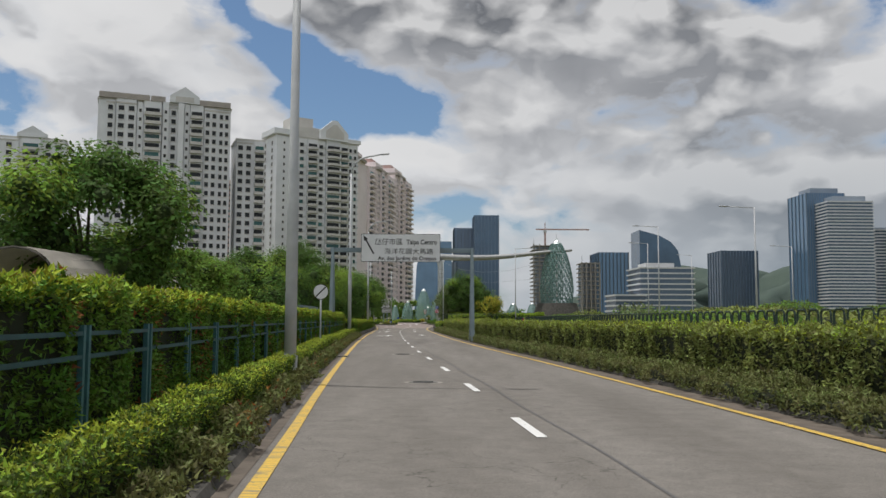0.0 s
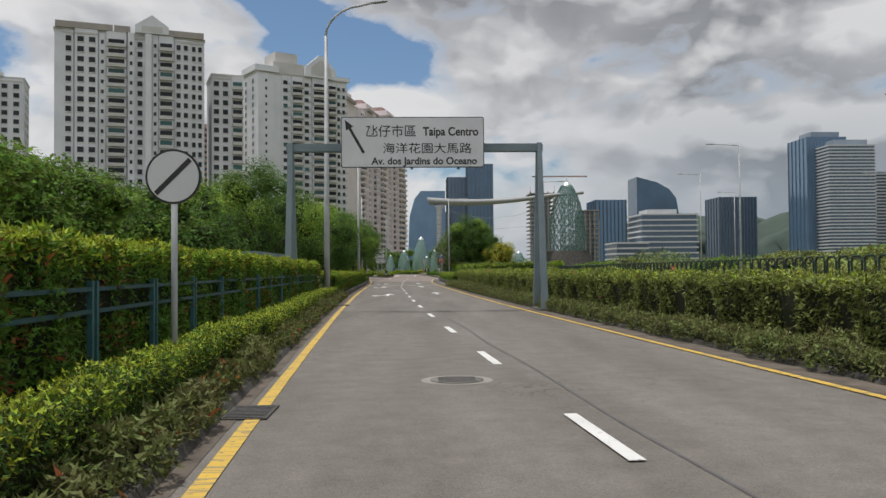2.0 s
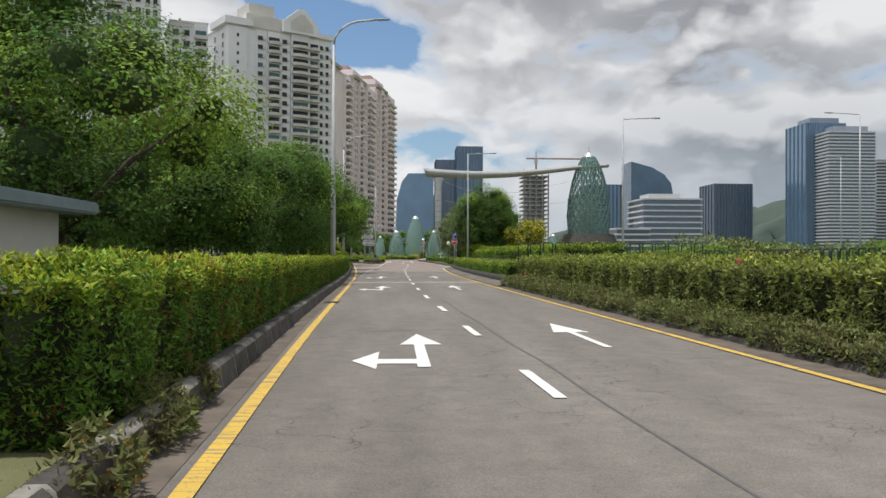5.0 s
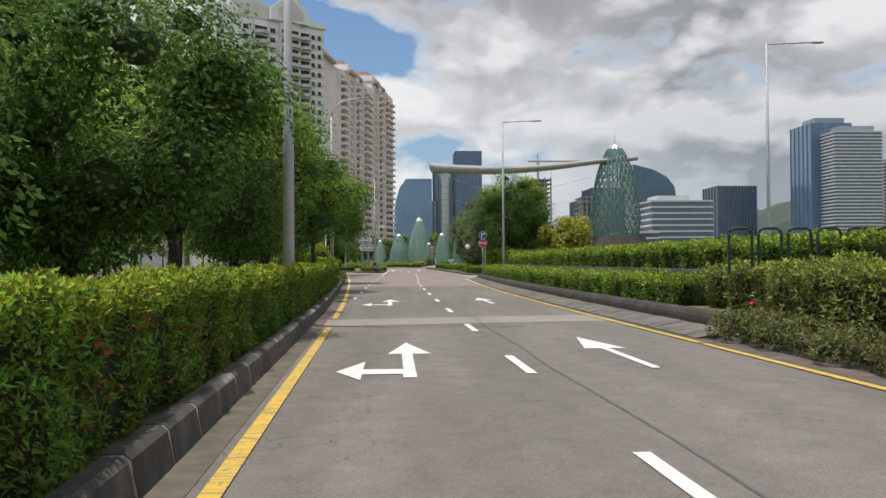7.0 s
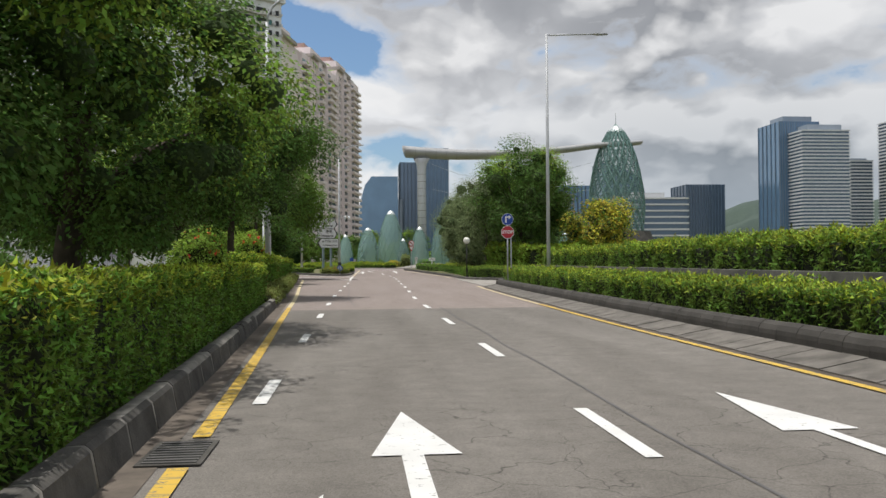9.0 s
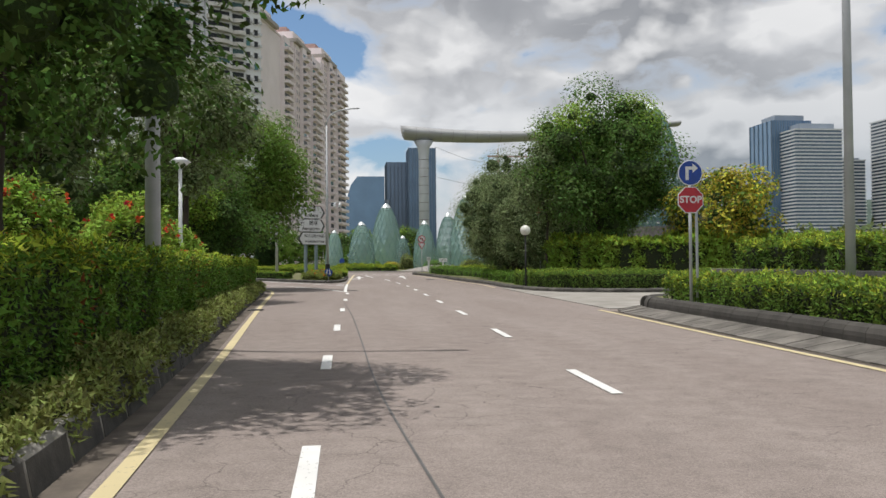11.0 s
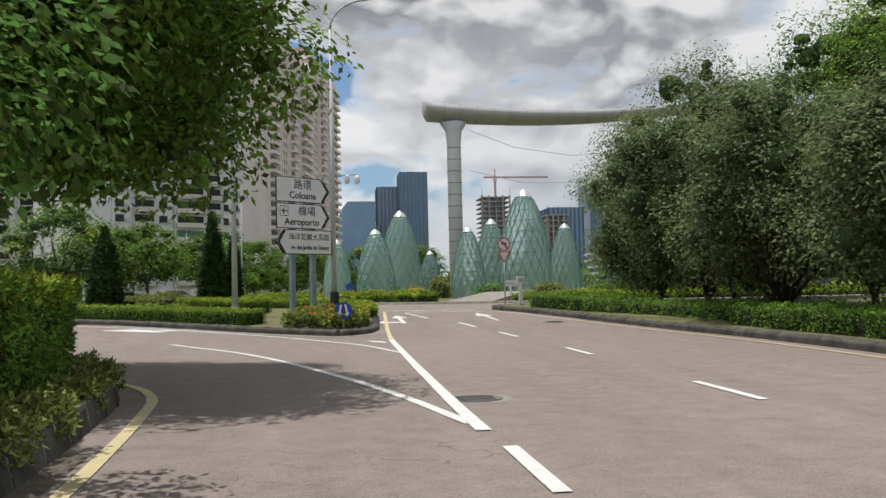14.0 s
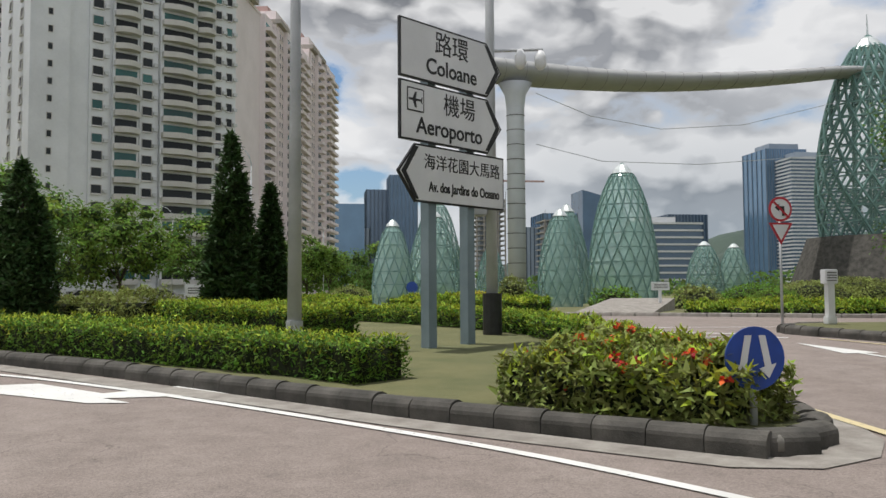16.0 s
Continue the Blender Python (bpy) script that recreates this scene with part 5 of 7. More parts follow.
for (x, y, W, fl, yaw, lab, wl) in ((-80, 379, 15, 20, 20, "white apartment block behind with a pair of roof frames", "wall_white"), (-150, 316, 22, 21, 18, "white apartment block with a small gable", "wall_white"), (-122, 345, 17, 19, 18, "white apartment block between two others", "wall_pale"), (-190, 322, 30, 20, 18, "white apartment block beyond the trees", "wall_white")):
    bays = [(0.5, W * .3, "w1", 0.4), (W * .34, W * .62, "b1", 0.8), (W * .66, W - .5, "w2", 0.3)]
    th, H = apartment("apartment_tower", x, y, yaw, W, 14, fl, 2.9, bays, M[wl], lab, M["wall_pale"], side=((4, "w"), (9, "w")))
    if "frames" in lab:
        for q in (1.0, 5.5):
            part("roof_frame", box(q, q + .6, 0, 1, H + 1.9, H + 5.6), M["wall_white"], th)
            part("roof_frame", box(q + 2.6, q + 3.2, 0, 1, H + 1.9, H + 5.6), M["wall_white"], th)
            part("roof_frame", box(q, q + 3.2, 0, 1, H + 5.6, H + 6.2), M["wall_white"], th)
    if "gable" in lab:
        bm = bmesh.new()
        plate(bm, [(6, H + 1.9), (16, H + 1.9), (16, H + 3), (11, H + 6), (6, H + 3)], -1, 2)
        part("gable", bm, M["wall_white"], th)
for x, y, W, fl in ((-118, 470, 24, 25), (-92, 482, 14, 23)):
    th, H = apartment("apartment_tower", x, y, 30, W, 16, fl, 2.9, [(1, W * .4, "w2", .5), (W * .45, W - 1, "b2", .8)], M["wall_rose"], "reddish apartment tower far behind the white block", M["wall_rose"])


def office(name, x0, x1, y, H, D, glass, label, vert=0, horiz=0.0, slabm="slab", taper=None, yaw=0.0, zcap=0.0, fin=0.9, band=.42):
    """A far office tower: glass body, with upright fins and floor bands as real ribs."""
    W = x1 - x0
    th = empty(name, (x0, y, 0), yaw)
    if taper:
        bm = bmesh.new()
        plate(bm, taper, 0, D)
        part("curtain_wall", bm, glass, th)
    else:
        part("curtain_wall", box(0, W, 0, D, 0, H), glass, th)
    ribs = []
    if vert:
        for k in range(vert + 1):
            q = W * k / vert
            ribs.append((q - fin / 2, q + fin / 2, -1.0, 0.2, 0, H, 0))
        for k in range(6):
            q = D * k / 5
            ribs.append((-1.0, 0.2, q - fin / 2, q + fin / 2, 0, H, 0))
            ribs.append((W - .2, W + 1.0, q - fin / 2, q + fin / 2, 0, H, 0))
    if horiz:
        z = horiz
        while z < H:
            ribs.append((-1.2, W + 1.2, -1.2, D + 1.2, z, z + horiz * band, 0))
            z += horiz
    if ribs:
        o = link("rib", boxes_mesh("rib", ribs, [M[slabm]]), th)
        tagged(o, kind="stuff")
    if zcap:
        part("roof_cap", box(W * .2, W * .95, D * .2, D * .8, H, H + zcap), M["curtain_grey"], th)
    tagged(th, label, "office tower")
    return th


M["fin_blue"] = material("blue_grey_fin", (0.15, 0.20, 0.27), (0.12, 0.17, 0.23), rough=0.6, scale=.02, grain=.5, bump=0)
M["fin_dark"] = material("dark_fin", (0.07, 0.095, 0.125), (0.05, 0.075, 0.10), rough=0.6, scale=.02, grain=.5, bump=0)
office("office_tower", 570, 626, 1216, 189, 60, M["curtain_blue"], "tall blue glass office tower with upright fins", vert=16, slabm="fin_blue", zcap=9)
office("office_tower", 583, 648, 1180, 171, 60, M["curtain_dark"], "tall tower with pale horizontal floor bands", horiz=4.6, zcap=10)
office("office_tower", 668, 700, 1210, 134, 50, M["curtain_dark"], "banded tower lower than its neighbour", horiz=4.6, zcap=5)
office("office_tower", 710, 790, 1150, 186, 60, M["curtain_dark"], "tall banded residential tower at the skyline", horiz=4.6, zcap=9)
office("office_tower", 484, 543, 1332, 113, 60, M["curtain_dark"], "dark office block with fine upright fins", vert=12, slabm="fin_blue")
th = office("office_building", 183, 227, 700, 45, 40, M["curtain_dark"], "rounded office building with pale floor bands", horiz=4.4, band=.26)
part("roof_cap", box(6, 30, 6, 30, 45, 49), M["slab"], th)
office("office_building", 160, 184, 690, 22, 34, M["curtain_dark"], "low stepped office wing with pale floor bands", horiz=4.2, band=.3)
office("office_building", 222, 236, 760, 46, 30, M["curtain_blue"], "blue glass office building behind the banded one", vert=4, slabm="fin_blue")
office("office_tower", 331, 386, 1250, 130, 50, M["curtain_blue"], "blue glass tower with a curved sloping roof", taper=[(0, 0), (66, 0), (64, 70), (58, 105), (48, 118), (30, 128), (0, 136)])
office("office_tower", 236, 275, 1100, 90, 50, M["curtain_blue"], "plain grey-blue glass office block", vert=8, slabm="fin_dark")
office("office_tower", 222, 240, 1120, 76, 40, M["curtain_grey"], "plain grey office block at the skyline", vert=4, slabm="fin_dark")
office("office_tower", 66, 103, 1520, 167, 50, M["curtain_dark"], "dark blue glass tower at the skyline", vert=6, slabm="fin_dark")
office("office_tower", 101, 144, 1500, 188, 50, M["curtain_blue"], "tall blue glass tower at the skyline", vert=7, slabm="fin_blue")
office("office_tower", -6, 56, 1400, 128, 60, M["curtain_blue"], "blue glass office block with a sloping side", taper=[(0, 0), (62, 0), (62, 131), (22, 131), (12, 118), (4, 90)])
office("office_tower", 40, 66, 1450, 100, 40, M["curtain_grey"], "pale office block between glass towers", vert=5, slabm="fin_dark")
th = office("office_tower", -26, -6, 720, 74, 40, M["curtain_dark"], "curved tower with stepped pale terraces", horiz=3.6)


def construction(x0, x1, y, H, D, label, crane=True):
    """A concrete frame under construction: floor slabs on columns, with a tower crane."""
    th = empty("unfinished_building", (x0, y, 0))
    W = x1 - x0
    part("core", box(W * .15, W * .85, D * .15, D * .85, 0, H * .97), M["curtain_grey"], th)
    z = 0
    while z < H:
        part("floor_slab", box(0, W, 0, D, z, z + .9), M["concrete"], th)
        z += 4.2
    for a in np.linspace(0.5, W - .5, 5):
        part("column", box(a - .6, a + .6, 0.1, 1.3, 0, H), M["concrete"], th)
    for a in (0.3, W * .5, W - .3):
        part("scaffold_pole", box(a - .12, a + .12, -.9, -.6, H - 10, H + 6), M["kerb"], th)
    tagged(th, label, "building")
    if crane:
        c = empty("tower_crane", (x0 + W * .55, y + D * .3, 0))
        part("mast", box(-.9, .9, -.9, .9, 0, H + 16), M["wall_rose"], c)
        part("jib", box(-10, 48, -.7, .7, H + 16, H + 17.4), M["wall_rose"], c)
        part("cab", box(-1.5, 1.5, -1.5, 1.5, H + 13, H + 16), M["slab"], c)
        part("apex", box(-.4, .4, -.4, .4, H + 17, H + 24), M["wall_rose"], c)
        tagged(c, "reddish tower crane over the unfinished building", "crane")


construction(122.5, 148, 900, 82, 30, "unfinished concrete tower with bare floors", True)
construction(154, 172, 800, 56, 26, "unfinished concrete block with bare floors", False)

# hills at the skyline
for x, y, rx, h, nm in ((520, 1900, 190, 95, "hill"), (660, 2000, 260, 120, "hill"), (900, 1700, 300, 110, "hill")):
    bm = bmesh.new()
    bmesh.ops.create_icosphere(bm, subdivisions=4, radius=1)
    for v_ in bm.verts:
        k = 1 + 0.16 * float(bumps(np.array([[v_.co.x * 3, v_.co.y * 3, v_.co.z * 3]]))[0])
        v_.co = Vector((x + v_.co.x * rx * k, y + v_.co.y * rx * k, v_.co.z * h * k))
    tagged(part("hill", bm, M["hill"], smooth=True), "dark wooded hill on the skyline", "hill", kind="structure")


# ---- glass domes, mast and beam of the roundabout ----
def egg_r(t):
    return max(0.02, (1 - t ** 2.25) ** 0.64 * (0.90 + 0.10 * min(1.0, t / 0.22)))


def glass_egg(x, y, z0, h, r, label, rows=9, seg=16, spire=0.0, bars=0.055, name="glass_dome", glass="egg_glass"):
    th = empty(name, (x, y, z0))
    rings = []
    for j in range(rows + 1):
        t = j / rows
        rr = r * egg_r(t)
        off = 0.5 * (j % 2)
        rings.append([Vector((rr * math.cos(2 * math.pi * (k + off) / seg), rr * math.sin(2 * math.pi * (k + off) / seg), h * t)) for k in range(seg)])
    bm = bmesh.new()
    V = [[bm.verts.new(p) for p in rg_] for rg_ in rings]
    fr = bmesh.new()

    def bar(a, b, w):
        tube(fr, [a, b], w, 4, False)
    for j in range(rows):
        for k in range(seg):
            a, b = V[j][k], V[j][(k + 1) % seg]
            s = 0 if j % 2 == 0 else 1
            c = V[j + 1][(k + s) % seg]
            d = V[j + 1][(k + s + 1) % seg]
            e = V[j + 1][(k + s - 1) % seg]
            bm.faces.new((a, b, c))
            bm.faces.new((b, d, c))
            bar(rings[j][k], rings[j + 1][(k + s) % seg], bars)
            bar(rings[j][(k + 1) % seg], rings[j + 1][(k + s) % seg], bars)
            bar(rings[j][k], rings[j][(k + 1) % seg], bars * .8)
    o = part("glazing", bm, M[glass], th, "pale green glass panes")
    o = part("lattice", fr, M["egg_frame"], th, "green steel lattice of triangles")
    tip = bmesh.new()
    tube(tip, [(0, 0, h * q) for q in (.925, .95, .975, .992, 1.003)], [r * egg_r(q) * 1.03 + .02 for q in (.925, .95, .975, .992)] + [.04], 10)
    part("tip", tip, M["egg_tip"], th, "bright metal ribs at the point")
    if spire:
        sp = bmesh.new()
        tube(sp, [(0, 0, h * .99), (0, 0, h + spire)], [0.12, 0.04], 6)
        part("spire", sp, M["egg_tip"], th)
    tagged(th, label, "glass dome", group="glass domes")
    return th


glass_egg(1.35, 294.5, 0.1, 11.0, 2.75, "tall pale green glass dome")
glass_egg(-3.5, 262, 0.1, 6.3, 1.75, "smaller pale green glass dome", rows=8, seg=14, bars=.043)
glass_egg(-6.9, 253.5, 0.1, 4.9, 1.15, "small pale green glass dome by the road", rows=7, seg=12, bars=.038)
glass_egg(11.0, 266.5, 0.1, 10.3, 2.55, "largest pale green glass dome", rows=10, seg=18)
glass_egg(4.5, 260.5, 0.1, 6.3, 1.5, "pale green glass dome beside the largest one", rows=8, seg=14, bars=.043)
glass_egg(9.4, 275, 0.1, 8.2, 1.9, "pale green glass dome behind the largest one", rows=8, seg=14)
glass_egg(22.5, 293, 0.1, 9.0, 2.1, "pale green glass dome at the rear", rows=8, seg=14)
glass_egg(31.0, 294.7, 0.1, 6.5, 2.1, "small pale green glass dome far behind", rows=7, seg=12)
glass_egg(38.2, 301.8, 0.1, 6.7, 2.0, "small pale green glass dome far behind", rows=7, seg=12)
glass_egg(2.6, 273, 0.1, 4.8, 1.2, "small pale green glass dome by the mast", rows=7, seg=12, bars=.038)
dome = glass_egg(43.7, 284.0, 6.3, 20.3, 5.4, "great green glass dome tower carrying the beam", rows=14, seg=20, spire=2.2, bars=0.13, name="dome_tower", glass="dome_glass")
inner = bmesh.new()
for k in range(6):
    a = 2 * math.pi * k / 6
    tube(inner, [(1.9 * math.cos(a), 1.9 * math.sin(a), 0), (1.6 * math.cos(a), 1.6 * math.sin(a), 16)], 0.16, 6)
for z in range(1, 16, 2):
    for k in range(6):
        a, b = 2 * math.pi * k / 6, 2 * math.pi * (k + 1) / 6
        tube(inner, [(1.85 * math.cos(a), 1.85 * math.sin(a), z), (1.85 * math.cos(b), 1.85 * math.sin(b), z + 1)], 0.09, 4)
part("inner_frame", inner, M["egg_frame"], dome, "inner green steel frame")
bm = bmesh.new()
bmesh.ops.create_cone(bm, cap_ends=True, segments=28, radius1=8.5, radius2=6.2, depth=6.2, matrix=Matrix.Translation((0, 0, -3.1)))
part("base", bm, M["kerb"], dome, "dark stone base")

mast = empty("mast", (6.4, 280, 0))
bm = bmesh.new()
tube(bm, [(0, 0, 0), (0, 0, 17.2), (0, 0, 18.5), (0, 0, 19.5)], [0.80, 0.78, 0.92, 1.5], 24)
part("column", bm, M["mast"], mast, "pale clad round column", smooth=True)
for k in range(13):
    bm = bmesh.new()
    tube(bm, [(0, 0, 1.3 * k + 1), (0, 0, 1.3 * k + 1.06)], 0.815, 24, False)
    part("joint_ring", bm, M["kerb"], mast)
tagged(mast, "pale round mast holding up the curved beam", "mast")
beam = empty("sky_beam", (0, 0, 0))
N_ = 26
rings = []
bm = bmesh.new()
for k in range(N_ + 1):
    t = k / N_
    X = 3.3 + 45.2 * t
    zc = 20.75 - 0.75 * math.sin(math.pi * min(1, t * 1.25)) + 2.5 * t ** 1.6
    hz, hy = 1.05 - 0.62 * t, 2.3 - 0.9 * t
    rings.append([bm.verts.new((X - (0.35 * math.sin(a) if k == 0 else 0), 280 + 4 * t + hy * math.cos(a), zc + hz * math.sin(a))) for a in np.linspace(0, 2 * math.pi, 20, endpoint=False)])
for r0, r1 in zip(rings, rings[1:]):
    for k in range(20):
        bm.faces.new((r0[k], r0[(k + 1) % 20], r1[(k + 1) % 20], r1[k]))
bm.faces.new(rings[0])
bm.faces.new(rings[-1][::-1])
bmesh.ops.recalc_face_normals(bm, faces=bm.faces[:])
part("hull", bm, M["beam"], beam, "smooth pale metal cladding", smooth=True)
for k in range(1, 22):
    t = k / 24
    X = 3.3 + 45.2 * t
    zc = 20.75 - 0.75 * math.sin(math.pi * min(1, t * 1.25)) + 2.5 * t ** 1.6
    hz, hy = 1.06 - 0.62 * t, 2.32 - 0.9 * t
    bm = bmesh.new()
    tube(bm, [(X, 280 + 4 * t + hy * math.cos(a), zc + hz * math.sin(a)) for a in np.linspace(0, 2 * math.pi, 21)], 0.012, 4, False)
    part("seam", bm, M["kerb"], beam)
tagged(beam, "long curved pale beam from the mast to the dome tower", "beam")
for pts in ([(8.0, 279, 18.5), (13, 279, 16.6), (20, 280, 15.8), (28, 280, 16.4), (38, 281, 19)], [(8.0, 279, 14), (14, 279, 12.6), (24, 281, 12.8), (38, 281, 14)]):
    bm = bmesh.new()
    tube(bm, [(*p, pts[k][2]) for k, p in enumerate([(a, b) for a, b, c in pts])], 0.035, 4)
    tagged(part("cable", bm, M["galv"]), "thin cable strung from the mast to the dome", "cable")


# ---- poles, lamps and signs ----
def street_lamp(x, y, h, arm, head_dir, label, r0=0.13, r1=0.07, curved=False, z0=0.1, split=None):
    """A tapered steel pole with an arm of that length along head_dir (unit x, y) and a flat lantern."""
    th = empty("street_lamp", (x, y, z0))
    dx_, dy_ = head_dir
    bm = bmesh.new()
    if split:
        tube(bm, [(0, 0, 0), (0, 0, split), (0, 0, split + .12), (0, 0, h)], [r0 * 1.22, r0 * 1.18, r0 * .98, r1], 12)
    else:
        tube(bm, [(0, 0, 0), (0, 0, h)], [r0, r1], 12)
    part("pole", bm, M["galv"], th, smooth=True)
    bm = bmesh.new()
    tube(bm, [(0, 0, 0), (0, 0, .55)], r0 * 1.5 if split else r0 * 1.15, 12)
    part("base", bm, M["galv"], th)
    bm = bmesh.new()
    if curved:
        pts = []
        for k in range(9):
            a = math.pi / 2 * k / 8
            pts.append((dx_ * arm * (1 - math.cos(a)) * 0.75, dy_ * arm * (1 - math.cos(a)) * 0.75, h + 1.3 * math.sin(a)))
        pts.append((dx_ * arm, dy_ * arm, h + 1.38))
        tube(bm, pts, r1 * .8, 8)
        top = Vector((dx_ * arm, dy_ * arm, h + 1.38))
    else:
        tube(bm, [(0, 0, h - .05), (dx_ * arm, dy_ * arm, h + .08)], r1 * .7, 8)
        top = Vector((dx_ * arm, dy_ * arm, h + .08))
    part("arm", bm, M["galv"], th, smooth=True)
    bm = bmesh.new()
    e = top + Vector((dx_, dy_, 0.04)) * .75
    tube(bm, [top - Vector((dx_, dy_, 0)) * .05, top + Vector((dx_, dy_, 0.02)) * .2, e - Vector((dx_, dy_, 0)) * .1, e], [.06, .11, .10, .03], 8)
    for v_ in bm.verts:
        v_.co.z = top.z + (v_.co.z - top.z) * .6
    part("lantern", bm, M["lamp_head"], th, "grey flat lantern", smooth=True)
    tagged(th, label, "street lamp", group="street lamps")
    return th


street_lamp(-3.65, 38.5, 12.6, 2.2, (1, -.1), "tall grey street lamp pole rising from the low hedge", .112, .075, True, split=4.7)
street_lamp(-5.9, 82.9, 12.5, 2.2, (1, -.3), "tall grey street lamp with a curved arm behind the hedge", .112, .075, True, split=4.7)
street_lamp(-7.03, 125.6, 12.5, 2.2, (1, 0), "tall grey street lamp with a curved arm behind the hedge", .112, .075, True, split=4.7)
street_lamp(-9.2, 169.4, 12.5, 2.2, (1, -.1), "tall grey street lamp with a curved arm behind the hedge", .112, .075, True, split=4.7)
L5 = street_lamp(-7.2, 226.4, 12.9, 2.1, (1, -.2), "tall grey street lamp with cameras and a black foot", .13, .07, True)
part("black_foot", tube(bmesh.new(), [(0, 0, 0), (0, 0, .95)], .205, 14), M["black"], L5, "black painted foot")
part("camera_arm", tube(bmesh.new(), [(0, 0, 6.2), (1.15, -.1, 6.25)], .035, 8), M["galv"], L5)
for q in (.65, 1.1):
    bm = bmesh.new()
    tube(bm, [(q, -.1, 6.22), (q, -.1, 6.08), (q, -.1, 5.9), (q, -.1, 5.8)], [.06, .13, .13, .05], 12)
    part("dome_camera", bm, M["sign_white"], L5, "white dome camera", smooth=True)
part("control_box", box(-.45, -.13, -.2, .1, 2.6, 3.3, bevel=.02), M["galv"], L5, "grey control box")
street_lamp(-11.3, 224.0, 11.6, 2.0, (-1, .2), "tall grey street lamp with a curved arm on the island", .13, .06, True)
for x, y, h, d in ((28.0, 89.3, 11.2, -1), (28.2, 118.5, 12.8, -1), (14.2, 146.2, 12.4, 1), (3.9, 169.2, 12.3, 1), (35.7, 150, 13.7, -1), (56, 190, 15, -1), (52, 135, 12, -1)):
    street_lamp(x, y, h, 2.3, (d, .05), "slim grey street lamp with a straight arm", .10, .055, False, z0=-.06)
for x, y, h in ((-15, 262, 9), (-40, 285, 9), (-10, 330, 10), (-26, 300, 9)):
    street_lamp(x, y, h, 1.6, (-1, .05), "thin street lamp beyond the roundabout", .07, .04, True)

# parkside lamp and globe lamp
th = empty("park_lamp", (-10.4, 178.3, .1))
part("pole", tube(bmesh.new(), [(0, 0, 0), (0, 0, 4.2)], [.06, .05], 10), M["sign_white"], th, smooth=True)
bm = bmesh.new()
tube(bm, [(0, 0, 4.15), (0, 0, 4.3), (0, 0, 4.42)], [.1, .3, .12], 16)
part("lamp_hood", bm, M["sign_white"], th, smooth=True)
tagged(th, "white park lamp on a thin pole among the shrubs", "park lamp")
th = empty("globe_lamp", (3.6, 196.8, .1))
part("pole", tube(bmesh.new(), [(0, 0, 0), (0, 0, 2.8)], [.05, .04], 10), M["black"], th, smooth=True)
bm = bmesh.new()
bmesh.ops.create_uvsphere(bm, u_segments=24, v_segments=14, radius=.27, matrix=Matrix.Translation((0, 0, 3.02)))
part("globe", bm, M["globe"], th, "milky glass globe", smooth=True)
part("collar", tube(bmesh.new(), [(0, 0, 2.74), (0, 0, 2.84)], [.11, .07], 12), M["black"], th)
tagged(th, "dark garden lamp post with a milky globe", "garden lamp")


def lettering(parent, txt, size, x, z, y=-.012, mat="sign_black", bold=0.0, width=1.0, name="lettering"):
    cu = bpy.data.curves.new(name, "FONT")
    cu.body, cu.size, cu.align_x, cu.align_y = txt, size, "CENTER", "CENTER"
    cu.extrude, cu.offset = 0.004, bold
    cu.materials.append(M[mat])
    o = new(name, cu)
    o.parent = parent
    o.matrix_basis = pose(x, y, z, 90, 0, 0) @ Matrix.Diagonal((width, 1, 1, 1))
    return o


def rrect(w, h, r=.08, n=4):
    P = []
    for cx, cz, a0 in ((w / 2 - r, h / 2 - r, 0), (-w / 2 + r, h / 2 - r, 90), (-w / 2 + r, -h / 2 + r, 180), (w / 2 - r, -h / 2 + r, 270)):
        for k in range(n + 1):
            a = radians(a0 + 90 * k / n)
            P.append((cx + r * math.cos(a), cz + r * math.sin(a)))
    return P


# overhead direction sign on its gantry
gan = empty("sign_gantry", (0, 74.3, 0))


def leg(bm, a, b, w0, w1):
    """A square-section leg from a to b."""
    a, b = Vector(a), Vector(b)
    q = []
    for p, w in ((a, w0), (b, w1)):
        q.append([bm.verts.new(p + Vector((sx * w / 2, sy * w / 2, 0))) for sx, sy in ((-1, -1), (1, -1), (1, 1), (-1, 1))])
    for k in range(4):
        bm.faces.new((q[0][k], q[0][(k + 1) % 4], q[1][(k + 1) % 4], q[1][k]))
    bm.faces.new(q[0][::-1])
    bm.faces.new(q[1])
    return bm


for x in (-6.35, 2.82):
    for dy_ in (-1.0, 1.0):
        part("leg", leg(bmesh.new(), (x, dy_, .02), (x, dy_ * .12, 6.18), .23, .17), M["bluegrey"], gan)
    part("foot_plate", box(x - .17, x + .17, -1.15, 1.15, .02, .07), M["darkwall"], gan)
part("crossbar", box(-6.5, 2.95, -.14, .14, 5.86, 6.16, bevel=.02), M["bluegrey"], gan, "blue-grey steel crossbar")
for x in (-3.6, -1.9, -.2):
    part("bracket", box(x - .05, x + .05, -.5, -.14, 5.2, 6.8), M["bluegrey"], gan)
tagged(gan, "blue-grey steel gantry with A-shaped legs over the road", "gantry")
sg = empty("direction_sign", (-1.87, 73.45, 6.10))
part("board", plate(bmesh.new(), rrect(5.15, 1.83), 0, .06), M["sign_black"], sg, "black rim")
part("face", plate(bmesh.new(), rrect(5.09, 1.77, .07), -.008, .02), M["sign_white"], sg, "white sheet")
lettering(sg, "\u6c39\u4ed4\u5e02\u5340", .46, -.78, .37, bold=.002)
lettering(sg, "Taipa Centro", .43, 1.37, .37, width=.86, bold=.009)
lettering(sg, "\u6d77\u6d0b\u82b1\u5712\u5927\u99ac\u8def", .41, .52, -.25, bold=.001, width=1.12)
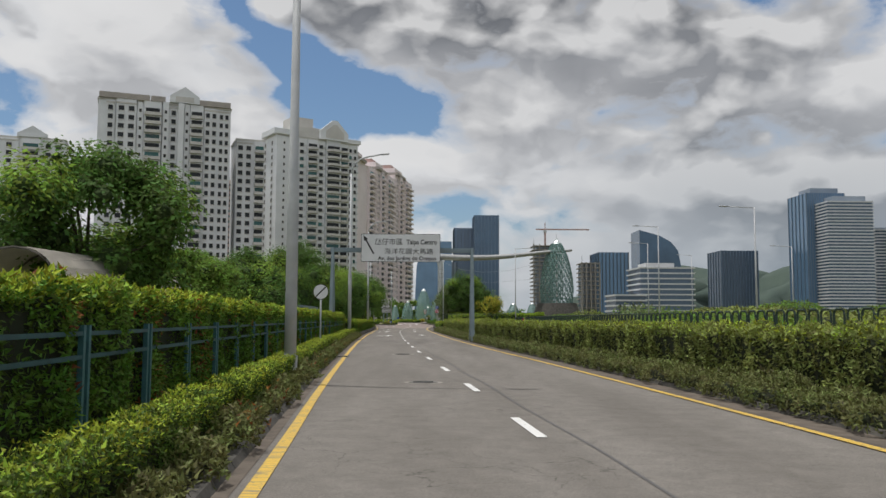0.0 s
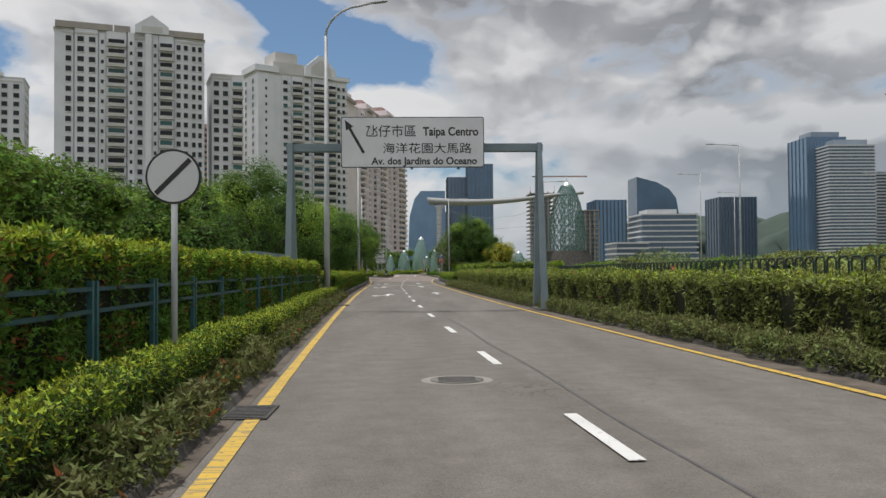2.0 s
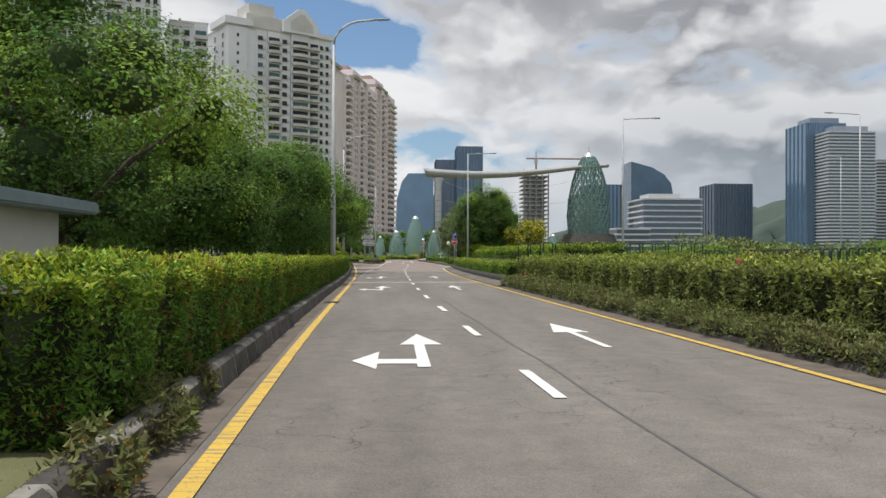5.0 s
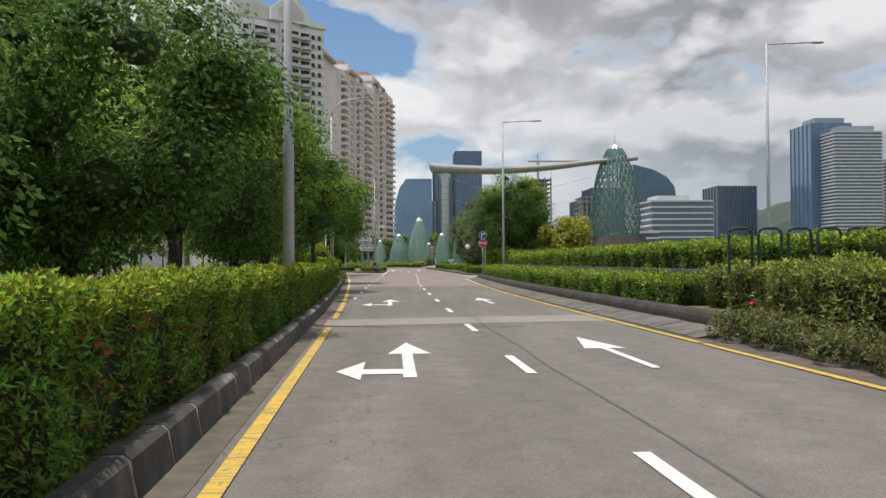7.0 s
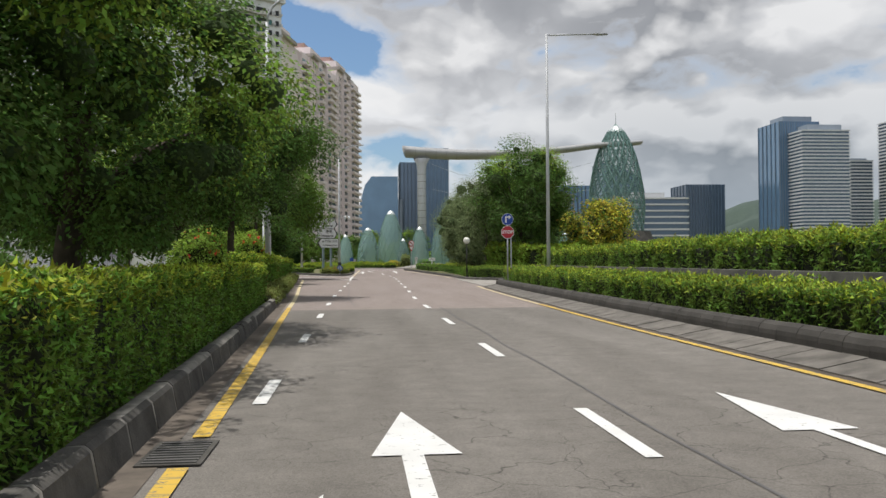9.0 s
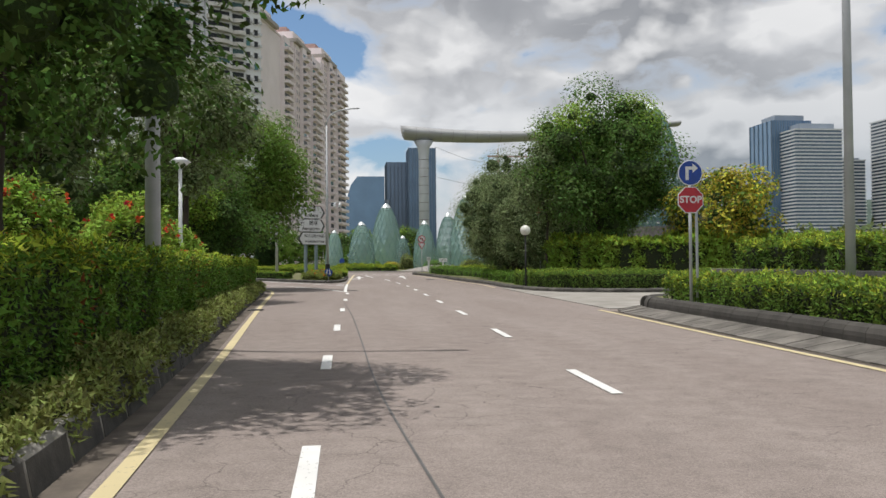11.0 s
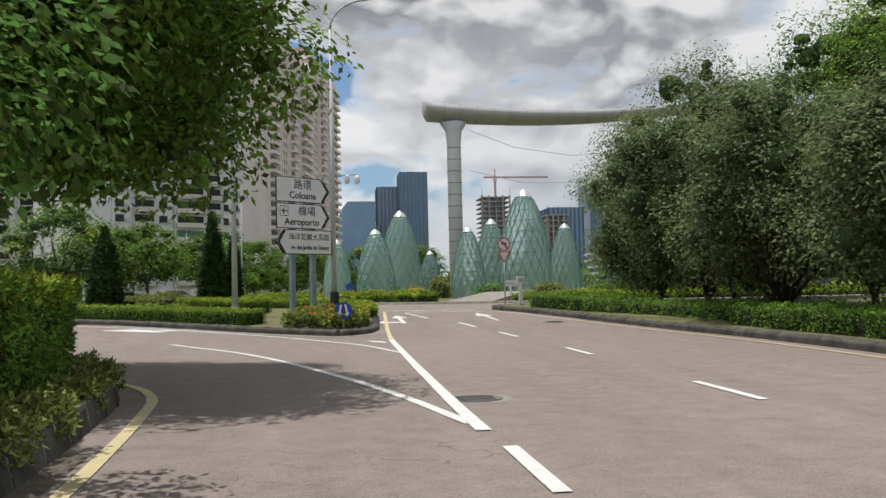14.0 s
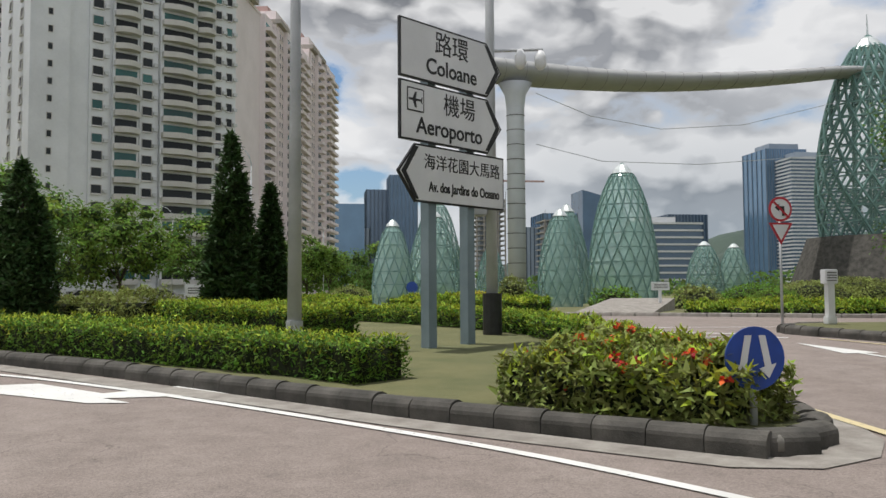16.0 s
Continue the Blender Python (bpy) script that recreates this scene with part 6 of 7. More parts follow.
lettering(sg, "Av. dos Jardins do Oceano", .36, .42, -.69, width=.97, bold=.008)
bm = bmesh.new()
a = math.atan2(1.17, -.66)
c_, s_ = math.cos(a), math.sin(a)
poly = [(-.6, -.05), (.42, -.05), (.42, -.15), (.78, 0), (.42, .15), (.42, .05), (-.6, .05)]
plate(bm, [(-2.05 + px_ * c_ - pz * s_, .13 + px_ * s_ + pz * c_) for px_, pz in poly], -.013, .006)
part("arrow", bm, M["sign_black"], sg, "black slanting arrow")
tagged(sg, "white overhead direction sign in Chinese and Portuguese", "road sign")


def post_sign(name, x, y, ztop, label, cat="road sign", r=.035, yaw=0.0, z0=.05):
    th = empty(name, (x, y, 0), yaw)
    part("post", tube(bmesh.new(), [(0, .05, z0), (0, .05, ztop)], r, 10), M["galv"], th, smooth=True)
    tagged(th, label, cat)
    return th


th = post_sign("restriction_sign", -4.65, 53.0, 2.85, "round white road sign with a black diagonal bar")
part("disc", disc(bmesh.new(), (0, 0, 2.56), .31, .02), M["sign_black"], th)
part("face", disc(bmesh.new(), (0, -.006, 2.56), .285, .01), M["sign_white"], th)
bm = bmesh.new()
q = .27 * .7071
plate(bm, [(-q - .02, 2.56 - q + .02), (-q + .02, 2.56 - q - .02), (q + .02, 2.56 + q - .02), (q - .02, 2.56 + q + .02)], -.012, .005)
part("bar", bm, M["sign_black"], th)

th = post_sign("stop_sign", 2.85, 174.2, 4.0, "red stop sign under a round blue arrow sign", r=.04)
part("second_post", tube(bmesh.new(), [(.2, .12, .1), (.2, .12, 3.0)], .035, 10), M["galv"], th)
part("octagon", plate(bmesh.new(), [(.36 * math.cos(radians(22.5 + 45 * k)), 3.0 + .36 * math.sin(radians(22.5 + 45 * k))) for k in range(8)], 0, .02), M["sign_white"], th)
part("octagon_face", plate(bmesh.new(), [(.335 * math.cos(radians(22.5 + 45 * k)), 3.0 + .335 * math.sin(radians(22.5 + 45 * k))) for k in range(8)], -.006, .01), M["sign_red"], th)
lettering(th, "STOP", .24, 0, 3.0, mat="sign_white", bold=.006)
part("disc", disc(bmesh.new(), (0, 0, 3.68), .32, .02), M["sign_white"], th)
part("disc_face", disc(bmesh.new(), (0, -.006, 3.68), .30, .01), M["sign_blue"], th)
part("turn_arrow", plate(bmesh.new(), [(-.13, 3.5), (-.05, 3.5), (-.05, 3.76), (.06, 3.76), (.06, 3.68), (.2, 3.80), (.06, 3.92), (.06, 3.84), (-.13, 3.84)], -.012, .005), M["sign_white"], th)

th = post_sign("keep_either_side_sign", -6.95, 216.05, .95, "round blue sign with two white arrows on the island tip", z0=.17)
part("disc", disc(bmesh.new(), (0, 0, .78), .29, .02), M["sign_blue"], th)
for s in (-1, 1):
    P = [(.035, .19), (.10, .19), (.155, -.08), (.205, -.065), (.13, -.20), (.035, -.115), (.09, -.095)]
    part("arrow", plate(bmesh.new(), [(s * a_, .80 + b_) for a_, b_ in P], -.008, .005), M["sign_white"], th)

th = post_sign("prohibition_sign", 1.22, 229.3, 3.08, "red-rimmed no-turn sign over a give-way triangle", z0=.1)
part("disc", disc(bmesh.new(), (0, 0, 3.18), .33, .02), M["sign_red"], th)
part("face", disc(bmesh.new(), (0, -.006, 3.18), .27, .01), M["sign_white"], th)
part("turn_arrow", plate(bmesh.new(), [(.04, 3.00), (.11, 3.00), (.11, 3.26), (-.04, 3.26), (-.04, 3.33), (-.17, 3.22), (-.04, 3.12), (-.04, 3.19), (.04, 3.19)], -.011, .004), M["sign_black"], th)
part("slash", plate(bmesh.new(), [(-.21, 3.35), (-.17, 3.39), (.21, 3.01), (.17, 2.97)], -.015, .004), M["sign_red"], th)
part("triangle", plate(bmesh.new(), [(-.34, 2.82), (0, 2.24), (.34, 2.82)], 0, .02), M["sign_red"], th)
part("triangle_face", plate(bmesh.new(), [(-.24, 2.77), (0, 2.35), (.24, 2.77)], -.006, .01), M["sign_white"], th)

th = post_sign("speed_sign", 6.6, 206.0, 4.9, "speed limit sign half hidden by foliage", z0=.1)
part("disc", disc(bmesh.new(), (0, 0, 4.2), .32, .02), M["sign_red"], th)
part("face", disc(bmesh.new(), (0, -.006, 4.2), .26, .01), M["sign_white"], th)
lettering(th, "40", .3, 0, 4.2, bold=.006)
part("triangle", plate(bmesh.new(), [(-.34, 4.55), (0, 5.1), (.34, 4.55)], 0, .02), M["sign_red"], th)

# three finger boards on two posts
ds = empty("finger_sign", (-8.42, 223.9, 0), 38)
for x in (-.52, .52):
    part("post", box(x - .1, x + .1, .06, .26, .12, 5.2 if x > 0 else 5.6), M["bluegrey"], ds, "blue-grey square post")


def finger(zc, h, w, right, lines):
    s = 1 if right else -1
    P = [(-w / 2, -h / 2), (w / 2 - .42, -h / 2), (w / 2, 0), (w / 2 - .42, h / 2), (-w / 2, h / 2)]
    k = .035
    Q = [(-w / 2 + k, -h / 2 + k), (w / 2 - .42 - k * .4, -h / 2 + k), (w / 2 - k * 1.3, 0), (w / 2 - .42 - k * .4, h / 2 - k), (-w / 2 + k, h / 2 - k)]
    b = part("board", plate(bmesh.new(), [(s * a_, zc + c__) for a_, c__ in P], 0, .05), M["sign_black"], ds, "black-rimmed finger board")
    part("face", plate(bmesh.new(), [(s * a_, zc + c__) for a_, c__ in Q], -.008, .02), M["sign_white"], b)
    C = [(w / 2 - .50, -h / 2 + .05), (w / 2 - .40, -h / 2 + .05), (w / 2 - .07, 0), (w / 2 - .40, h / 2 - .05), (w / 2 - .50, h / 2 - .05), (w / 2 - .19, 0)]
    part("chevron", plate(bmesh.new(), [(s * a_, zc + c__) for a_, c__ in C], -.013, .006), M["sign_black"], b)
    for txt, sz, x, z, wd in lines:
        lettering(b, txt, sz, x, zc + z, width=wd, bold=.006 if txt.isascii() else 0.0)
    return b


finger(5.42, 1.05, 2.75, True, [("\u8def\u74b0", .46, -.05, .2, 1.0), ("Coloane", .40, -.05, -.24, 1.0)])
b_ = finger(4.32, 1.05, 2.75, True, [("\u6a5f\u5834", .44, .15, .2, 1.0), ("Aeroporto", .40, -.1, -.25, 1.0)])
part("symbol_frame", plate(bmesh.new(), rrect(.42, .42, .02), 0, .004), M["sign_black"], b_).matrix_basis = pose(-1.0, -.013, 4.52)
part("symbol_field", plate(bmesh.new(), rrect(.37, .37, .02), 0, .004), M["sign_white"], b_).matrix_basis = pose(-1.0, -.017, 4.52)
part("aeroplane_symbol", plate(bmesh.new(), [(-.17, .02), (-.08, .02), (-.02, .14), (.02, .14), (0, .02), (.12, .02), (.15, .06), (.17, .06), (.15, 0), (.17, -.06), (.15, -.06), (.12, -.02), (0, -.02), (.02, -.14), (-.02, -.14), (-.08, -.02), (-.17, -.02)], 0, .004), M["sign_black"], b_).matrix_basis = pose(-1.0, -.021, 4.52)
finger(3.24, 1.03, 2.85, False, [("\u6d77\u6d0b\u82b1\u5712\u5927\u99ac\u8def", .30, .25, .2, 1.0), ("Av. dos Jardins do Oceano", .25, .3, -.23, .72)])
tagged(ds, "white finger direction boards on two blue-grey posts", "road sign")


def notice(x, y, label, w=.9, h=.34, z=.95, yaw=0):
    th = empty("garden_notice", (x, y, .1), yaw)
    part("stand", box(-.06, .06, 0, .1, 0, z - h / 2), M["sign_white"], th)
    part("panel", box(-w / 2, w / 2, -.03, .03, z - h / 2, z + h / 2, bevel=.01), M["sign_white"], th)
    for k in range(3):
        part("text_bar", box(-w * .38, w * .38, -.036, -.03, z - .09 + k * .08, z - .06 + k * .08), M["kerb"], th)
    tagged(th, label, "notice board")


notice(5.2, 246.5, "small white notice board by the ramp", .9, .4, 1.2)
notice(-14.7, 236.9, "small white notice board on the island", .9, .4, 1.05)
th = empty("marker_post", (1.7, 228.0, .2))
part("shaft", box(-.085, .085, -.085, .085, 0, 1.0), M["sign_white"], th)
part("foot", box(-.12, .12, -.12, .12, 0, .2, bevel=.02), M["sign_white"], th)
part("head", box(-.17, .17, -.12, .12, 1.0, 1.36, bevel=.02), M["sign_white"], th)
for k in range(4):
    part("text_bar", box(-.13, .13, -.126, -.12, 1.07 + k * .065, 1.095 + k * .065), M["kerb"], th)
tagged(th, "white stone marker post with a lettered head", "marker post")
th = post_sign("roundabout_sign", -6.0, 252.2, 1.3, "small blue roundabout sign over a chevron board", z0=.1)
part("disc", disc(bmesh.new(), (0, 0, 1.35), .3, .02), M["sign_blue"], th)
part("chevron_board", box(-.5, .5, 0, .03, .35, .8), M["sign_black"], th)
for k in range(4):
    part("chevron", plate(bmesh.new(), [(-.46 + k * .24, .4), (-.36 + k * .24, .4), (-.26 + k * .24, .575), (-.36 + k * .24, .75), (-.46 + k * .24, .75), (-.36 + k * .24, .575)], -.006, .005), M["sign_red"], th)

# ---- fences ----
fence = empty("fence")
panel_pts = [(hedge_x(y) + .02, y) for y in np.arange(18.4, 84, 2.45)]
bmp = bmesh.new()
add_box(bmp, -.03, .03, -.03, .03, 0, 1.30)
post_me = bpy.data.meshes.new("post")
bmp.to_mesh(post_me)
bmp.free()
post_me.materials.append(M["fence_post"])
for (xa, ya), (xb, yb) in zip(panel_pts, panel_pts[1:]):
    for off in (-.07, .07):
        link("post", post_me, fence, (xa, ya + off, .1))
    d = Vector((xb - xa, yb - ya, 0))
    L_ = d.length
    az = math.degrees(math.atan2(d.y, d.x))
    bm = bmesh.new()
    for z in (1.05, 1.29):
        add_box(bm, .07, L_ - .07, -.02, .02, z, z + .045)
    o = part("rail", bm, M["fence"], fence)
    o.matrix_basis = pose(xa, ya, 0, 0, 0, az)
    bm = bmesh.new()
    for k in range(1, 22):
        add_box(bm, L_ * k / 22 - .006, L_ * k / 22 + .006, .17, .182, .2, 1.28)
    o = part("mesh_panel", bm, M["fence"], fence)
    o.matrix_basis = pose(xa, ya, 0, 0, 0, az)
tagged(fence, "teal metal fence overgrown by the hedge", "fence")

rail = empty("railing")
bm = bmesh.new()
hp = [(-.24, 0, 0), (-.24, 0, .82), (-.20, 0, .90), (-.14, 0, .93), (.14, 0, .93), (.20, 0, .90), (.24, 0, .82), (.24, 0, 0)]
tube(bm, hp, .032, 6)
hoop_me = bpy.data.meshes.new("hoop")
bm.to_mesh(hoop_me)
bm.free()
hoop_me.materials.append(M["dark_rail"])
line = [(2.3, 122.4), (5, 122.3), (9, 122.0), (11.5, 120), (11.0, 110), (10.0, 95), (9.3, 80), (9.0, 60), (9.2, 40), (9.6, 20)]
p = np.array(rounded(line, 0.5))
s = np.r_[0, np.cumsum(np.linalg.norm(np.diff(p, axis=0), axis=1))]
for q in np.arange(.3, s[-1], .62):
    x, y = np.interp(q, s, p[:, 0]), np.interp(q, s, p[:, 1])
    x2, y2 = np.interp(q + .2, s, p[:, 0]), np.interp(q + .2, s, p[:, 1])
    link("hoop", hoop_me, rail, (x, y, 1.2 if y > 121 else 0.82), math.degrees(math.atan2(y2 - y, x2 - x)))
tagged(rail, "row of dark green hoop railings behind the hedge", "railing")
bed("railing_bank", [(4.6, 121.6), (60, 121.6), (60, 126), (4.6, 126)], 1.2, M["soil"], "raised soil bank under the railing")
bed("railing_bank", [(8.4, 12), (60, 12), (60, 121.5), (10.6, 121.5), (10.2, 110), (9.2, 95), (8.5, 80), (8.2, 60)], 0.95, M["grass"], "raised grassy bank behind the hedge")

# ---- buildings beside the road ----
th = empty("kiosk", (0, 0, 0))
part("wall", box(-13.2, -10.9, 90, 99.5, .1, 2.35), M["wall_pale"], th)
part("roof", box(-13.7, -10.3, 89.3, 100.2, 2.35, 2.62, bevel=.04), M["bluegrey"], th, "flat grey-green roof slab")
part("door", box(-10.9, -10.86, 93, 94, .1, 2.1), M["bluegrey"], th)
tagged(th, "low kiosk with a flat grey-green roof behind the hedge", "kiosk")


def shelter(x, y, yaw=0.0):
    th = empty("shelter", (x, y, .1), yaw)
    n = 12
    bm = bmesh.new()
    ring = []
    for yy in (-2.2, 2.2):
        for k in range(n + 1):
            a = math.pi * k / n
            ring.append(bm.verts.new((1.5 * math.cos(a), yy, 2.35 + 1.25 * math.sin(a))))
    for k in range(n):
        bm.faces.new((ring[k], ring[k + 1], ring[n + 2 + k], ring[n + 1 + k]))
    bmesh.ops.solidify(bm, geom=bm.faces[:], thickness=.06)
    part("vault", bm, M["tent"], th, "pale fabric vault", smooth=True)
    for sx in (-1, 1):
        for yy in (-2, 0, 2):
            part("post", tube(bmesh.new(), [(sx * 1.45, yy, 0), (sx * 1.45, yy, 2.4)], .05, 8), M["galv"], th)
    for yy in (-2.2, 0, 2.2):
        part("hoop", tube(bmesh.new(), [(1.44 * math.cos(a), yy, 2.35 + 1.2 * math.sin(a)) for a in np.linspace(0, math.pi, 11)], .035, 6), M["kerb"], th)
    tagged(th, "open shelter with an arched pale fabric roof", "shelter")


shelter(-12.9, 47.5, -8)
shelter(-14.2, 62, -8)

# ---- car parked beyond the roundabout ----


def car(x, y, yaw, label):
    th = empty("car", (x, y, 0.02), yaw)
    bm = bmesh.new()
    prof = [(-2.1, .35), (-2.15, .7), (-2.0, .95), (-1.35, 1.0), (-.75, 1.42), (.75, 1.45), (1.5, 1.02), (2.1, .92), (2.15, .5), (2.05, .3)]
    plate(bm, prof, -.82, 1.64)
    bmesh.ops.bevel(bm, geom=[e for e in bm.edges], offset=.06, segments=2, affect="EDGES")
    part("body", bm, M["car_paint"], th, "silver painted body", smooth=False)
    for s in (-1, 1):
        yy = s * .80
        part("side_window", plate(bmesh.new(), [(-1.15, 1.02), (-.7, 1.36), (.7, 1.38), (1.25, 1.03)], yy - .03, .06), M["window"], th)
    part("rear_window", box(-1.28, -.98, -.62, .62, 1.08, 1.3), M["window"], th)
    for sx in (-1.3, 1.3):
        for sy in (-.78, .78):
            w = part("wheel", tube(bmesh.new(), [(sx, sy - .1, .3), (sx, sy + .1, .3)], .31, 18), M["tyre"], th)
            part("rim", tube(bmesh.new(), [(sx, sy - .11, .3), (sx, sy + .11, .3)], .19, 14), M["galv"], w)
    for sy in (-.55, .55):
        part("tail_light", box(-2.2, -2.08, sy - .16, sy + .16, .72, .88), M["sign_red"], th)
        part("head_light", box(2.08, 2.2, sy - .16, sy + .16, .68, .82), M["sign_white"], th)
    tagged(th, label, "car")


car(-21.5, 266, 20, "small silver car standing beyond the island")
car(-27, 271, 25, "small silver car standing beyond the island")

# ---- trees ----
TL, TT, TG = M["leaf_light"], M["leaf_tree"], M["leaf_grey"]
D1, D2 = "dense dark green tree behind the hedge", "feathery light green tree behind the hedge"
tree(-13.2, 51, 7.9, 4.0, 15000, .26, TT, "round dark green tree over the shelter", .2, .3, 11)
for n_, (x, y, h, r) in enumerate(((-12.5, 60, 4.9, 2.6), (-14.5, 68, 5.4, 3.0), (-16, 77, 6.0, 3.4), (-13.5, 84, 5.6, 3.2), (-19, 88, 6.6, 3.6), (-18, 60, 5.6, 3.4), (-23, 72, 6.4, 3.8))):
    tree(x, y, h, r, 8000, .24, TT if n_ in (3, 4, 6) else TL, D1 if n_ in (3, 4, 6) else D2, .1, .16, 20 + n_, squash=.55, clumps=30)
for n_, (x, y, h, r, c) in enumerate(((-12.4, 103.5, 8.7, 4.6, .22), (-17.5, 108, 8.8, 4.6, .22), (-11.8, 113.5, 7.0, 3.8, .25), (-11.2, 123, 7.7, 4.2, .27), (-18, 121, 7.4, 4.6, .25), (-11.3, 132, 8.1, 4.3, .27), (-11.2, 141, 8.4, 4.3, .28), (-18.5, 137, 10, 4.6, .28))):
    tree(x, y, h, r, 26000 if x > -13 else 11000, .16 if x > -13 else .24, TT, D1, .24, c, 40 + n_, clumps=22)
tree(-11.2, 148.5, 8.4, 4.2, 32000, .14, TT, "large spreading dark tree overhanging the hedge", .3, .28, 61, clumps=34, lean=(.6, 0))
tree(-10.2, 165.3, 8.6, 3.7, 24000, .15, TT, "fresh green tree reaching over the clipped hedge", .15, .48, 62, clumps=26)
tree(-15.5, 163, 8.6, 4.0, 11000, .25, TT, D1, .2, .25, 63)
tree(-11.9, 187.5, 10.2, 2.9, 9000, .19, TG, "slender-trunked airy tree beside the corner", .12, .45, 64, clumps=30, airy=.8, fill=.2)
tree(-13.0, 194.6, 6.0, 3.3, 26000, .16, TT, D1, .16, .2, 69, clumps=26)
tree(-15.5, 180, 9.6, 3.8, 9000, .24, TG, "tall airy grey-green tree", .14, .3, 65, airy=.9)
tree(-17.5, 192, 9.0, 4.0, 11000, .24, TT, D1, .18, .25, 66)
tree(-13.6, 202.2, 10.0, 4.5, 42000, .19, TL, "broad bright-edged tree overhanging the side road", .24, .43, 67, clumps=34, lean=(1.5, 1.2), fill=.42)
tree(-20, 212, 9.5, 4.5, 9000, .25, TT, D1, .2, .3, 68)
# right clump by the verge
for n_, (x, y, h, r, m_) in enumerate(((7.0, 207.0, 6.6, 3.0, TG), (10.8, 211, 10.6, 4.0, TT), (6.6, 213, 8.0, 3.3, TG), (7.0, 219, 10.0, 3.8, TG), (7.6, 225.0, 8.8, 3.6, TG), (10.5, 224, 10.2, 4.2, TT), (9.5, 231, 8.0, 3.6, TT), (12.5, 217, 11.8, 4.4, TT), (15.5, 228, 9.5, 4, TT))):
    tree(x, y, h, r, 21000, .15, m_, "dense grey-green shrub tree growing to the ground", .15, .07, 80 + n_, clumps=46, squash=.9, airy=.62)
tree(9.2, 201.5, 11.6, 4.4, 30000, .2, TT, "tall tree with an airy uneven crown", .2, .25, 91, clumps=40, airy=.7, fill=.4)
tree(6.0, 201.5, 9.4, 2.2, 3500, .2, TG, "thin airy tree with bare twigs", .08, .4, 92, clumps=20, airy=1.0, fill=.15)
tree(14.6, 197.5, 6.4, 2.9, 8000, .22, M["leaf_gold"], "golden-flowering tree behind the verge", .12, .25, 93, mat2=M["leaf_light"])
# roundabout garden and beyond
for n_, (x, y, h, r) in enumerate(((-30, 262, 9, 4.5), (-38, 255, 8.5, 4.2), (-25, 272, 8, 4), (-20, 282, 8, 4), (-47, 262, 9, 5), (-12, 300, 7.5, 3.6), (-3, 318, 8, 4), (-18, 305, 8, 4), (-34, 288, 9, 4.4), (8, 335, 9, 4.5), (-56, 275, 10, 5), (-9, 340, 8.5, 4))):
    tree(x, y, h, r, 4000, .36, TL if n_ % 3 else TT, "light green tree in the park beyond the roundabout", .14, .25, 100 + n_, squash=.55)


def conifer(x, y, h, r, seed):
    rg = np.random.default_rng(seed)
    th = empty("conifer", (0, 0, 0))
    part("trunk", tube(bmesh.new(), [(x, y, 0), (x, y, h * .9)], [.12, .03], 8), M["bark"], th)
    # a main spire with shorter ones pressed to its sides
    P_, N_c = [], []
    for k in range(9):
        q = 2 * math.pi * k / 8 + rg.uniform(-.3, .3)
        off, hh, r_ = (0.0, h, r * .62) if k == 8 else (r * rg.uniform(.42, .62), h * rg.uniform(.52, .86), r * rg.uniform(.36, .5))
        n = 2600 if k == 8 else 1500
        t = rg.uniform(0.04, 1, n) ** .85
        a = rg.uniform(0, 2 * math.pi, n)
        prof = np.sin(np.pi * np.clip(.24 + .76 * t, 0, 1)) ** .8 * (1 + .25 * np.sin(t * hh * 7 + k) * (1 - t))
        rr = r_ * prof * rg.uniform(.7, 1.1, n)
        P_.append(np.stack([x + off * math.cos(q) * (1 - .35 * t) + rr * np.cos(a), y + off * math.sin(q) * (1 - .35 * t) + rr * np.sin(a), .15 + hh * t], 1))
        N_c.append(np.stack([np.cos(a) * .6, np.sin(a) * .6, np.full(n, .9)], 1))
    P3, N3 = np.concatenate(P_), np.concatenate(N_c)
    tagged(link("crown", leaf_mesh("crown", P3, N3, .19, M["leaf_conifer"], .35, 1.0), th), kind="stuff")
    tagged(th, "dark columnar conifer on the island", "conifer", group="conifers")


conifer(-13.0, 229.8, 4.75, .78, 3)
conifer(-18.4, 231.6, 4.3, .95, 7)
conifer(-12.1, 230.6, 3.6, .42, 5)

# ---- island planting ----
hedge(rounded([(-30, 236.4), (-23.4, 230.2), (-15.8, 223.9), (-11.5, 220.3), (-10.5, 219.2)]), 0, 1.0, .17, .70, 620, .065, M["leaf_hedge"], "low clipped hedge round the island", rough=.06, young=.25, sides="ftbe")
hedge(rounded([(-14.6, 229.0), (-12.6, 226.9), (-10.9, 225.6)]), 0, 1.5, .17, .80, 500, .075, M["leaf_hedge"], "clipped block hedge on the island grass", rough=.07, young=.7, sides="ftbe")
hedge([(-20.5, 234.5), (-17.5, 232.3), (-15.2, 230.4)], 0, 1.6, .17, .95, 350, .10, M["leaf_bush"], "loose dark green bushes on the island", rough=.25)
hedge(rounded([(-13, 238.4), (-9.6, 234.6), (-7.4, 229.4), (-6.5, 225.6), (-6.3, 221.5)]), 0, .8, .17, .60, 420, .075, M["leaf_hedge"], "low clipped hedge along the far side of the island", rough=.07, young=.6, sides="ftbe")
fb, FP, FN = hedge(rounded([(-9.0, 217.65), (-8.2, 216.85), (-7.3, 216.1), (-6.62, 216.25), (-6.12, 217.3), (-6.05, 219.4)]), 0, .95, .17, .66, 520, .10, M["leaf_bush"], "flowering shrub bed with red blossoms on the island tip", rough=.14, young=.3, sides="ftbe", name="flower_bed", cat="flower bed")
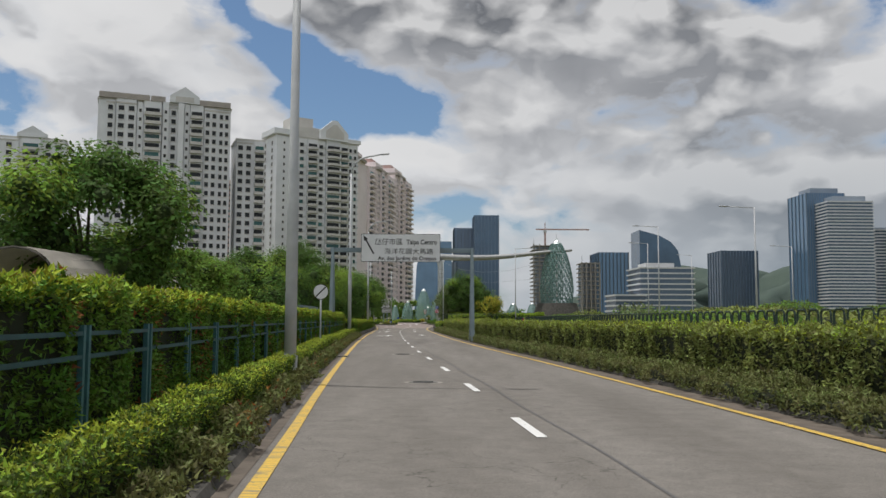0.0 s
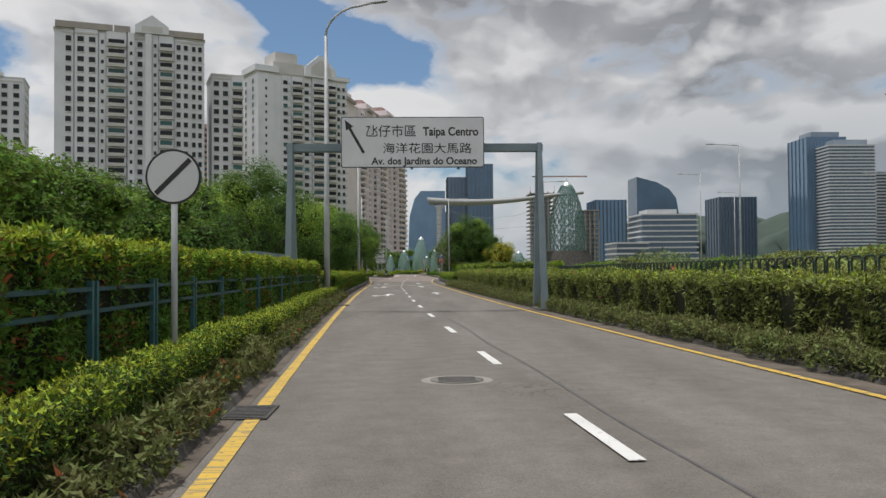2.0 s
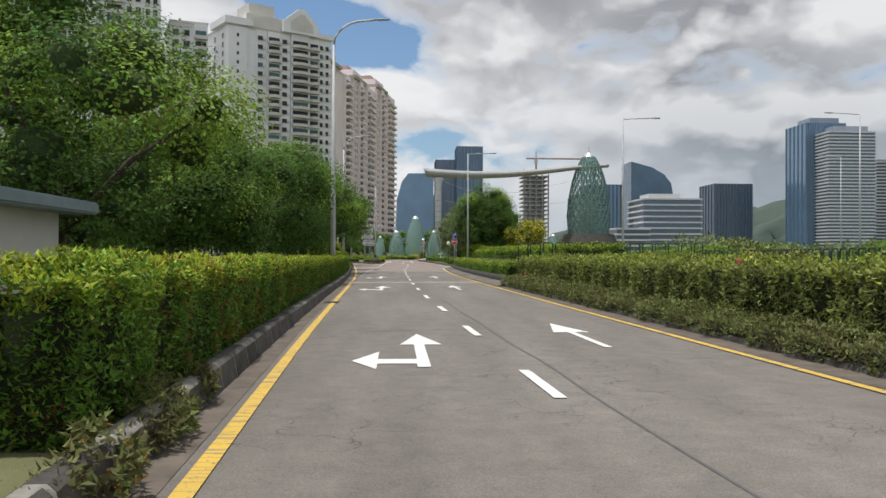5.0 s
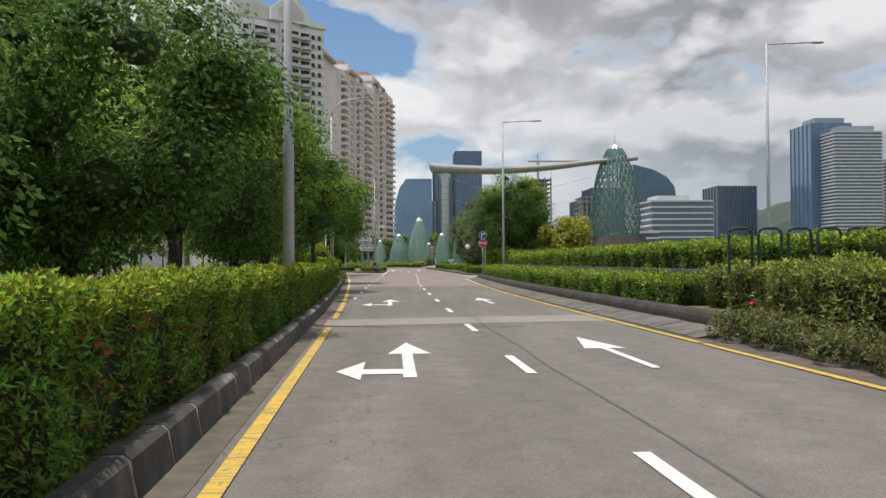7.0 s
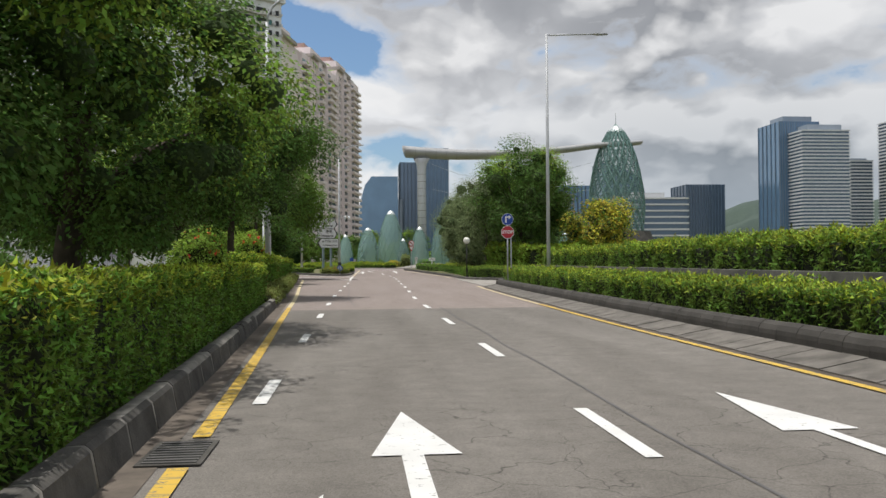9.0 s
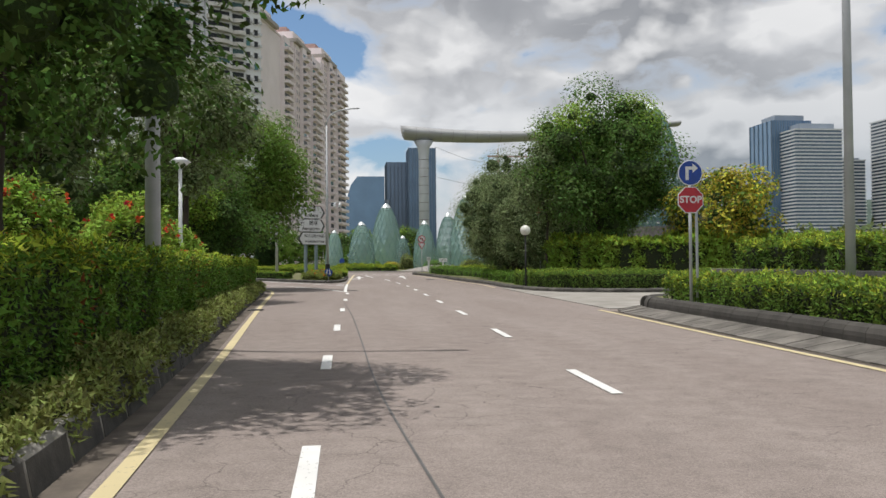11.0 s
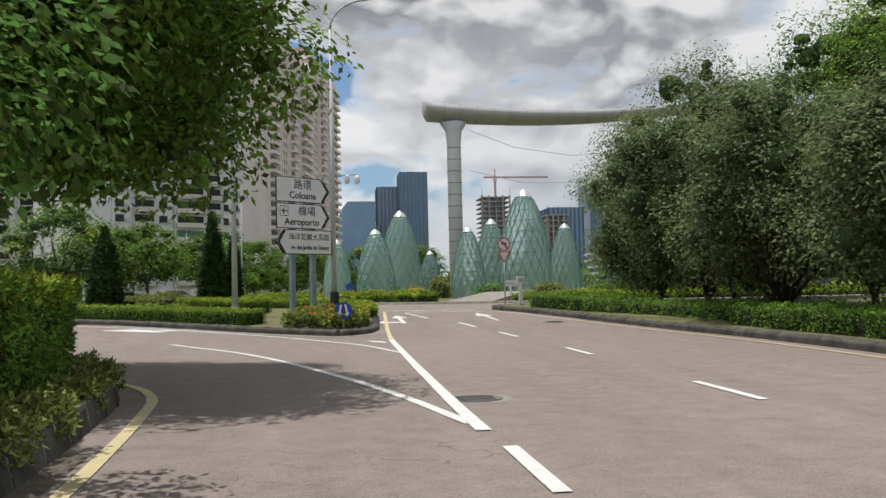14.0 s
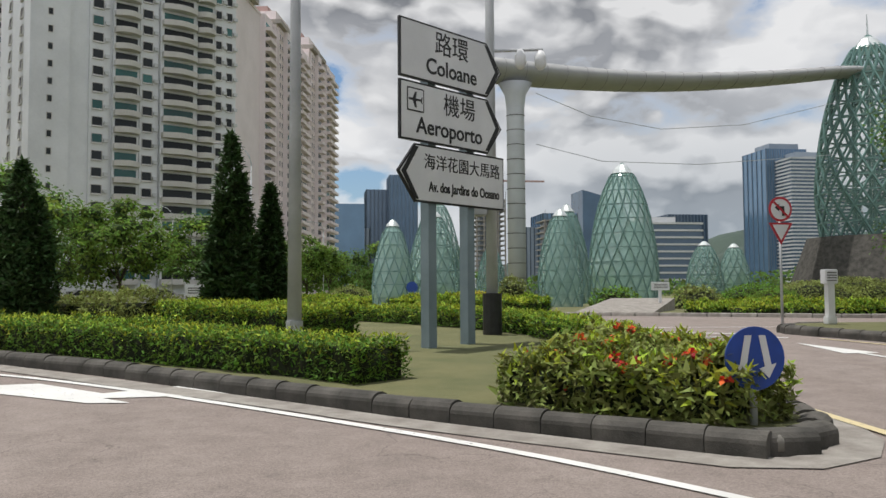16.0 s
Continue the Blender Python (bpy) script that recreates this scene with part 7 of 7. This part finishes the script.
flowers(fb, FP[FP[:, 2] > .55], FN[FP[:, 2] > .55], 46, M["petal_red"], .06, 16)
fb2, FP2, FN2 = bush(-7.5, 218.1, .17, 1.25, 1.25, .68, 600, .10, M["leaf_bush"], "leafy flowering shrub on the island tip", cat="shrub")
flowers(fb2, FP2, FN2, 24, M["petal_red"], .06, 16)
# flower borders round the roundabout's centre
BORDER = [p_ for p_ in rounded(RING, 1.5) if -30 < p_[0] < -1.2]
BORDER2 = [p_ for p_ in rounded(RING, 1.5) if 4.2 < p_[0] < 45]
hedge([(a, b + .7) for a, b in BORDER], 0, 2.6, .13, .72, 170, .15, M["leaf_hedge"], "yellow-flowered border round the roundabout", rough=.2, young=.9, name="flower_border", cat="flower border")
hedge([(a, b + .7) for a, b in BORDER2], 0, 3.0, .13, .5, 170, .13, M["leaf_hedge"], "yellow-flowered border round the roundabout", rough=.22, young=.9, name="flower_border", cat="flower border")
for x, y, rx, ry, rz, m_, lab in ((4.8, 251.5, 1.5, 1.2, 1.2, "leaf_hedge", "clipped round dark green bush by the ramp"), (9.2, 251, 1.7, 1.4, 1.4, "leaf_bush", "spreading dark green bush in the border"), (13, 250, 1.8, 1.4, 1.1, "leaf_light", "light green bush in the border"), (22, 268, 3.5, 2.0, 1.6, "leaf_hedge", "low rounded bush behind the border"), (28, 270, 4.5, 2.5, 2.0, "leaf_bush", "rough dark bush among the domes"), (2.6, 266, 1.2, 1.2, 2.2, "leaf_bush", "small round-headed shrub by the mast"), (36, 276, 5, 3, 2.4, "leaf_bush", "rough dark bush among the domes"), (-2, 268, 1.6, 1.4, 1.5, "leaf_light", "light green bush among the domes"), (0.8, 270, 1.5, 1.2, 1.2, "leaf_gold", "yellow-flowered bush among the domes"), (-8, 286, 2.5, 2, 1.8, "leaf_bush", "rough dark bush among the domes"), (3.6, 227.4, .6, .6, .7, "leaf_light", "light green bush on the verge")):
    bush(x, y, .1, rx, ry, rz, 110, .17, M[m_], lab)
# red-flowered shrubs behind the corner hedge
for n_, (x, y, rx, rz) in enumerate(((-10.6, 173.5, 1.5, 3.0), (-11.6, 177.5, 1.8, 3.2), (-11.2, 182, 1.5, 2.8), (-12.4, 171, 1.8, 3.3))):
    hb, HP, HN = bush(x, y, .1, rx, rx, rz, 330, .13, M["leaf_bright"], "loose hibiscus shrub with red flowers", name="hibiscus", cat="shrub")
    flowers(hb, HP, HN, 34, M["petal_red"], .10, 10, .12)


def palm(x, y, h, n, L_, label):
    th = empty("palm", (x, y, .15))
    part("trunk", tube(bmesh.new(), [(0, 0, 0), (0, 0, h)], [.09, .06], 8), M["bark"], th)
    for k in range(n):
        a = 2 * math.pi * k / n + .3 * math.sin(k * 7)
        el = .9 - .5 * ((k * 37) % 10) / 10
        pts = [Vector((math.cos(a) * L_ * t, math.sin(a) * L_ * t, h + L_ * (math.sin(el) * t - 1.1 * t * t))) for t in np.linspace(0, 1, 7)]
        bm = bmesh.new()
        for p0, p1 in zip(pts, pts[1:]):
            for f in (0, .5):
                q = p0.lerp(p1, f)
                sd_ = Vector((-math.sin(a), math.cos(a), 0))
                for s in (-1, 1):
                    tip_ = q + sd_ * s * L_ * .28 + (p1 - p0) * .9 + Vector((0, 0, -.08 * L_))
                    v3 = [bm.verts.new(q), bm.verts.new(q + (p1 - p0) * .3), bm.verts.new(tip_)]
                    bm.faces.new(v3)
        tube(bm, pts, .015, 4)
        part("frond", bm, M["leaf_light"], th)
    tagged(th, label, "palm")


palm(5.6, 203.2, .5, 12, 1.7, "small feathery palm in front of the shrubs")
palm(-17, 286, 3.0, 12, 1.8, "small palm in the roundabout garden")
palm(30, 262, .6, 12, 1.5, "small palm in the roundabout garden")

# rough greenery behind the railing, and woods far off
for n_, (x, y, rx, ry, rz) in enumerate([(14 + 7 * k + 3 * math.sin(k * 2.3), 60 + 11 * k, 5 + k % 3, 6, 1.25 + .12 * ((k * 7) % 5)) for k in range(7)] + [(34 + 6 * k, 105 + 9 * ((k * 3) % 4), 7, 6, 2.4 + .4 * (k % 3)) for k in range(8)] + [(22 + 5.5 * k, 150 + 6 * (k % 3), 5, 4, 1.9 + .5 * (k % 2)) for k in range(6)]):
    bush(x, y, .6, rx, ry, rz, 26, .32, M["leaf_bush" if n_ % 3 else "leaf_light"], "low wild scrub on open ground", name="scrub", cat="scrub")


def far_wood(pts, depth, h, n, size, mat, label):
    p = np.array(pts, float)
    s = np.r_[0, np.cumsum(np.linalg.norm(np.diff(p, axis=0), axis=1))]
    q = RNG.uniform(0, s[-1], n)
    x, y = np.interp(q, s, p[:, 0]), np.interp(q, s, p[:, 1]) + RNG.uniform(0, depth, n)
    top = h * (.62 + .24 * np.sin(q * .11 + 1) + .2 * np.sin(q * .31) + .12 * np.sin(q * .8))
    z = top * RNG.uniform(0, 1, n) ** .6
    P3 = np.stack([x, y, z], 1)
    N3 = unit(RNG.normal(0, 1, (n, 3)) + np.array([0, -.6, .8]))
    tagged(link("far_wood", leaf_mesh("far_wood", P3, N3, size, mat, .8)), label, "woods", kind="stuff")


far_wood([(-260, 330), (-130, 250), (-60, 240)], 30, 12, 9000, 1.3, TT, "dark belt of trees before the apartment blocks")
far_wood([(-110, 330), (-40, 390), (10, 430)], 30, 10, 7000, 1.3, TT, "dark belt of trees below the apartment towers")
far_wood([(0, 380), (70, 400), (200, 420), (420, 460)], 40, 7, 11000, 1.2, TT, "belt of low trees beyond the roundabout")
far_wood([(60, 250), (120, 270), (260, 330)], 25, 5.5, 8000, .9, TG, "belt of scrub beyond the open ground")
far_wood([(-62, 60), (-48, 110), (-40, 170), (-45, 215)], 20, 9, 9000, .8, TT, "belt of trees behind the park")


# ---- the rise of the ground towards the roundabout ----
def lift_mesh(ob):
    me = ob.data
    if me.users > 1:
        return
    n = len(me.vertices)
    co = np.empty(n * 3, np.float32)
    me.vertices.foreach_get("co", co)
    co = co.reshape(-1, 3)
    if co[:, 1].max() > 212:
        co[:, 2] += rise(co[:, 1])
        me.vertices.foreach_set("co", co.ravel())
        me.update()


def lift(ob):
    """Raises a thing by the ground's height under it; what was built in world places is raised point by point."""
    at = ob.matrix_basis.translation
    if at.length > 0.5:
        ob.matrix_basis = Matrix.Translation((0, 0, float(rise(at.y)))) @ ob.matrix_basis
        return
    if ob.type == "MESH":
        lift_mesh(ob)
    for c in ob.children:
        lift(c)


for ob in [o for o in scene.objects if o.parent is None and o.type in ("MESH", "EMPTY") and o.name != "ground" and not o.name.startswith(("office", "unfinished", "tower_crane", "hill"))]:
    lift(ob)
